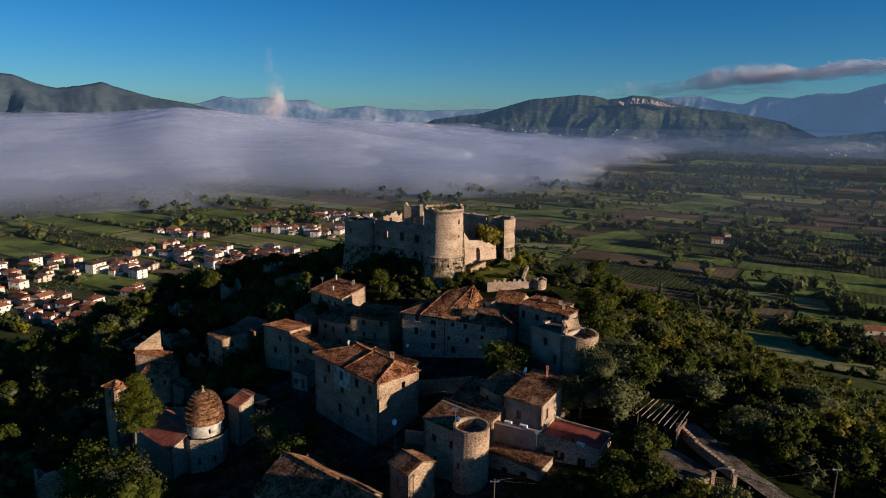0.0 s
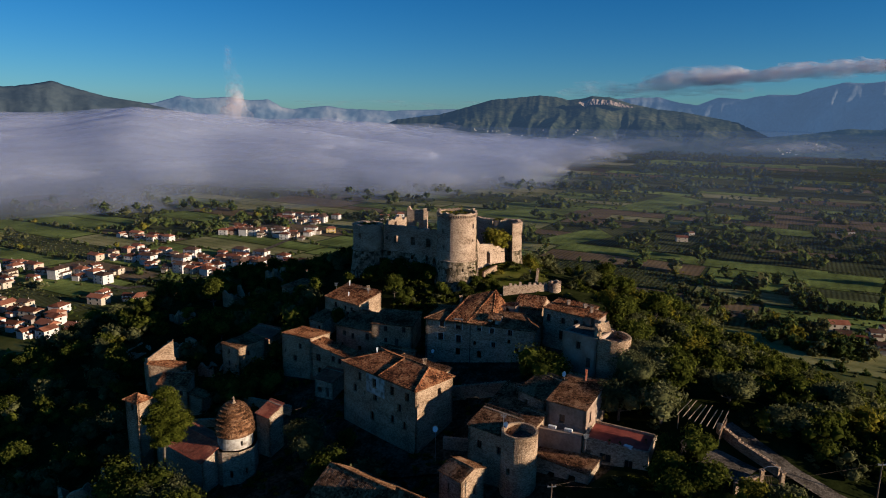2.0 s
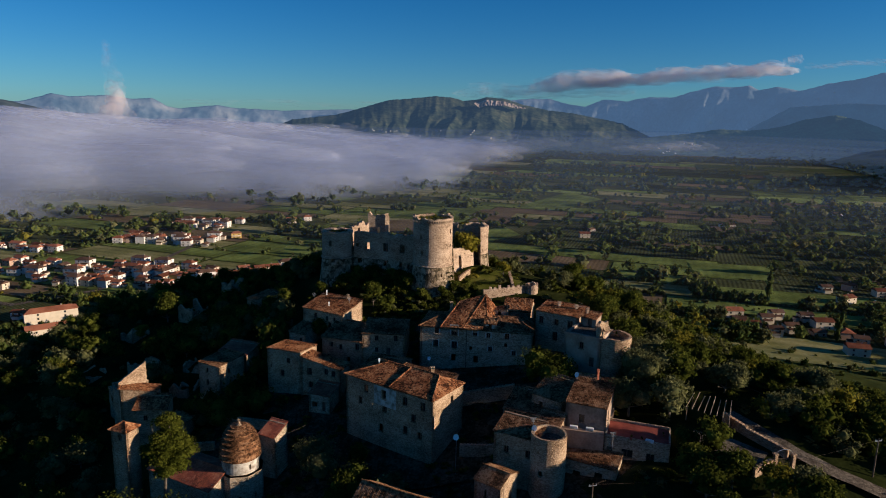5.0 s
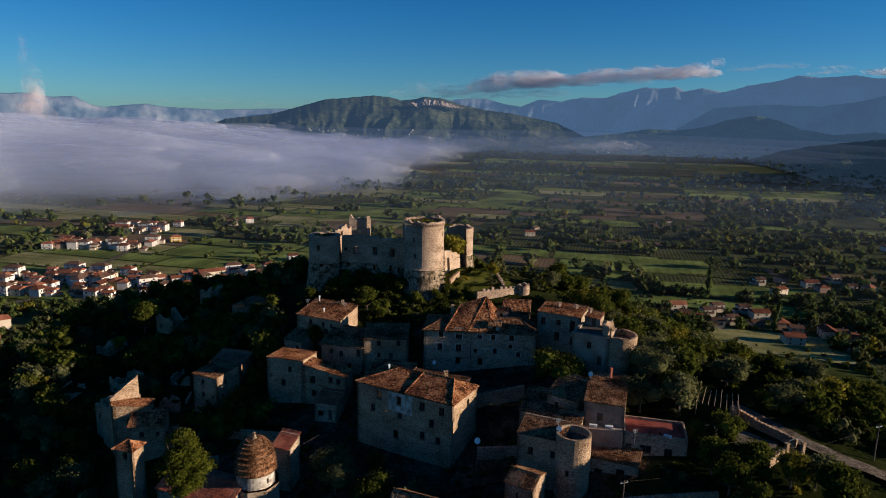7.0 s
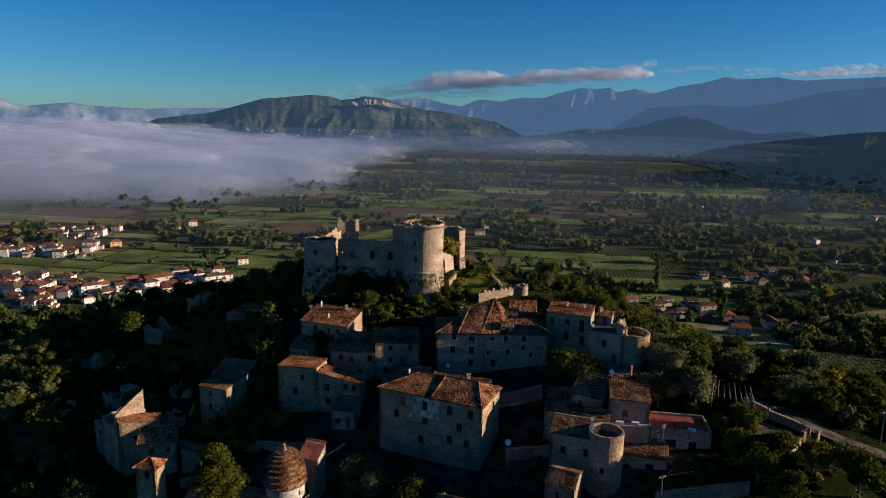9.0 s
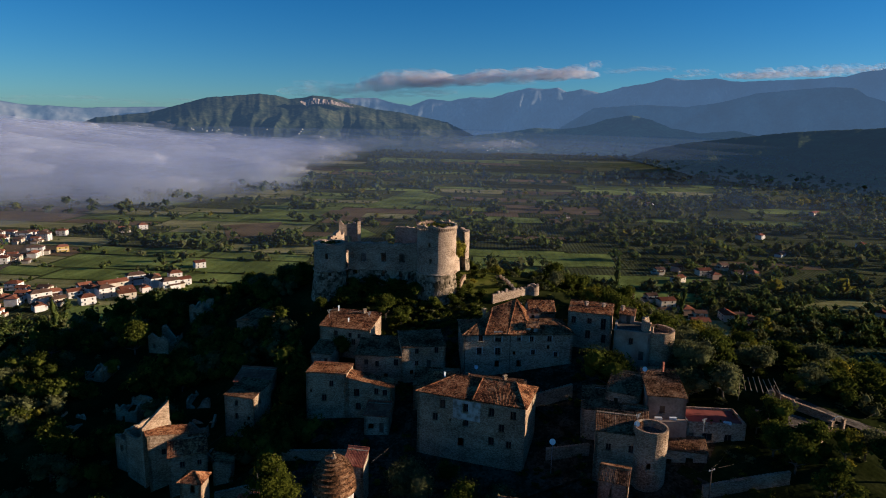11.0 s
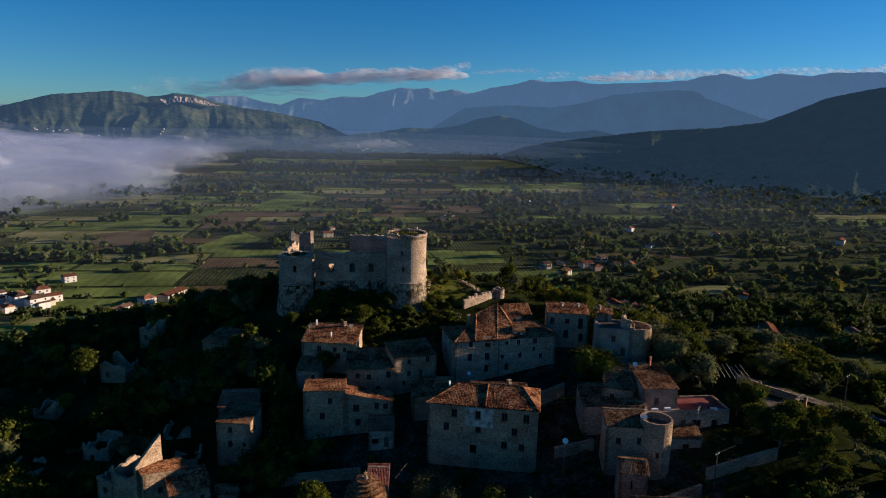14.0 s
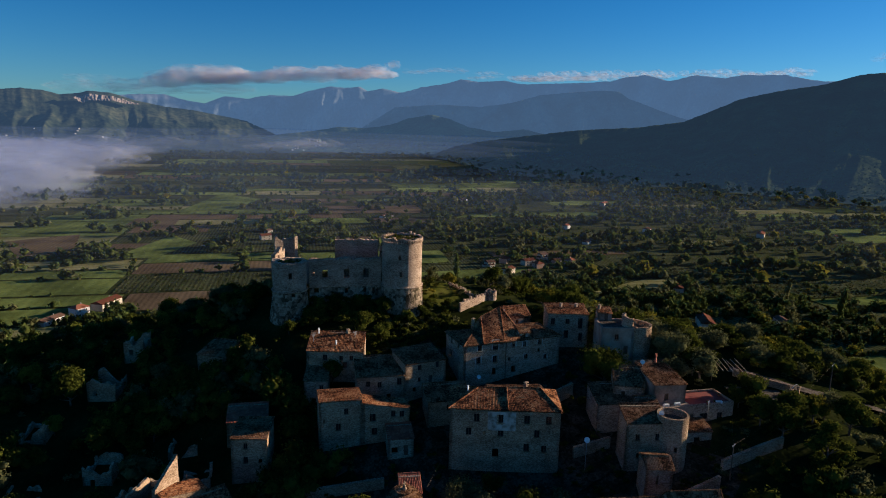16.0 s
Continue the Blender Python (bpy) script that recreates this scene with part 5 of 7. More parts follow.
for p0, p1, dp, zt in (((-69.5, 101.8), (-66.8, 97.6), 7.0, 101.8), ((-75, 171.5), (-71.5, 168.5), 5.0, 110.0), ((-82, 158), (-78, 154), 5.0, 105), ((-70, 141), (-67.4, 137.4), 4.5, 108.6), ((-90, 150), (-86, 146), 5, 97.5), ((-57, 150), (-53, 147), 4, 108.5), ((-62, 176), (-58, 172), 5, 115), ((-52, 184), (-49, 181), 4, 119), ((-69.6, 154.6), (-66, 151.4), 5, 108), ((-58.5, 141.5), (-54.5, 139), 4, 107.2), ((-56.5, 133.5), (-53.5, 130.5), 4, 104.5)):
    quad_house("ruined_house", "ruined roofless stone house on the overgrown slope", p0, p1, dp, zt - 9, zt, "none", drop=2.6, front=[(1.6, -3.4, .8, 1.2, "h")])


# the round towers of the village
def round_pos(cx, cy, r, taper=0.0, z_ref=0.0):
    def pos(u, z, depth):
        rr = r + taper * max(0.0, z_ref - z) - depth
        a = u / r
        return (cx + rr * math.cos(a), cy + rr * math.sin(a), z)
    return pos


def round_tower(name, label, cx, cy, r, zb, top, th=0.6, openings=(), stone=STONE, floor=None, a0=0.0, a1=2 * math.pi, step=0.6, taper=0.0, z_ref=0.0, zs=()):
    t = thing(name, label, "tower")
    bm = bmesh.new()
    base = round_pos(cx, cy, r, taper, z_ref)
    pos = lambda u, z, d: base(u + a0 * r, z, d)
    shell(bm, (a1 - a0) * r, zb, top, pos, openings, th, step, zs)
    bmesh.ops.remove_doubles(bm, verts=bm.verts, dist=0.002)
    if taper:
        for f in bm.faces:
            f.material_index = int(f.calc_center_median().z < z_ref - .2)
    part("wall", bm, [stone, SCARP], t)
    if floor is not None:
        bm = bmesh.new()
        vs = [bm.verts.new((cx + (r - th + .02) * math.cos(i * .2618), cy + (r - th + .02) * math.sin(i * .2618), floor)) for i in range(24)]
        bm.faces.new(vs)
        part("floor", bm, COBBLE, t)
    return t


def arc(r, degrees):
    return radians(degrees) * r


round_tower("round_tower", "round stone tower with an open roof terrace", 4.5, 86.9, 2.65, 103, lambda u: 118.4, 0.35, floor=117.2, openings=[(arc(2.65, 225), 112.4, .6, 1.0)])
round_tower("round_tower", "round rubble-stone tower with a broken parapet", 23.3, 104.9, 3.1, 112, lambda u: 126.4 + (1.7 if 1.4 < (u / 3.1) % 6.283 < 3.6 else 0) + .35 * noise.noise((u, 1.0, 2.0)), 0.5, floor=125.3,
            openings=[(arc(3.1, 20), 122.5, .6, 1.2), (arc(3.1, 200), 126.6, .7, .9)])


# the domed church
def dome_church():
    c = thing("domed_church", "small church with a stepped beehive dome of tile rings", "church")
    cx, cy = -41.0, 105.2
    bm = bmesh.new()
    oct_ = [(cx + 3.7 * math.cos(radians(22.5 + 45 * i)), cy + 3.7 * math.sin(radians(22.5 + 45 * i))) for i in range(8)]
    for i in range(8):
        pos, ln = straight(oct_[i], oct_[(i + 1) % 8])
        ops = [(ln / 2, 102.6, .5, 1.3)] if i in (5, 4, 6) else []
        shell(bm, ln, 97, lambda u: 107.3, pos, ops, .5)
    f = [bm.verts.new((x, y, 107.3)) for x, y in oct_]
    bm.faces.new(f)
    part("wall", bm, RENDER_GREY, c, "grey octagonal wall below the dome")
    bm = bmesh.new()
    base = round_pos(cx, cy, 2.95)
    shell(bm, 2 * math.pi * 2.95, 107.0, lambda u: 109.7, base, [(arc(2.95, 305), 107.9, .35, .9), (arc(2.95, 215), 107.9, .35, .9)], .4, .5)
    part("drum", bm, PLASTER, c, "pale plastered drum with slit windows")
    rings = 8
    z = 109.5
    for i in range(rings):
        s, s2 = i / rings, (i + 1) / rings
        r = 3.05 * math.cos(s * 1.42) ** 0.9
        r2 = 3.05 * math.cos(s2 * 1.42) ** 0.9
        h = 5.0 * (math.sin(s2 * 1.5) - math.sin(s * 1.5))
        bm = bmesh.new()
        lathe(bm, cx, cy, [(r - .35, z - .04), (r + .22, z), (r + .26, z + .15), (max(r2 + .06, .15), z + .30), (max(r2 - .1, .1), z + h)], 48, wobble=.012)
        for k in range(int(2 * math.pi * r / .34)):
            a = k * .34 / max(r, .3)
            m = Matrix.Translation((cx + (r + .2) * math.cos(a), cy + (r + .2) * math.sin(a), z)) @ Matrix.Rotation(a, 4, 'Z')
            box(bm, -.25, -.09, .04, .09, .09, .19, m)
        part("tile_ring", bm, TILE_OLD, c)
        z += h
    bm = bmesh.new()
    lathe(bm, cx, cy, [(.45, z - .15), (.4, z + .15), (.2, z + .35), (.22, z + .55), (.05, z + .7)], 12)
    box(bm, cx - .05, cy - .05, z + .6, cx + .05, cy + .05, z + 1.25)
    box(bm, cx - .28, cy - .04, z + .9, cx + .28, cy + .04, z + 1.0)
    part("finial", bm, STONE, c, "stone finial with a small cross")
    return c


dome_church()
quad_house("church_nave", "low church nave with a red-tiled roof", (-56.0, 109.5), (-45.4, 100.6), 7.5, 97, 106.2, "gable", 1.6, tiles=TILE_RED, wall=RENDER_GREY)


# ---- the castle ----
def corbels(parent, cx, cy, r, z, n):
    for i in range(n):
        bm = bmesh.new()
        a = 2 * math.pi * i / n
        m = Matrix.Translation((cx + r * math.cos(a), cy + r * math.sin(a), z)) @ Matrix.Rotation(a, 4, 'Z')
        hw = math.pi * r / n * 0.55
        box(bm, -.1, -hw, -.4, .2, hw, .02, m)
        box(bm, -.1, -hw, -.62, .08, hw, -.4, m)
        part("corbel", bm, CASTLE_STONE, parent)


def merlons(parent, cx, cy, r, z, n, keep=1.0, seed=1):
    rm = random.Random(seed)
    for i in range(n):
        if rm.random() > keep:
            continue
        bm = bmesh.new()
        a = 2 * math.pi * i / n
        m = Matrix.Translation((cx + r * math.cos(a), cy + r * math.sin(a), z)) @ Matrix.Rotation(a + rm.uniform(-.05, .05), 4, 'Z')
        hw = math.pi * r / n * 0.56
        box(bm, -.28, -hw, -.05, .28, hw, rm.uniform(.3, .75), m)
        part("merlon", bm, CASTLE_STONE, parent)


def band(parent, cx, cy, r, z):
    bm = bmesh.new()
    lathe(bm, cx, cy, [(r - .1, z - .18), (r + .3, z - .12), (r + .36, z), (r + .28, z + .12), (r - .1, z + .16)], 40)
    part("string_course", bm, CASTLE_STONE, parent)


def castle_wall(name, label, p0, p1, zb, top, openings=(), th=1.3, batter=0.0, z_ref=0.0, step=0.9, stone=CASTLE_STONE, zs=()):
    w = thing(name, label, "wall")
    pos, ln = straight(p0, p1, batter, z_ref)
    bm = bmesh.new()
    shell(bm, ln, zb, top, pos, openings, th, step, zs)
    if zs:
        for f in bm.faces:
            f.material_index = int(f.calc_center_median().z < z_ref - .2)
    part("wall", bm, [stone, SCARP], w)
    return w, pos, ln


castle_wall("ruined_wall", "high slanted sunlit wall of a roofless house", (-65.8, 132.8), (-61.2, 135.3), 100, lambda u: 111.9 + .63 * u + .2 * noise.noise((u * 2, 1.0, 0)), th=.5, step=.6, stone=STONE)

T1 = (0.0, 152.8)
keep = round_tower("castle_tower", "great round castle tower of warm grey stone with a crumbling top", *T1, 4.62, 117, lambda u: 139.6 + .25 * noise.noise((u, 4.0, 0)), 1.1, stone=CASTLE_STONE, floor=138.9, taper=0.11, z_ref=129.4, zs=(120, 122, 124, 126, 128, 129.4),
                   openings=[(arc(4.62, 322), 137.0, .6, 1.1), (arc(4.62, 322), 133.9, .5, .6), (arc(4.62, 226), 132.0, .5, 1.2), (arc(4.62, 222), 136.0, .5, .9), (arc(4.62, 285), 127.0, .4, .8)])
corbels(keep, *T1, 4.62, 140.15, 54)
bm = bmesh.new()
shell(bm, 2 * math.pi * 4.8, 140.2, lambda u: 140.62 + .42 * noise.noise((u * .8, 8.0, 1.0)) + .2 * noise.noise((u * 2.7, 3.0, 1.0)), round_pos(*T1, 4.8), (), .55, .3)
part("parapet", bm, CASTLE_STONE, keep)
merlons(keep, *T1, 4.55, 140.45, 30, .22, 4)
band(keep, *T1, 4.62, 129.4)

B1 = (-21.7, 166.2)
bastion = round_tower("castle_bastion", "round corner bastion of the castle with a low overgrown top", *B1, 3.75, 117, lambda u: 135.5 + .3 * noise.noise((u, 2.0, 0)), 1.0, stone=CASTLE_STONE, floor=134.9, taper=0.12, z_ref=129.0, zs=(120, 122, 124, 126, 128, 129),
                      openings=[(arc(3.75, 240), 132.0, .7, 1.4), (arc(3.75, 250), 128.0, .9, .9)])
corbels(bastion, *B1, 3.75, 135.4, 36)
band(bastion, *B1, 3.75, 129.0)


w, pos, ln = castle_wall("castle_wall", "long shaded curtain wall of the castle with empty window openings", (-17.6, 164.6), (-3.4, 156.2), 117, ragged(135.3, .5, 2),
                         [(0.9, 131.6, .7, .9), (3.6, 130.9, 1.3, 2.0), (8.5, 130.9, 1.2, 2.1), (12.9, 130.9, 1.3, 2.0), (1.6, 127.5, 1.1, 1.2), (5.4, 126.9, .7, .8), (8.4, 127.3, .9, 1.2), (12.6, 127.3, .8, 1.2), (14.6, 127.2, .6, 1.1)],
                         batter=.12, z_ref=129.0, zs=(120, 123, 126, 129))
bm = bmesh.new()
box(bm, 0, -.18, 128.9, ln, .1, 129.2, Matrix.Translation((-17.6, 164.6, 0)) @ Matrix.Rotation(math.atan2(156.2 - 164.6, -3.4 + 17.6), 4, 'Z'))
part("string_course", bm, CASTLE_STONE, w)
castle_wall("castle_wall", "inner room wall of the roofless castle range", (-9.6, 164.6), (-1.5, 159.8), 118, ragged(133.6, .8, 5), th=.8)
castle_wall("castle_wall", "broken stub of the castle's inner keep wall", (-16.8, 180.6), (-11.8, 184.4), 120, lambda u: 133.6 + 2.6 * abs(noise.noise((u * .55, 3.3, 0))) + (1.2 if 3.6 < u < 4.8 else 0), [(2.4, 132.2, .8, 1.1)], th=1.0, step=.5)
castle_wall("castle_wall", "tall broken piece of the castle's inner keep", (-11.6, 189.4), (-5.9, 187.6), 120, lambda u: 135.8 + 1.1 * noise.noise((u * .9, 1.3, 0)) + .5 * noise.noise((u * 2.9, 2.3, 0)), [(3.0, 130.5, 1.0, 1.8)], th=1.2, step=.5)
castle_wall("castle_wall", "end piece of the ruined keep wall", (-5.9, 187.6), (-6.6, 192.5), 120, lambda u: 136.2 - u * .9 + .5 * noise.noise((u, 5.3, 0)), th=1.0, step=.5)
castle_wall("castle_wall", "rear curtain wall of the ruined castle", (2.0, 190), (-19.5, 177.5), 118, ragged(129.6, .9, 8), [(6, 126, 1.2, 1.8), (14, 126, 1.2, 1.8), (19, 126, 1.2, 1.8)], th=1.2)
castle_wall("castle_wall", "side curtain wall of the ruined castle", (-19.5, 177.5), (-22.0, 169.2), 117, ragged(133.5, .9, 9), th=1.2)
castle_wall("castle_wall", "dark inner wall joining the castle towers", (2.4, 182.6), (11.6, 175.6), 121, lambda u: 135.2 + .5 * noise.noise((u * .8, 6.0, 0)), th=1.2, step=.6)
castle_wall("castle_wall", "stepped sunlit wall beside the castle gate", (3.2, 155.4), (6.4, 158.6), 120, lambda u: 137.2 - 1.25 * u + .4 * noise.noise((u * 1.2, 2.0, 0)), th=1.0, step=.5, batter=.08, z_ref=132)
w, pos, ln = castle_wall("gate_wall", "sunlit castle gate wall with an arched doorway", (6.4, 158.6), (13.6, 166.2), 119, lambda u: 131.6 - .12 * u + .25 * noise.noise((u * 1.1, 4.0, 0)), [(3.3, 126.2, 1.5, 2.6), (3.3, 128.8, 1.0, .5)], th=.9, step=.8, batter=.08, z_ref=130)
T2 = (14.6, 171.6)
round_tower("castle_tower", "half-ruined horseshoe castle tower open towards the courtyard", *T2, 4.5, 119, lambda u: 135.4 + .5 * noise.noise((u * .7, 9.0, 0)) - (2.2 if u > 14.5 else 0), 1.0, stone=CASTLE_STONE, a0=radians(-75), a1=radians(150), taper=.12, z_ref=128,
            zs=(121, 123, 125, 127, 128), openings=[(arc(4.5, 52), 131.0, .7, 1.6), (arc(4.5, 50), 127, .5, .8)])

# the crenellated outer wall and its turret
for p0, p1, z0, z1 in (((10.2, 143.2), (16.9, 143.5), 124.9, 125.2), ((16.9, 143.5), (20.6, 144.0), 125.2, 124.9), ((20.7, 157.8), (18.2, 147.0), 125.4, 125.0)):
    w, pos, ln = castle_wall("outer_wall", "low crenellated outer wall on the grassy slope", p0, p1, 115, lambda u: z0 + (z1 - z0) * u / 8, th=.6, step=1.0)
    k = int(ln / 1.0)
    for i in range(k):
        u = (i + .5) * ln / k
        bm = bmesh.new()
        zt = z0 + (z1 - z0) * u / 8
        if noise.noise((u * 2.3, zt * 3.1, 7)) > .28:
            continue
        ps = [pos(a, z, b) for z in (zt - .1, zt + .5 + .7 * noise.noise((u * 1.7, zt, 1))) for a, b in ((u - .29, .02), (u + .29, .02), (u + .25, .56), (u - .25, .56))]
        vs = [bm.verts.new(p) for p in ps]
        for f in ((0, 3, 2, 1), (4, 5, 6, 7), (0, 1, 5, 4), (1, 2, 6, 5), (2, 3, 7, 6), (3, 0, 4, 7)):
            bm.faces.new([vs[i2] for i2 in f])
        part("merlon", bm, CASTLE_STONE, w)
round_tower("wall_turret", "small round turret on the outer wall", 22.2, 144.3, 1.5, 115, lambda u: 125.7 + .5 * noise.noise((u, 3, 3)), .4, floor=124.6, stone=CASTLE_STONE)


# ---- leaves and trees ----
def fast_mesh(name, co, quads, materials, slots=None):
    """A mesh from arrays: co (n, 3) and quads (m, 4)."""
    me = bpy.data.meshes.new(name)
    me.vertices.add(len(co))
    me.vertices.foreach_set("co", np.ascontiguousarray(co, np.float32).ravel())
    sides = quads.shape[1]
    me.loops.add(quads.size)
    me.loops.foreach_set("vertex_index", np.ascontiguousarray(quads, np.int32).ravel())
    me.polygons.add(len(quads))
    me.polygons.foreach_set("loop_start", np.arange(0, quads.size, sides, dtype=np.int32))
    for mt in materials:
        me.materials.append(mt)
    if slots is not None:
        me.polygons.foreach_set("material_index", np.ascontiguousarray(slots, np.int32))
    me.polygons.foreach_set("use_smooth", np.ones(len(quads), bool))
    me.update(calc_edges=True)
    return me


def leaf_cloud(rg, blobs, count, size, spread=0.35):
    """Leaf sprays (small bent quads) over a set of blobs (x, y, z, rx, ry, rz)."""
    blobs = np.array(blobs, float)
    area = (blobs[:, 3] * blobs[:, 4] + blobs[:, 5] * blobs[:, 3])
    which = rg.choice(len(blobs), count, p=area / area.sum())
    b = blobs[which]
    d = rg.normal(size=(count, 3))
    d /= np.linalg.norm(d, axis=1)[:, None]
    d[:, 2] = np.where(d[:, 2] < -0.35, -d[:, 2], d[:, 2])
    rad = 1 - spread * rg.random(count) ** 1.5 + 0.12 * rg.normal(size=count)
    p = b[:, :3] + d * b[:, 3:] * rad[:, None]
    nrm = d + 0.75 * rg.normal(size=(count, 3))
    nrm /= np.linalg.norm(nrm, axis=1)[:, None]
    t1 = np.cross(nrm, rg.normal(size=(count, 3)))
    t1 /= np.linalg.norm(t1, axis=1)[:, None]
    t2 = np.cross(nrm, t1)
    s = size * (0.6 + 0.8 * rg.random(count))[:, None]
    asp = (0.5 + 0.5 * rg.random(count))[:, None]
    co = np.stack([p - t1 * s, p + t1 * s * 0.9 - nrm * s * 0.15, p + t2 * s * asp * 1.7], 1).reshape(-1, 3)
    quads = np.arange(3 * count).reshape(-1, 3)
    return co, quads


def core_quads(blobs, shrink=0.7, n=5, m=3):
    """Rough dark hearts of the blobs, so that no crown is see-through all over."""
    co, quads = [], []
    for x, y, z, rx, ry, rz in blobs:
        o = len(co)
        for j in range(m + 1):
            th = math.pi * (0.08 + 0.84 * j / m)
            for i in range(n):
                a = 2 * math.pi * (i + 0.5 * (j % 2)) / n
                k = shrink * (1 + 0.25 * noise.noise((x + 3 * math.cos(a), y + 3 * math.sin(a), z + j)))
                co.append((x + rx * k * math.sin(th) * math.cos(a), y + ry * k * math.sin(th) * math.sin(a), z + rz * k * math.cos(th)))
        for j in range(m):
            for i in range(n):
                q = (o + j * n + i, o + j * n + (i + 1) % n, o + (j + 1) * n + (i + 1) % n, o + (j + 1) * n + i)
                quads += [q[:3], (q[0], q[2], q[3])]
    return np.array(co), np.array(quads)


def crown_arrays(rg, radius, height, lift, blobs_n, count, size, form="round", heart=0.7):
    blobs = []
    for i in range(blobs_n):
        a = rg.random() * 2 * math.pi
        if form == "round":
            q = rg.random() ** 0.6 * radius * 0.62
            z = lift + height * (0.25 + 0.55 * rg.random())
            r = radius * (0.34 + 0.26 * rg.random())
            blobs.append((q * math.cos(a), q * math.sin(a), z, r, r, r * 0.8 * height / (2 * radius) * 1.25))
        elif form == "pine":
            s = (i + 0.5) / blobs_n
            q = radius * 0.72 * math.sin(math.pi * (0.22 + 0.74 * s)) * (0.45 + 0.55 * rg.random())
            z = lift + height * s
            r = radius * (0.34 + 0.10 * (1 - s))
            blobs.append((q * math.cos(a * 3), q * math.sin(a * 3), z, r, r, r * 0.55))
        else:   # poplar
            s = (i + 0.5) / blobs_n
            r = radius * (0.55 + 0.5 * math.sin(math.pi * s))
            blobs.append((0.25 * radius * math.cos(a), 0.25 * radius * math.sin(a), lift + height * s, r, r, height / blobs_n * 1.1))
    c1, q1 = leaf_cloud(rg, blobs, count, size)
    c2, q2 = core_quads(blobs, heart, 5, 3 if count > 600 else 2)
    return np.concatenate([c1, c2]), np.concatenate([q1, q2 + len(c1)])


def trunk_bm(h, r, limbs, rg, spread):
    bm = bmesh.new()

    def limb(a, b, r0, r1, n=6):
        a, b = Vector(a), Vector(b)
        d = (b - a).normalized()
        s = d.cross(Vector((0.3, 0.8, 0.1))).normalized()
        t = d.cross(s)
        mid = (a + b) / 2 + Vector((rg.normal() * .12, rg.normal() * .12, 0)) * (b - a).length * .3
        rings = [[bm.verts.new(c + (s * math.cos(2 * math.pi * i / n) + t * math.sin(2 * math.pi * i / n)) * rr) for i in range(n)]
                 for c, rr in ((a, r0), (mid, (r0 + r1) / 2), (b, r1))]
        for lo, hi in zip(rings, rings[1:]):
            for i in range(n):
                bm.faces.new((lo[i], lo[(i + 1) % n], hi[(i + 1) % n], hi[i]))
    limb((0, 0, -1.0), (0, 0, h), r, r * 0.6)
    for i in range(limbs):
        a = 2 * math.pi * i / limbs + rg.random()
        limb((0, 0, h * (0.6 + 0.35 * rg.random())), (spread * math.cos(a), spread * math.sin(a), h * (1.05 + 0.3 * rg.random())), r * .45, r * .12, 5)
    return bm


def tree_kind(name, label, radius, height, lift, blobs_n, count, size, leaf, form="round", seed=1, trunk_r=0.22):
    rg = np.random.default_rng(seed)
    t = thing(name, label, "tree" if "bush" not in name else "bush")
    if form == "bush":
        co, quads = crown_arrays(rg, radius, height, lift, blobs_n, count, size)
        o = new("foliage", fast_mesh("foliage", co, quads, [leaf]))
        o.parent = t
        part("stem", trunk_bm(lift + height * .3, .07, 4, rg, radius * .4), BARK, t)
        return t
    co, quads = crown_arrays(rg, radius, height, lift, blobs_n, count, size, form)
    o = new("crown", fast_mesh("crown", co, quads, [leaf]))
    o.parent = t
    part("trunk", trunk_bm(lift + height * (.25 if form == "round" else .5), trunk_r, 5, rg, radius * .5), BARK, t)
    return t


def place_first(t, x, y, s=1.0, dz=0.0):
    t.location = (x, y, gz(x, y) + dz)
    t.scale = (s, s, s)
    return t


def copy_at(t, x, y, s, turn, dz=0.0):
    c = copy_thing(t, pose(x, y, gz(x, y) + dz, 0, 0, turn))
    c.scale = (s, s, s * random.uniform(0.9, 1.12))
    return c


KINDS = [
    tree_kind("broadleaf_tree", "dark green broadleaf tree on the hillside", 3.4, 6.0, 0.3, 12, 1500, 0.21, LEAF, seed=21),
    tree_kind("broadleaf_tree", "bushy green tree with an uneven crown", 2.8, 5.0, 0.2, 10, 1250, 0.20, LEAF, seed=22),
    tree_kind("olive_tree", "grey-green olive-like tree with a loose crown", 3.0, 4.8, 0.3, 11, 1350, 0.19, LEAF_OLIVE, seed=23),
    tree_kind("broadleaf_tree", "yellowing autumn tree on the slope", 2.6, 4.8, 0.3, 9, 1200, 0.20, LEAF_YELLOW, seed=24),
    tree_kind("bush", "low dark green bush on the slope", 1.8, 2.4, 0.1, 6, 640, 0.17, LEAF, "bush", seed=25),
    tree_kind("bush", "low olive-green bush among the houses", 1.5, 2.0, 0.1, 5, 520, 0.16, LEAF_OLIVE, "bush", seed=26),
]
KINDS += [
    tree_kind("fig_tree", "large lit green fig-like tree among the houses", 5.4, 9.0, 0.6, 20, 4600, 0.20, LEAF, seed=27, trunk_r=.35),
    tree_kind("olive_tree", "large grey-green olive tree with a loose crown", 5.0, 8.2, 0.6, 22, 4600, 0.17, LEAF_OLIVE, seed=28, trunk_r=.35),
]
pine = tree_kind("pine_tree", "tall light-green pine rising above the church", 4.3, 8.6, 10.6, 34, 7500, 0.17, LEAF_PINE, "pine", seed=31, trunk_r=.32)
conifer = tree_kind("conifer", "dark spreading conifer with drooping branches", 4.0, 8.0, 1.0, 18, 3600, 0.22, LEAF, "pine", seed=32)
place_first(pine, -51.4, 102.4, 1.0, -0.5)
place_first(conifer, 19.6, 66.5, 1.0, -1.0)
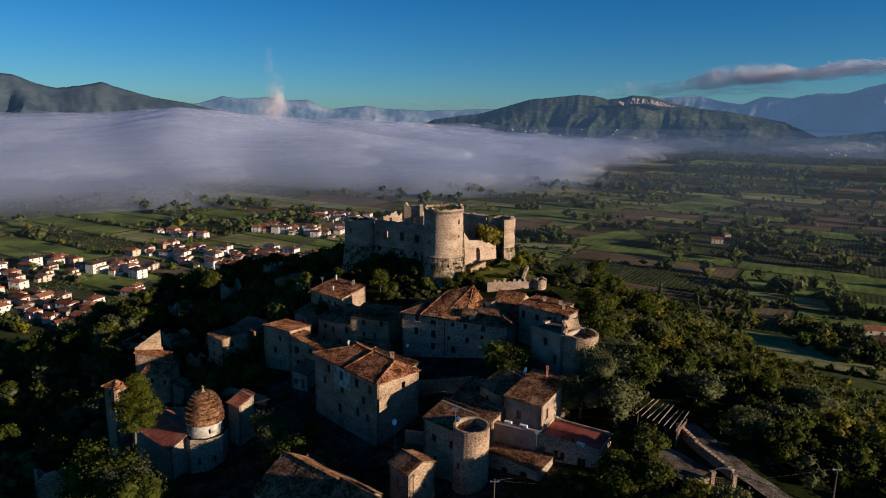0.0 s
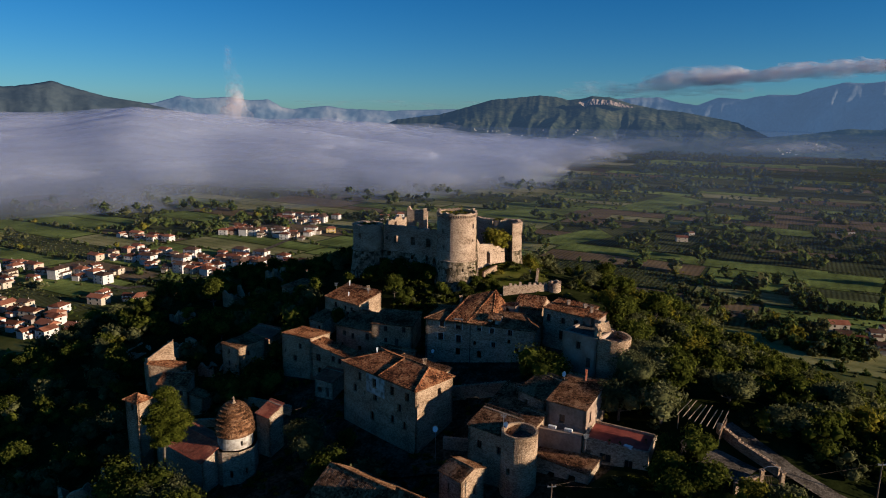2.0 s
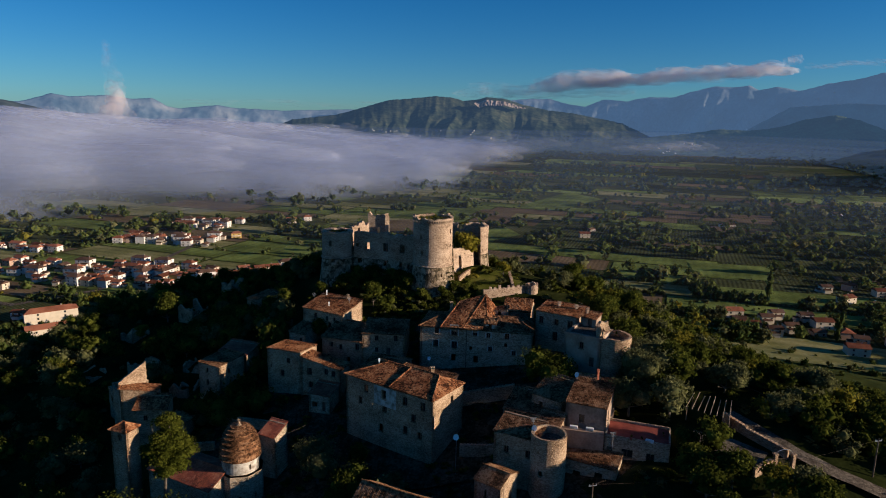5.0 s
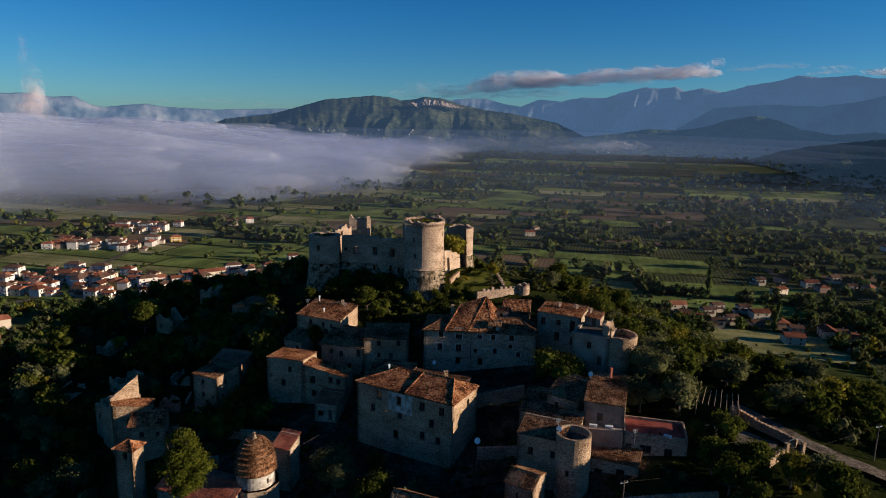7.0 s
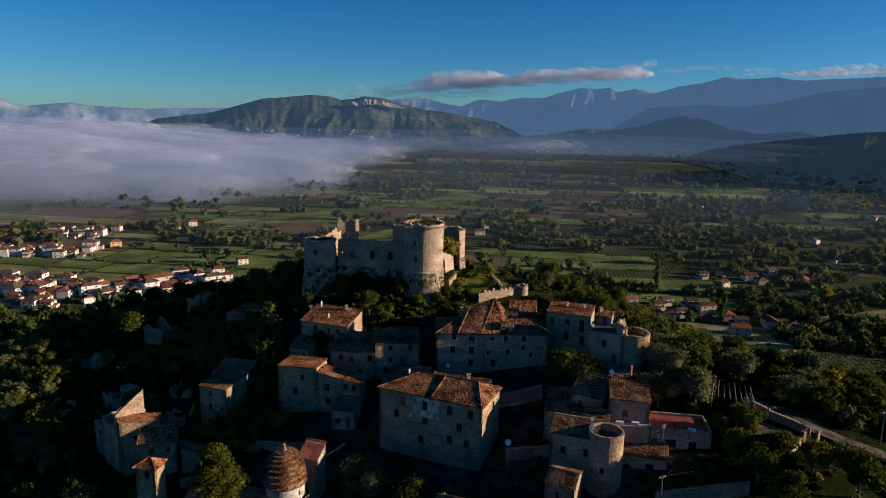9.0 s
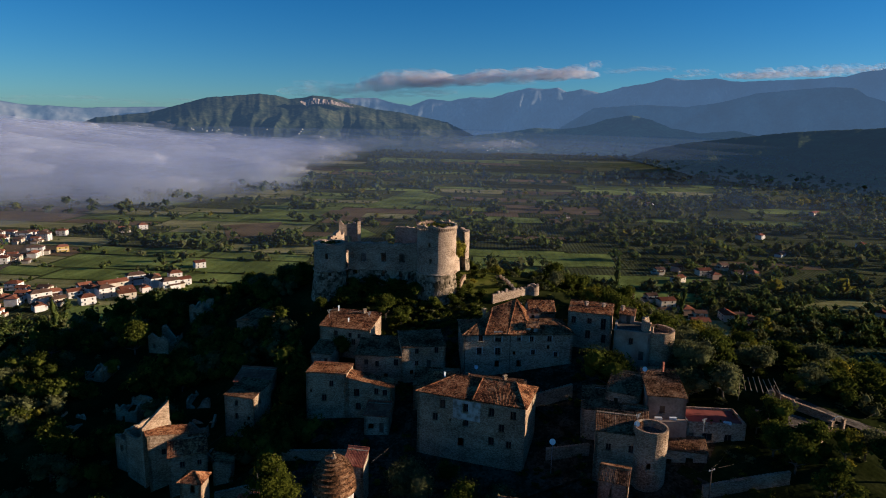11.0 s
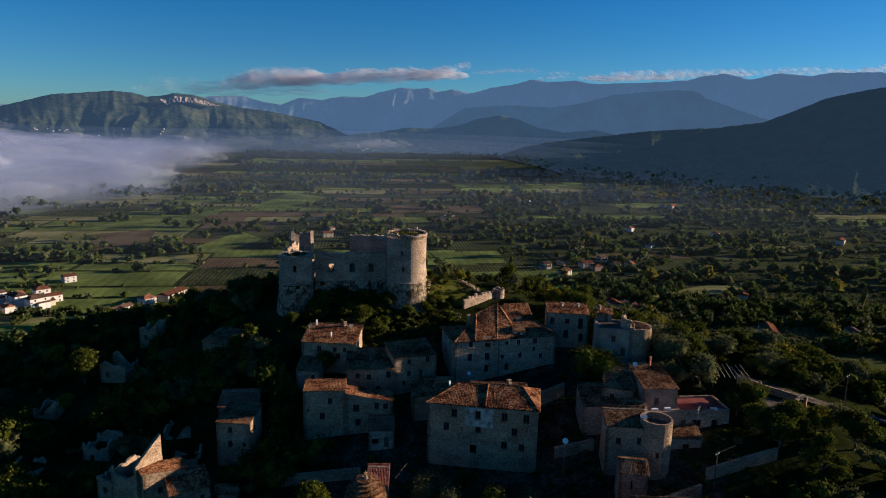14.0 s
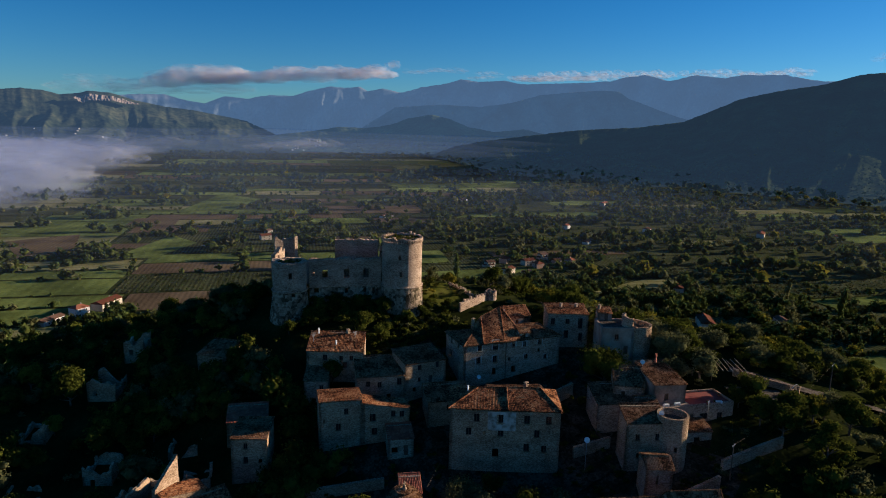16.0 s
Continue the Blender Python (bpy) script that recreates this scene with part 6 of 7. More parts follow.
SPOTS = [   # kind, x, y, size
    (6, -57.6, 98.0, 1.0), (6, -53.0, 94.5, 1.05), (7, -49.0, 93.5, .9), (6, -45.0, 90.0, .85), (7, -28.8, 103.6, .82), (6, -24.4, 95.2, .72), (2, -18.5, 93.5, 1.1),
    (6, 12.2, 105.0, 1.05), (7, 26.6, 98.6, .9), (7, 29.6, 104.5, .9), (0, 27.6, 109.0, 1.4), (2, 24.0, 99.4, 1.1), (0, 31.5, 99.0, 1.4), (1, 28.4, 94.2, 1.2), (0, -14.6, 148.6, .85), (1, -12.4, 145.2, .85), (3, 11.6, 165.4, 1.75), (4, 8.6, 164.0, 1.6), (2, 22.0, 95.5, 1.35), (2, 27.5, 92.6, 1.4),
    (0, 23.0, 78.6, 1.0), (1, 29.0, 82.5, 1.1), (0, 27.0, 75.2, 1.1), (3, 31.2, 72.2, 1.0), (1, 25.2, 83.5, .8), (0, 22.6, 74.4, 1.0), (2, 34.6, 71.0, 1.0), (0, 33.5, 66.5, 1.2), (1, -22.0, 104.5, .8),
    (4, -9.0, 157.2, 1.3), (4, -13.5, 159.5, 1.4), (4, -17.0, 161.5, 1.2), (0, -6.0, 152.0, .7), (4, -21.0, 159.5, 1.3), (4, -3.5, 146.5, 1.2), (4, 1.5, 147.0, 1.0), (4, -26, 160, 1.2), (4, 4.5, 148.0, 1.0), (4, 7.5, 150.0, .9), (4, -5.8, 147.2, 1.0), (4, 8.5, 146.2, .9), (5, 16.5, 149.5, 1.0), (3, 18.5, 155.0, .8), (4, 13.0, 157.5, .8),
    (0, -38.5, 160.5, .8), (4, -36.5, 156.0, 1.0), (0, -27.0, 142.5, .8), (5, -34.5, 150.0, 1.0), (3, -46.1, 151.5, .7), (3, -57.0, 156.0, .8), (3, -69.6, 170.0, .8), (0, -52.0, 130.0, .8), (4, -44.0, 127.0, 1.0),
]
used = set()
rnd = random.Random(77)
for k, x, y, s in SPOTS:
    if k not in used:
        used.add(k)
        place_first(KINDS[k], x, y, s)
    else:
        copy_at(KINDS[k], x, y, s, rnd.uniform(0, 360))

# free-standing trees between and around the houses
placed = [(x, y, 2.0) for _, x, y, _ in SPOTS]


def clear_of(x, y, margin, also=()):
    return all((x - a) ** 2 + (y - b) ** 2 > (r + margin) ** 2 for a, b, r in FOOT) and all((x - a) ** 2 + (y - b) ** 2 > (r + margin * .4) ** 2 for a, b, r in also)


FOOT += [(T1[0], T1[1], 7), (B1[0], B1[1], 7), (-10, 160.5, 8), (-6, 171, 11), (T2[0], T2[1], 6.5), (10, 162.5, 4), (4.6, 86.6, 3.6), (23.3, 104.9, 3.4), (-41, 105.2, 4.6), (33, 89, 5.5), (33, 80, 5.5), (36.9, 77.2, 4), (37, 84, 5), (40, 80, 4.5), (44, 74.5, 4.5), (50, 69, 4), (36, 93, 2.0)]


def in_village(x, y):
    return -68 < x < 22 and 72 < y < 136


count = 0
for _ in range(6000):
    a, r = rnd.uniform(0, 2 * math.pi), 112 * math.sqrt(rnd.random())
    x, y = -12 + r * math.cos(a), 125 + r * math.sin(a)
    inside = in_village(x, y)
    k = rnd.choice((4, 5, 5, 4, 1)) if inside else rnd.choice((0, 0, 1, 1, 2, 2, 3, 4))
    s = rnd.uniform(0.55, 0.95) if inside else rnd.uniform(0.8, 1.25)
    if k == 1 and inside:
        s *= 0.6
    if -9 < x < 30 and 126 < y < 168 or -34 < x < -3 and 130 < y < 165 or y < 62:
        continue
    if not clear_of(x, y, 1.0 if inside else 2.2, placed):
        continue
    if inside and rnd.random() < 0.35:
        continue
    copy_at(KINDS[k], x, y, s, rnd.uniform(0, 360), -0.4)
    placed.append((x, y, 1.2 if inside else 2.6))
    count += 1
    if count >= 170:
        break


def forest(name, spots, protos, materials, label, category="trees"):
    """Many trees joined into one: spots are (x, y, z, scale, proto, slot)."""
    cos, qs, slots, off = [], [], [], 0
    for x, y, z, s, k, m in spots:
        c, q = protos[k]
        a = (x * 12.9898 + y * 78.233) % 6.283
        ca, sa = math.cos(a), math.sin(a)
        w = np.empty_like(c)
        w[:, 0] = x + s * (c[:, 0] * ca - c[:, 1] * sa)
        w[:, 1] = y + s * (c[:, 0] * sa + c[:, 1] * ca)
        w[:, 2] = z + s * c[:, 2]
        cos.append(w)
        qs.append(q + off)
        slots.append(np.full(len(q), m))
        off += len(c)
    ob = new(name, fast_mesh(name, np.concatenate(cos), np.concatenate(qs), materials, np.concatenate(slots)))
    return tagged(ob, label, category, kind="stuff")


rg = np.random.default_rng(5)
NEAR_WOOD = [crown_arrays(rg, 3.2, 5.0, -0.2, 8, 360, 0.21) for _ in range(8)]
FAR_WOOD = [crown_arrays(rg, 3.2, 5.2, 0.1, 5, 80, 0.40) for _ in range(8)]
near_wood, far_wood = [], []
taken = np.array([(a, b, r) for a, b, r in placed])
while len(near_wood) < 1050 or len(far_wood) < 2000:
    x, y = rnd.uniform(-230, 270), rnd.uniform(40, 420)
    z = gz(x, y)
    if z < 9 or in_village(x, y) or not clear_of(x, y, 2.0):
        continue
    near = -110 < x < 120 and y < 215
    if len(near_wood if near else far_wood) >= (1050 if near else 2000):
        continue
    if np.any((taken[:, 0] - x) ** 2 + (taken[:, 1] - y) ** 2 < (taken[:, 2] + 0.6) ** 2) or (x - 14) ** 2 + (y - 152) ** 2 < 11 ** 2:
        continue
    low = 0.55 if 26 < x < 50 and 128 < y < 170 else 1.0
    if -9 < x < 26 and 126 < y < 168 or -34 < x < -3 and 130 < y < 165:
        continue
    if 12 < x < 52 and y < 76 and rnd.random() < (0.8 if x < 28 else 0.35):
        continue
    m = rnd.choices((0, 1, 2), (6, 2.2, 0.25))[0]
    (near_wood if near else far_wood).append((x, y, z - 0.6, (rnd.uniform(0.75, 1.2) * low if near else rnd.uniform(1.0, 1.65)), rnd.randrange(8), m))
for _ in range(120):   # taller bushes between the ruins on the west flank
    x, y = rnd.uniform(-64, -34), rnd.uniform(126, 166)
    if clear_of(x, y, 2.2):
        near_wood.append((x, y, gz(x, y) - 0.6, rnd.uniform(1.0, 1.35), rnd.randrange(8), rnd.choices((0, 1), (6, 1))[0]))
forest("hill_woods", near_wood, NEAR_WOOD, [LEAF, LEAF_OLIVE, LEAF_YELLOW], "dense mixed woodland covering the castle hill", "woodland")
forest("hill_woods", far_wood, FAR_WOOD, [LEAF, LEAF_OLIVE, LEAF_YELLOW], "mixed woodland on the lower flanks of the hill", "woodland")

# scrub that fills the gaps on the slopes
SCRUB_PROTOS = [crown_arrays(rg, 1.6, 1.6, 0.0, 4, 64, 0.21) for _ in range(6)]
scrub = []
while len(scrub) < 1150:
    x, y = rnd.uniform(-110, 75), rnd.uniform(55, 235)
    if not clear_of(x, y, 0.2):
        continue
    scrub.append((x, y, gz(x, y) - 0.3, rnd.uniform(0.35, 1.0), rnd.randrange(6), rnd.choices((0, 1, 2), (6, 2, .5))[0]))
while len(scrub) < 1750:   # dense brambles under the castle and between the houses
    x, y = (rnd.uniform(-38, 9), rnd.uniform(126, 148)) if len(scrub) % 2 else (rnd.uniform(-60, 25), rnd.uniform(72, 130))
    if clear_of(x, y, 0.2):
        scrub.append((x, y, gz(x, y) - 0.3, rnd.uniform(0.4, 0.95), rnd.randrange(6), rnd.choices((0, 1), (6, 1))[0]))
while len(scrub) < 2250:   # bushes on the sunny east flank; yellower leaves stand in for sunlight on them
    x, y = rnd.uniform(38, 120), rnd.uniform(84, 175)
    if clear_of(x, y, 0.5):
        scrub.append((x, y, gz(x, y) + rnd.uniform(0, 1.2), rnd.uniform(0.8, 1.9), rnd.randrange(6), rnd.choices((0, 1, 2), (4, 2, 2.2))[0]))
while len(scrub) < 2380:   # weeds on the grassy bank below the castle wall
    x, y = rnd.uniform(3, 25), rnd.uniform(144, 163)
    scrub.append((x, y, gz(x, y) - 0.12, rnd.uniform(0.1, 0.32), rnd.randrange(6), rnd.choices((0, 1, 2), (3, 3, 2))[0]))
forest("scrub", scrub, SCRUB_PROTOS, [LEAF, LEAF_OLIVE, LEAF_YELLOW], "low scrub and brambles on the slope", "scrub")

# trees of the plain
MID_PROTOS = [crown_arrays(rg, 1.0, 1.7, -0.3, 6, 130, 0.125, heart=0.72) for _ in range(6)] + [crown_arrays(rg, 0.45, 3.0, 0.1, 3, 90, 0.13, "poplar", heart=0.75) for _ in range(3)]
FAR_PROTOS = [crown_arrays(rg, 1.5, 2.0, -0.5, 1, 15, 0.26, heart=0.8) for _ in range(6)]
mid, far = [], []
for u, v, s in TREE_SPOTS:
    x, y = to_plain(u, v)
    d = math.hypot(x, y)
    if d > 4300 or d < 350:
        continue
    z = gz(x, y)
    if z > 15 + 40 * (x > 700):
        continue
    m = rnd.choices((0, 1, 2), (7, 2, 0.45))[0]
    if d < 660:
        mid.append((x, y, z - .5, s * 1.6, rnd.randrange(9 if rnd.random() < .06 else 6), m))
    else:
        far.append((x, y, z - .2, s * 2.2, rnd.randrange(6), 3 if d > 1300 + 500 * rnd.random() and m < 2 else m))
for _ in range(520):     # the wood between the hill and the town
    x, y = rnd.uniform(-250, -30), rnd.uniform(400, 612)
    if y < 640 + 0.55 * (x + 60) + 30 * noise.noise((x / 60, y / 60, 4)) and noise.noise((x / 45, y / 45, 8)) > -0.22:
        mid.append((x, y, gz(x, y) - .5, rnd.uniform(3.6, 6.5), rnd.randrange(6), rnd.choices((0, 1, 2), (7, 1.5, .2))[0]))
for _ in range(900):     # scattered wood in the valley east of the hill
    x, y = rnd.uniform(270, 720), rnd.uniform(120, 520)
    if noise.noise((x / 70, y / 70, 2)) > -0.12:
        mid.append((x, y, gz(x, y) - .4, rnd.uniform(1.5, 3.6), rnd.randrange(6), rnd.choices((0, 1, 2), (6, 2, .5))[0]))
mid, far = open_ground(mid), open_ground(far)
rnd.shuffle(far)
orch = []
for u, v in ORCHARD_SPOTS:
    x, y = to_plain(u, v)
    if gz(x, y) < 15 + 40 * (x > 700) and open_ground([(x, y)]):
        orch.append((x + rnd.uniform(-.4, .4), y + rnd.uniform(-.4, .4), gz(x, y) + .2, rnd.uniform(1.2, 1.9), rnd.randrange(6), rnd.choices((0, 1), (2, 3))[0]))


# ---- the town in the valley ----
HOUSE_WALLS = [surface("town_render_%s" % n, [(0.2, tuple(c * .8 for c in col)), (0.8, col)], 0.3, 1.5, 0.85, 0.1) for n, col in
               (("white", (0.66, 0.60, 0.54)), ("cream", (0.54, 0.45, 0.34)), ("yellow", (0.58, 0.39, 0.13)), ("grey", (0.33, 0.285, 0.24)), ("rose", (0.44, 0.29, 0.21)))]
TOWN_TILE = surface("town_tiles", [(0.15, (0.10, 0.038, 0.023)), (0.5, (0.19, 0.070, 0.04)), (0.9, (0.30, 0.115, 0.065))], 0.15, 2.0, 0.85, 0.0, piece=0.8)
TOWN_TILE_BROWN = surface("town_tiles_brown", [(0.2, (0.06, 0.034, 0.024)), (0.8, (0.14, 0.080, 0.056))], 0.15, 2.0, 0.85, 0.0, piece=0.6)


def lean_block(t, x0, x1, y0, y1, h, wall, tiles):
    """A lower wing of a town house under its own shallow gable roof."""
    bm = bmesh.new()
    box(bm, x0, y0, -3, x1, y1, h)
    part("wing", bm, wall, t)
    bm = bmesh.new()
    o, mid = .4, (y0 + y1) / 2
    a = [bm.verts.new(p) for p in ((x0 - o, y0 - o, h), (x1 + o, y0 - o, h), (x1 + o, y1 + o, h), (x0 - o, y1 + o, h), (x0 - o, mid, h + .2 * (y1 - y0)), (x1 + o, mid, h + .2 * (y1 - y0)))]
    for f in ((0, 1, 5, 4), (2, 3, 4, 5), (1, 2, 5), (3, 0, 4), (3, 2, 1, 0)):
        bm.faces.new([a[i] for i in f])
    part("wing_roof", bm, tiles, t)


def town_house(w, d, h, wall, tiles, roof, storeys, label, balcony=False, wing=0):
    w, d, h = w * .86, d * .86, h * .86
    t = thing("town_house", label, "house", "houses of the valley town")
    bm = bmesh.new()
    box(bm, -w / 2, -d / 2, -3, w / 2, d / 2, h)
    part("wall", bm, wall, t)
    bm = bmesh.new()
    o = .5
    rise = 0.2 * d + .3
    e = [bm.verts.new(p) for p in ((-w / 2 - o, -d / 2 - o, h - .1), (w / 2 + o, -d / 2 - o, h - .1), (w / 2 + o, d / 2 + o, h - .1), (-w / 2 - o, d / 2 + o, h - .1))]
    f = [bm.verts.new(v.co + Vector((0, 0, .2))) for v in e]
    ins = 0.01 if roof == "gable" else d * .42
    r = [bm.verts.new((-w / 2 - o + ins, 0, h + rise)), bm.verts.new((w / 2 + o - ins, 0, h + rise))]
    bm.faces.new(e[::-1])
    for i in range(4):
        bm.faces.new((e[i], e[(i + 1) % 4], f[(i + 1) % 4], f[i]))
    bm.faces.new((f[0], f[1], r[1], r[0]))
    bm.faces.new((f[1], f[2], r[1]))
    bm.faces.new((f[2], f[3], r[0], r[1]))
    bm.faces.new((f[3], f[0], r[0]))
    part("roof", bm, tiles, t)
    if wing:
        lean_block(t, w * .1 * wing - w * .3, w * .1 * wing + w * .3, -d * .85, -d * .3, h * .62, wall, tiles)
        lean_block(t, *sorted((wing * w * .45, wing * w * .82)), -d * .3, d * .4, h * .5, HOUSE_WALLS[1], tiles)
    bm = bmesh.new()
    box(bm, w * .2, d * .1, h + .3, w * .2 + .6, d * .1 + .6, h + rise + .7)
    part("chimney", bm, HOUSE_WALLS[3], t)
    wm = None
    for s in range(storeys):
        z = 1.0 + s * h / storeys
        for side in (-1, 1):
            for i in range(2):
                x = (i - .5) * w * .5
                if wm is None:
                    bm = bmesh.new()
                    box(bm, -.65, -.06, 0, .65, .06, 1.5)
                    q = part("window", bm, GLASS, t)
                    wm = q.data
                else:
                    q = new("window", wm)
                    q.parent = t
                q.location = (x, side * (d / 2 + .02), z)
        q = new("window", wm)
        q.parent = t
        q.location, q.rotation_euler = (w / 2 + .02, 0, z), (0, 0, math.pi / 2)
        if balcony and s > 0:
            bm = bmesh.new()
            box(bm, -w * .42, -d / 2 - 1.3, z - 1.1, w * .42, -d / 2, z - .9)
            box(bm, -w * .42, -d / 2 - 1.3, z - .9, w * .42, -d / 2 - 1.2, z - .1)
            part("balcony", bm, HOUSE_WALLS[0], t)
    return t


TOWN = [
    town_house(14, 12, 8.4, HOUSE_WALLS[0], TOWN_TILE, "hip", 2, "white two-storey house with a red hipped roof", True),
    town_house(17, 12, 7.8, HOUSE_WALLS[1], TOWN_TILE, "gable", 2, "cream two-storey house with a red gabled roof"),
    town_house(13, 11, 7.6, HOUSE_WALLS[0], TOWN_TILE, "gable", 2, "white house with a red tiled gable roof", True),
    town_house(16, 13, 10.8, HOUSE_WALLS[0], TOWN_TILE_BROWN, "hip", 3, "tall white three-storey house with balconies and tiled roof", True),
    town_house(12, 9, 4.4, HOUSE_WALLS[3], TOWN_TILE_BROWN, "gable", 1, "low grey house with a brown tiled roof"),
    town_house(15, 12, 8.2, HOUSE_WALLS[2], TOWN_TILE, "hip", 2, "ochre-yellow two-storey house with a tiled roof", True),
    town_house(13, 12, 7.4, HOUSE_WALLS[4], TOWN_TILE, "hip", 2, "rose-coloured house with a red hipped roof"),
    town_house(30, 13, 8.0, HOUSE_WALLS[1], TOWN_TILE, "gable", 2, "long cream building with a red gabled roof"),
    town_house(24, 10, 4.8, HOUSE_WALLS[0], TOWN_TILE_BROWN, "gable", 1, "long low white farm building with a brown roof"),
    town_house(42, 14, 11.0, HOUSE_WALLS[1], TOWN_TILE, "hip", 3, "large cream school-like building with a red hipped roof"),
    town_house(11, 9, 6.6, HOUSE_WALLS[0], TOWN_TILE, "gable", 2, "white stepped house with a lower gabled wing", True, wing=1),
    town_house(12, 10, 7.4, HOUSE_WALLS[1], TOWN_TILE_BROWN, "gable", 2, "cream stepped house with brown tiled wings", False, wing=-1),
    town_house(19, 12, 11.6, HOUSE_WALLS[0], TOWN_TILE_BROWN, "hip", 3, "broad white apartment house with long balconies", True, wing=1),
]
TOWN_SPOTS = []
first = set()


def settle(k, x, y, turn):
    z = max(gz(a, b) for a, b in ((x - 5, y), (x + 5, y), (x, y - 5), (x, y + 5))) - 0.2
    if k not in first:
        first.add(k)
        TOWN[k].location, TOWN[k].rotation_euler = (x, y, z), (0, 0, radians(turn))
    else:
        copy_thing(TOWN[k], pose(x, y, z, 0, 0, turn))
    TOWN_SPOTS.append((x, y, 7.6 if k < 7 else 14.0))


for k, x, y, turn in ((9, -222, 545, 24), (7, -212, 505, 24), (7, -66, 690, 20), (5, -115, 902, 10), (6, 510, 540, 15), (1, 362, 850, -12), (8, 640, 925, 20), (1, -44, 1020, 5), (0, -20, 1040, 10), (2, 799, 650, 12), (6, 566, 483, 10), (8, 709, 552, 20), (0, 873, 545, 10),
                      (7, 985, 408, 15), (2, 1050, 320, 0), (8, 500, 217, 40), (1, 467, 499, 12), (1, 535, 330, 30), (7, 436, 258, 35), (7, 1126, 780, 10), (8, 937, 1014, 8), (4, 396, 901, 20), (7, 84, 634, 35), (0, 60, 627, 20), (8, 36, 618, 30), (4, 648, 920, 0), (2, -30, 704, 15), (4, -18, 698, 15), (2, 20, 754, 10)):
    settle(k, x, y, turn)
STREETS = [   # x, y of the middle, half length, half width, houses, turn, gap between houses
    (-172, 1004, 44, 34, 22, -20, 11), (-195, 884, 58, 24, 26, -14, 11), (-190, 690, 62, 46, 60, -24, 10.5), (-352, 850, 46, 10, 7, -28, 14),
    (-300, 730, 46, 30, 15, -26, 14), (-332, 652, 44, 24, 9, -24, 17), (-405, 640, 52, 40, 18, -24, 15),
]
STREETS += [
    (-262, 562, 22, 16, 4, -20, 17), (-322, 512, 52, 26, 18, -24, 14), (-282, 474, 30, 14, 5, -24, 15), (-112, 652, 22, 22, 7, 18, 13), (-48, 680, 46, 22, 12, 16, 15), (-70, 650, 26, 8, 4, 16, 16), (-420, 560, 34, 30, 8, -20, 15),
    (352, 440, 40, 30, 11, -15, 14), (384, 375, 28, 22, 6, -25, 14), (520, 505, 50, 34, 6, -10, 16),
]
for cx, cy, along, wide, n, turn, gap in STREETS:
    c, q = math.cos(radians(turn)), math.sin(radians(turn))
    made = tries = 0
    while made < n and tries < 900:
        tries += 1
        u, v = rnd.uniform(-along, along), rnd.uniform(-wide, wide)
        x, y = cx + u * c - v * q, cy + u * q + v * c
        if gz(x, y) > 34 or any((x - a) ** 2 + (y - b) ** 2 < (gap + r - 7.6) ** 2 for a, b, r in TOWN_SPOTS):
            continue
        # eastern streets get no white walls: their shadow is put into the house colours
        settle(rnd.choices((0, 1, 2, 3, 4, 5, 6, 10, 11, 12), (5, 3, 4, 3, 2, .6, 1.5, 6, 4, 3) if cx < 0 else (0, 3, 0, 0, 3, 0, 3, 0, 4, 0))[0], x, y, turn + rnd.choice((0, 0, 0, 90)) + rnd.uniform(-7, 7))
        made += 1


def off_town(spots, m):
    T = np.array(TOWN_SPOTS)
    return [q for q in spots if np.min((T[:, 0] - q[0]) ** 2 + (T[:, 1] - q[1]) ** 2 - (T[:, 2] + m) ** 2) > 0]


garden = []
for x, y, r in TOWN_SPOTS:
    for _ in range(rnd.randint(1, 4)):
        a, q = rnd.uniform(0, 6.28), r + rnd.uniform(0, 9)
        gx, gy = x + q * math.cos(a), y + q * math.sin(a)
        garden.append((gx, gy, gz(gx, gy) - .2, rnd.uniform(1.2, 3.0), rnd.randrange(6), rnd.choices((0, 1, 2), (6, 3, .3))[0]))
town_zone = [q for q in orch if not any(math.hypot(q[0] - c[0], q[1] - c[1]) < 1.1 * c[2] for c in STREETS)]
forest("valley_trees", off_town(mid + garden, -1.0), MID_PROTOS, [LEAF_FAR, LEAF_OLIVE, LEAF_YELLOW], "hedges, garden trees and copses of the valley", "trees")
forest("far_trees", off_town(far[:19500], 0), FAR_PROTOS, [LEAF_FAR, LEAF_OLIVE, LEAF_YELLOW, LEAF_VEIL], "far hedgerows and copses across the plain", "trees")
slope_trees = []
for key, count, low, high, s0, s1 in (("wooded_mountain", 1400, 5, 70, 3.5, 6.5), ("hazy_foothills", 700, 5, 50, 3.5, 6.5), ("dark_wooded_hill", 6000, 12, 210, 3.5, 6.0)):
    spots = [v for v in SLOPE_SPOTS[key] if low < v[2] < high and v[2] > gz(v[0], v[1]) + 1 and (key != "dark_wooded_hill" or math.hypot(v[0], v[1]) < 2950)]
    for _ in range(count):
        x, y, z = rnd.choice(spots)
        if z > 60 and rnd.random() < 0.5:
            continue
        slope_trees.append((x + rnd.uniform(-16, 16), y + rnd.uniform(-16, 16), z - 1.5, rnd.uniform(s0, s1), rnd.randrange(6), 0))
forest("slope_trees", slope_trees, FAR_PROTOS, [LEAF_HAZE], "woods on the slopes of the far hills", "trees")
if town_zone:
    forest("orchard_rows", off_town(town_zone[:6500], 0), FAR_PROTOS, [LEAF_FAR, LEAF_OLIVE, LEAF_YELLOW], "orchards and vineyards planted in rows", "orchard")


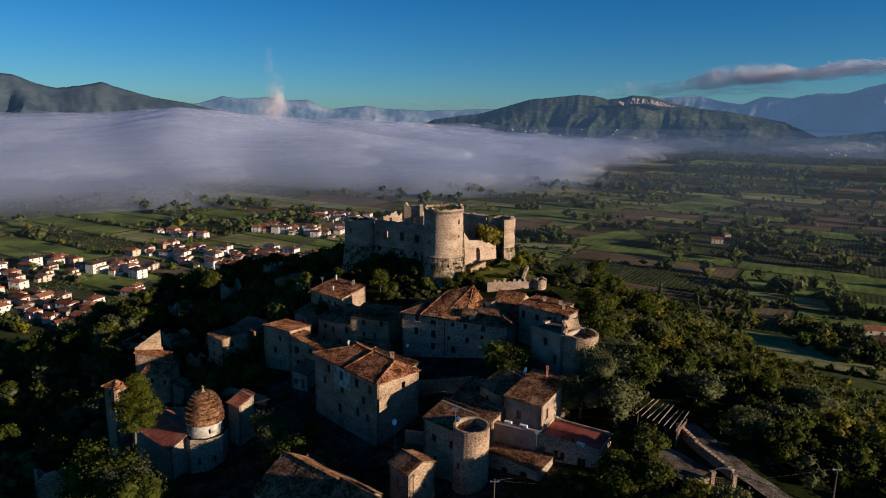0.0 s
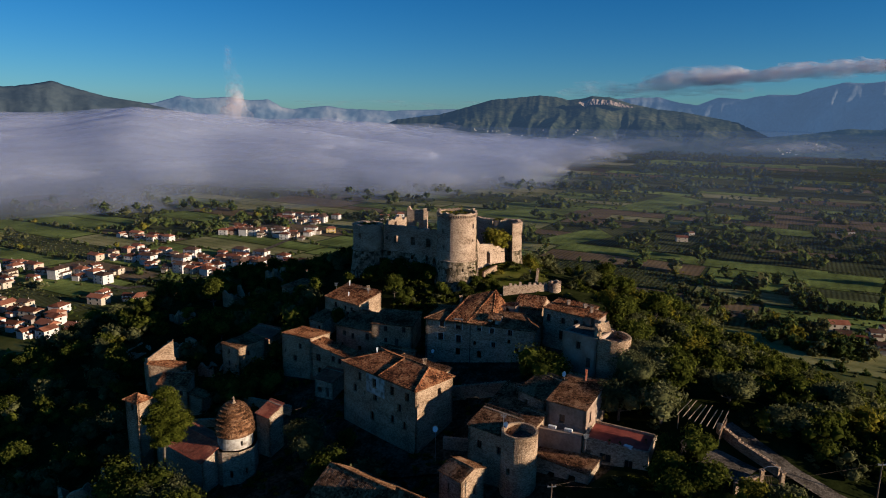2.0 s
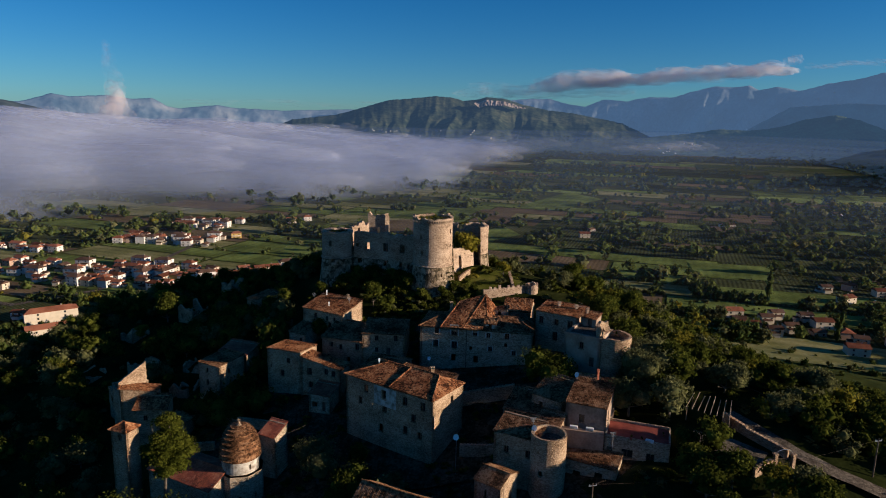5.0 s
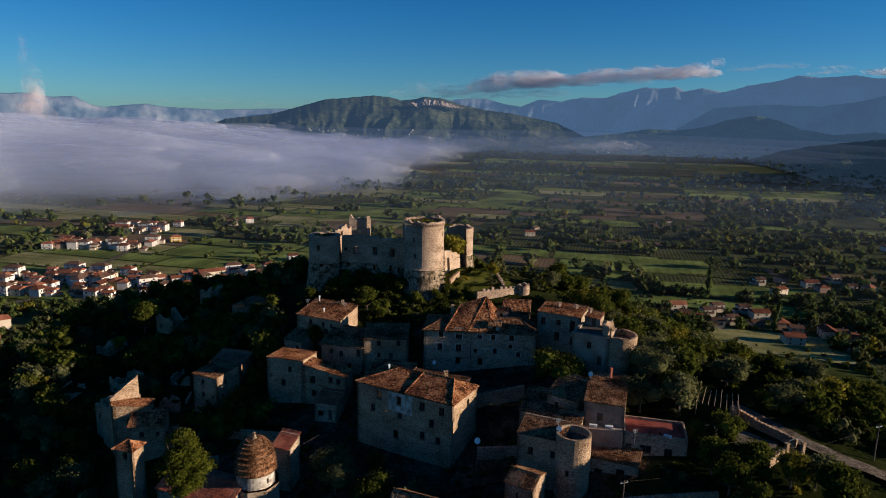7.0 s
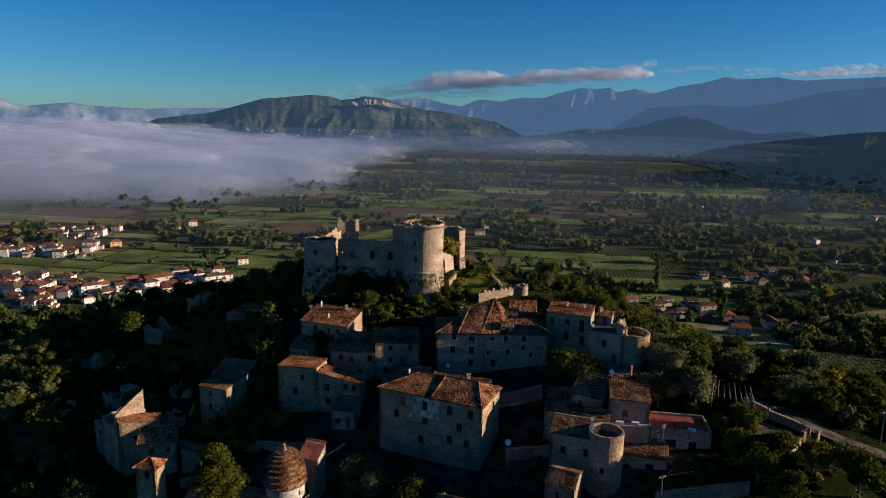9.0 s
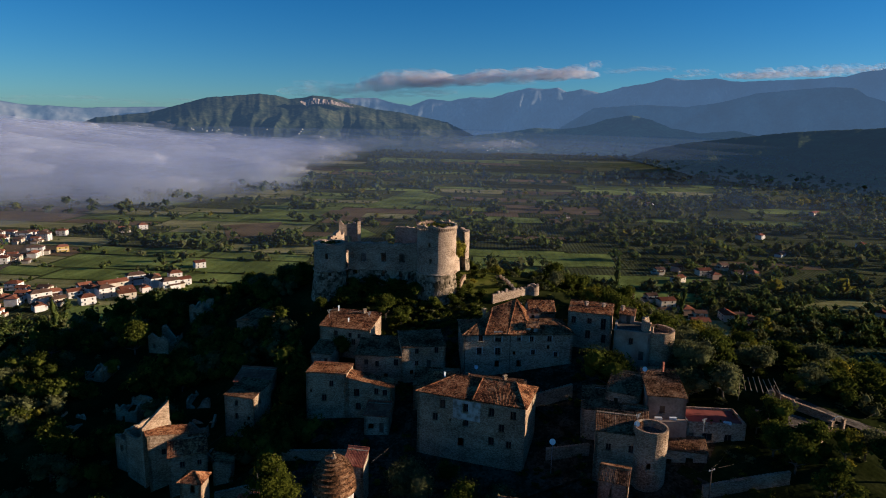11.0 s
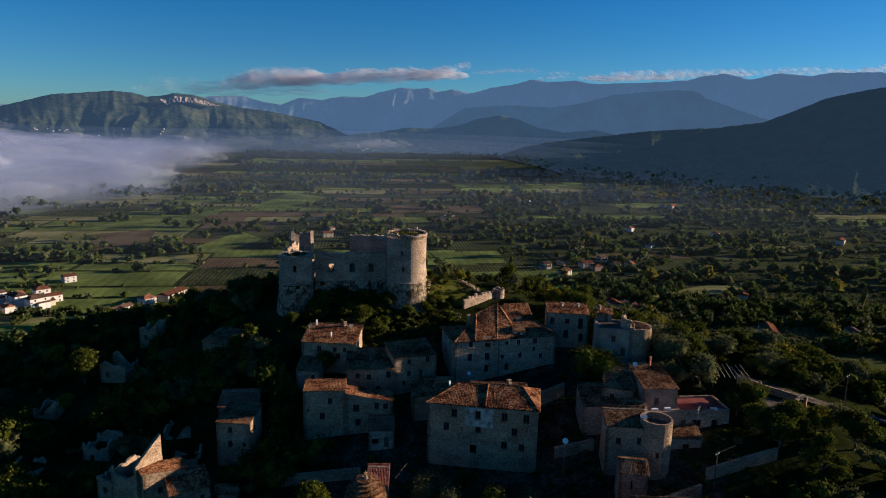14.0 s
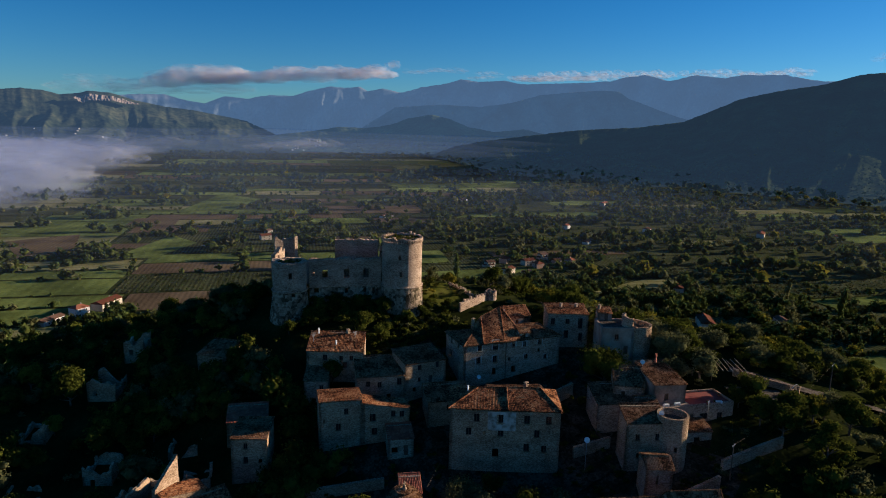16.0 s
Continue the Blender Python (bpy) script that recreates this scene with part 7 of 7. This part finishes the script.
# ---- small things of the village ----
def ribbon(name, points, width, lift, material, label):
    verts, faces = [], []
    dense = []
    for (x0, y0), (x1, y1) in zip(points, points[1:]):
        k = max(2, round(math.hypot(x1 - x0, y1 - y0) / 1.5))
        dense += [(x0 + (x1 - x0) * i / k, y0 + (y1 - y0) * i / k) for i in range(k)]
    dense.append(points[-1])
    for i, (x, y) in enumerate(dense):
        a, b = dense[max(0, i - 1)], dense[min(len(dense) - 1, i + 1)]
        dx, dy = b[0] - a[0], b[1] - a[1]
        ln = math.hypot(dx, dy)
        w = width * (1 + .12 * noise.noise((x * .3, y * .3, 0)))
        z = max(gz(x + s * -dy / ln * w / 2, y + s * dx / ln * w / 2) for s in (-1, 0, 1)) + lift
        for s in (-1, -.33, .33, 1):
            verts.append((x + s * -dy / ln * w / 2, y + s * dx / ln * w / 2, z + .05 * noise.noise((x, y, s))))
    for i in range(len(dense) - 1):
        for j in range(3):
            q = i * 4 + j
            faces.append((q, q + 1, q + 5, q + 4))
    return tagged(raw_object(name, verts, faces, material), label, "road", kind="structure")


ribbon("road", [(36.4, 90), (37.6, 87), (40.3, 80), (44, 74.5), (52, 67), (64, 58), (80, 46)], 3.4, .12, COBBLE, "rough cobbled lane climbing along the hillside")
ribbon("yard", [(27.5, 86), (31.5, 82.5), (34.5, 78.5)], 5.5, .12, COBBLE, "paved yard behind the garden gate")
ribbon("lane", [(-30, 116), (-27, 108), (-14, 96), (-4, 94), (2, 100), (0, 110)], 2.2, .1, EARTH, "shaded stone lane around the tall house")
ribbon("valley_road", [(-520, 760), (-410, 700), (-330, 640), (-270, 600), (-215, 640), (-190, 740), (-160, 860), (-150, 1010)], 6.5, .6, COBBLE, "pale road winding through the town")


def low_wall(p0, p1, h, label, th=.45, stone=STONE, sink=2.0):
    w = thing("stone_wall", label, "wall")
    pos, ln = straight(p0, p1)
    d = lambda u: (p0[0] + (p1[0] - p0[0]) * u / ln, p0[1] + (p1[1] - p0[1]) * u / ln)
    bm = bmesh.new()
    base = min(gz(*p0), gz(*p1)) - sink
    shell(bm, ln, base, lambda u: gz(*d(u)) + h + .12 * noise.noise((u * 1.3, p0[0], 0)), pos, (), th, .8)
    part("wall", bm, stone, w)
    bm = bmesh.new()
    k = max(1, round(ln / .6))
    for i in range(k):
        u = (i + .5) * ln / k
        ps = [pos(u + a, gz(*d(u)) + h + z, b) for z in (-.02, .12) for a, b in ((-.28, -.06), (.28, -.06), (.28, th + .06), (-.28, th + .06))]
        vs = [bm.verts.new(p) for p in ps]
        for f in ((0, 3, 2, 1), (4, 5, 6, 7), (0, 1, 5, 4), (1, 2, 6, 5), (2, 3, 7, 6), (3, 0, 4, 7)):
            bm.faces.new([vs[i2] for i2 in f])
    part("coping", bm, stone, w)
    return w


low_wall((34.6, 88.6), (35.8, 84.4), 1.5, "stone parapet wall along the cobbled lane")
low_wall((35.8, 84.4), (38.6, 78.6), 1.3, "stone parapet wall with a flat coping along the lane")
low_wall((31.6, 76.4), (35.3, 77.4), 1.4, "low rubble wall beside the garden gate")
low_wall((-40.3, 154.4), (-34.6, 145.6), 1.6, "long terrace wall of pale rubble stone")
low_wall((-42.0, 160.4), (-37.0, 156.6), 1.8, "broken garden wall of pale rubble stone")
low_wall((-36.8, 157.0), (-33.2, 151.6), 1.4, "broken garden wall on the slope")
low_wall((-6.0, 112.0), (6.5, 108.5), 2.6, "tall garden wall behind the tall house")
low_wall((-5.8, 99.6), (0.6, 96.2), 2.0, "rubble wall along the shaded lane")
low_wall((-45.5, 125.6), (-34.0, 118.0), 1.8, "rubble terrace wall below the long house")
low_wall((-56.0, 122.5), (-47.0, 119.5), 1.5, "broken rubble wall in the overgrown yard")
low_wall((-2.4, 80.2), (4.0, 77.6), 2.4, "garden wall with tile coping below the hut")
low_wall((8.0, 79.0), (20.0, 73.4), 2.0, "retaining wall along the lower lane")
low_wall((6.8, 152.8), (10.6, 157.0), 1.2, "short ramp wall below the castle gate")


def garden_gate():
    g = thing("garden_gate", "iron garden gate with an arched top between stone pillars", "gate")
    x0, y0, x1, y1 = 35.6, 77.5, 38.2, 77.0
    z = gz(36.9, 77.2)
    for x, y in ((x0, y0), (x1, y1)):
        bm = bmesh.new()
        box(bm, x - .25, y - .25, z - 1.5, x + .25, y + .25, z + 2.1)
        box(bm, x - .32, y - .32, z + 2.1, x + .32, y + .32, z + 2.25)
        part("pillar", bm, STONE, g)
    m = Matrix.Translation((x0, y0, z)) @ Matrix.Rotation(math.atan2(y1 - y0, x1 - x0), 4, 'Z')
    ln = math.hypot(x1 - x0, y1 - y0)
    bm = bmesh.new()
    for i in range(11):
        u = .3 + (ln - .6) * i / 10
        box(bm, u - .02, -.02, .1, u + .02, .02, 1.5, m)
    box(bm, .25, -.03, .1, ln - .25, .03, .18, m)
    box(bm, .25, -.03, 1.42, ln - .25, .03, 1.5, m)
    part("gate_leaf", bm, WOOD, g, "dark iron bars")
    bm = bmesh.new()
    for i in range(12):
        a, b = math.pi * i / 12, math.pi * (i + 1) / 12
        ps = [m @ Vector((ln / 2 - (ln / 2 - .1) * math.cos(t), dy, 2.1 + .75 * math.sin(t) + dz)) for t in (a, b) for dy, dz in ((-.04, 0), (.04, 0), (.04, .08), (-.04, .08))]
        vs = [bm.verts.new(p) for p in ps]
        for f in ((0, 1, 5, 4), (1, 2, 6, 5), (2, 3, 7, 6), (3, 0, 4, 7)):
            bm.faces.new([vs[i2] for i2 in f])
    part("arch", bm, METAL, g, "grey metal arch")


garden_gate()


def pergola():
    p = thing("pergola", "bare wooden pergola with slanting beams and a brown screen", "pergola")
    z = gz(32, 88.5)
    c = [(29.6, 90.8), (33.6, 85.6), (36.0, 88.6), (32.2, 93.2)]
    for x, y in c:
        bm = bmesh.new()
        box(bm, x - .07, y - .07, z - 1.0, x + .07, y + .07, z + 2.6)
        part("post", bm, WOOD, p)
    for i in range(8):
        t = i / 7
        a = Vector((c[0][0] + (c[1][0] - c[0][0]) * t, c[0][1] + (c[1][1] - c[0][1]) * t, z + 2.5))
        b = Vector((c[3][0] + (c[2][0] - c[3][0]) * t, c[3][1] + (c[2][1] - c[3][1]) * t, z + 3.1 + .2 * math.sin(i * 2.1)))
        d = (b - a)
        bm = bmesh.new()
        m = Matrix.Translation(a - d * .18) @ d.to_track_quat('X', 'Z').to_matrix().to_4x4()
        box(bm, 0, -.045, 0, d.length * 1.4, .045, .09, m)
        part("beam", bm, RENDER_GREY, p, "weathered pale beam")
    bm = bmesh.new()
    m = Matrix.Translation((33.9, 86.0, z)) @ Matrix.Rotation(math.atan2(3.0, 2.4), 4, 'Z')
    for i in range(9):
        box(bm, i * .36, -.03, .3, i * .36 + .33, .03, 2.3, m)
    part("screen", bm, BROWN_SHUTTER, p, "brown slatted wooden screen")


pergola()


def pole(x, y, h, label, arm=True):
    p = thing("utility_pole", label, "pole", at=(x, y, gz(x, y)))
    bm = bmesh.new()
    lathe(bm, 0, 0, [(.14, -1), (.12, 0), (.08, h)], 8)
    part("shaft", bm, WOOD, p)
    if arm:
        bm = bmesh.new()
        box(bm, -.6, -.04, h - .45, .6, .04, h - .35)
        for sx in (-.5, 0, .5):
            box(bm, sx - .04, -.04, h - .35, sx + .04, .04, h - .18)
        part("crossarm", bm, METAL, p)
    return (x, y, gz(x, y) + h - .2)


def wire(a, b, sag=.8, r=.012):
    w = thing("cable", "thin overhead cable slung between houses and poles", "cable")
    a, b = Vector(a), Vector(b)
    bm = bmesh.new()
    n = 14
    rings = []
    for i in range(n + 1):
        t = i / n
        c = a.lerp(b, t) - Vector((0, 0, sag * 4 * t * (1 - t)))
        rings.append([bm.verts.new(c + Vector(q) * r) for q in ((1, 0, -.5), (-1, 0, -.5), (0, 0, 1), )])
    for lo, hi in zip(rings, rings[1:]):
        for i in range(3):
            bm.faces.new((lo[i], lo[(i + 1) % 3], hi[(i + 1) % 3], hi[i]))
    part("strand", bm, WOOD, w)


top1 = pole(7.2, 77.3, 6.6, "wooden utility pole beside the lower lane")
top2 = pole(49.5, 74.2, 6.0, "wooden utility pole beside the cobbled lane")
top3 = pole(30.5, 114.0, 7.0, "slim pole standing among the trees", False)
wire(top1, (20.6, 83.0, 116.5))
wire(top1, (-3.4, 83.0, 113.5), .5)
wire(top2, top1, 1.6)
wire(top2, top3, 1.8)
wire((-58.0, 127.4, 108.0), (-47.2, 133.0, 112.2), .5, .02)
wire((-34.2, 107.5, 111.0), (-23.2, 113.2, 114.0), .5)
wire((-23.4, 123.6, 114.0), (-18.0, 110.0, 118.4), .5)

dish(-7.2, 96.3, 113.9, 230, .5)
low = thing("dish_mast", "thin metal mast holding a dish", "mast")
bm = bmesh.new()
box(bm, -7.23, 96.27, gz(-7.2, 96.3) - .5, -7.17, 96.33, 113.9)
part("mast", bm, METAL, low)
dish(-6.6, 121.9, 117.4, 225, .4)
dish(-12.2, 103.0, 109.5, 225, .4)


def antenna(x, y, z, h=2.4):
    a = thing("aerial", "spindly rooftop television aerial", "aerial")
    bm = bmesh.new()
    box(bm, x - .025, y - .025, z - .4, x + .025, y + .025, z + h)
    part("mast", bm, METAL, a)
    for k in range(5):
        bm = bmesh.new()
        w = .5 - .06 * k
        box(bm, x - w, y - .015, z + h - .15 * k - .02, x + w, y + .015, z + h - .15 * k + .02)
        part("rod", bm, METAL, a)


antenna(2.2, 87.6, 118.2)
antenna(-20.4, 143.8, 122.6, 1.6)
antenna(7.0, 127.6, 125.4, 1.9)
antenna(13.6, 84.6, 116.6, 2.2)
antenna(-28.0, 147.5, 123.2, 1.3)


def outdoor_unit(x, y, z, turn, label):
    u = thing("air_unit", label, "air conditioner", at=(x, y, z))
    u.rotation_euler = (0, 0, radians(turn))
    bm = bmesh.new()
    box(bm, -.6, -.25, 0, .6, .25, .45)
    bmesh.ops.bevel(bm, geom=bm.edges[:], offset=.04, segments=1, affect='EDGES')
    part("case", bm, WHITE, u)
    bm = bmesh.new()
    for i in range(6):
        box(bm, -.5, -.28, .06 + .06 * i, .15, -.25, .085 + .06 * i)
    part("grille", bm, METAL, u)


low_wall2 = thing("porch_wall", "low rendered wall in front of the pink house", "wall")
bm = bmesh.new()
pos, ln = straight((7.6, 91.4), (14.0, 88.2))
shell(bm, ln, 110, lambda u: 116.6, pos, (), 1.0, 2.0)
part("wall", bm, RENDER_PINK, low_wall2)
outdoor_unit(10.2, 90.9, 116.6, -27, "long white box standing on the porch wall")
outdoor_unit(12.4, 89.8, 116.6, -27, "white box standing on the porch wall")
outdoor_unit(20.0, 85.2, 116.25, -40, "white box standing on the red terrace")
for x, y in ((19.0, 85.8), (23.2, 86.6), (17.6, 86.4)):
    t = thing("flower_pot", "clay flower pot with a small plant on the terrace", "pot", at=(x, y, 116.25))
    bm = bmesh.new()
    lathe(bm, 0, 0, [(.14, 0), (.22, .35), (.24, .38), (.2, .38), (.02, .34)], 12)
    part("pot", bm, TILE_RED, t)
    co, q = crown_arrays(np.random.default_rng(int(x * 10)), .3, .5, .3, 3, 60, .07)
    o = new("plant", fast_mesh("plant", co, q, [LEAF]))
    o.parent = t

# ivy and dry grass on the castle's tops and feet
rg2 = np.random.default_rng(91)
IVY = [crown_arrays(rg2, 1.0, .9, -.2, 3, 110, .15) for _ in range(4)]
tufts = []
for cx, cy, r, z in ((T1[0], T1[1], 4.3, 140.0), (B1[0], B1[1], 3.4, 135.0), (T2[0], T2[1], 4.0, 135.2)):
    for i in range(46):
        a, q = rnd.uniform(0, 6.28), r * math.sqrt(rnd.random())
        if cx == T2[0] and (not -1.2 < a < 2.5 or q < 3.4):
            continue
        tufts.append((cx + q * math.cos(a), cy + q * math.sin(a), z, rnd.uniform(.3, .75), rnd.randrange(4), rnd.choices((0, 1, 2), (2, 3, 2))[0]))
for i in range(40):
    t = rnd.random()
    tufts.append((-17.6 + 14.2 * t + .35, 164.6 - 8.4 * t + .6, 135.0, rnd.uniform(.2, .5), rnd.randrange(4), rnd.choice((0, 1, 2))))
forest("wall_plants", tufts, IVY, [LEAF, LEAF_OLIVE, LEAF_YELLOW], "dry grass and weeds growing on the castle's wall tops", "weeds")
foot = []
for i in range(150):
    t = rnd.uniform(-.1, 1.05)
    off = rnd.uniform(.8, 7)
    x, y = -17.6 + 14.2 * t - .51 * off, 164.6 - 8.4 * t - .86 * off
    foot.append((x, y, gz(x, y) + .2 + max(0, 2.2 - off * .5) * rnd.random(), rnd.uniform(1.0, 2.0), rnd.randrange(4), 0))
for i in range(60):
    a = rnd.uniform(math.pi * .95, math.pi * 1.95)
    q = rnd.uniform(5.4, 8.5)
    x, y = T1[0] + q * math.cos(a), T1[1] + q * math.sin(a)
    foot.append((x, y, gz(x, y) + .1, rnd.uniform(.6, 1.3), rnd.randrange(4), rnd.choice((0, 0, 1))))
for i in range(26):
    foot.append((3.6 + rnd.uniform(-.5, .8), 149.2 + rnd.uniform(-.8, 1.4), rnd.uniform(122.5, 128.5), rnd.uniform(.4, .8), rnd.randrange(4), 0))
forest("ivy", foot, IVY, [LEAF, LEAF_OLIVE, LEAF_YELLOW], "dark brambles and ivy at the foot of the castle walls", "ivy")

# small white houses at the foot of the far slopes
rf = random.Random(404)
verts, faces = [], []
FOOTSLOPE = [v for key, low, high in (("wooded_mountain", 4, 95), ("hazy_foothills", 4, 60)) for v in SLOPE_SPOTS[key] if low < v[2] < high and v[2] > gz(v[0], v[1]) + 1]
centres = [rf.choice(FOOTSLOPE) for _ in range(16)]
for i in range(120):
    cx, cy, _ = rf.choice(centres)
    x, y, z = min((rf.choice(FOOTSLOPE) for _ in range(60)), key=lambda v: math.hypot(v[0] - cx, v[1] - cy))
    x, y = x + rf.uniform(-9, 9), y + rf.uniform(-6, 6)
    w, q, t = rf.uniform(2.0, 4.2), rf.uniform(2, 3.2), rf.uniform(2.6, 4.6)
    o = len(verts)
    verts += [(x + a * w, y + b * q, z + c) for c in (-3, t) for a, b in ((-1, -1), (1, -1), (1, 1), (-1, 1))]
    verts += [(x - w, y, z + t + 1.6), (x + w, y, z + t + 1.6)]
    faces += [tuple(o + k for k in f) for f in ((0, 1, 5, 4), (1, 2, 6, 5), (2, 3, 7, 6), (3, 0, 4, 7), (4, 5, 9, 8), (6, 7, 8, 9), (5, 6, 9), (7, 4, 8))]
tagged(raw_object("far_houses", verts, faces, HOUSE_WALLS[0]), "pale houses of villages at the foot of the mountains", "houses", kind="stuff")
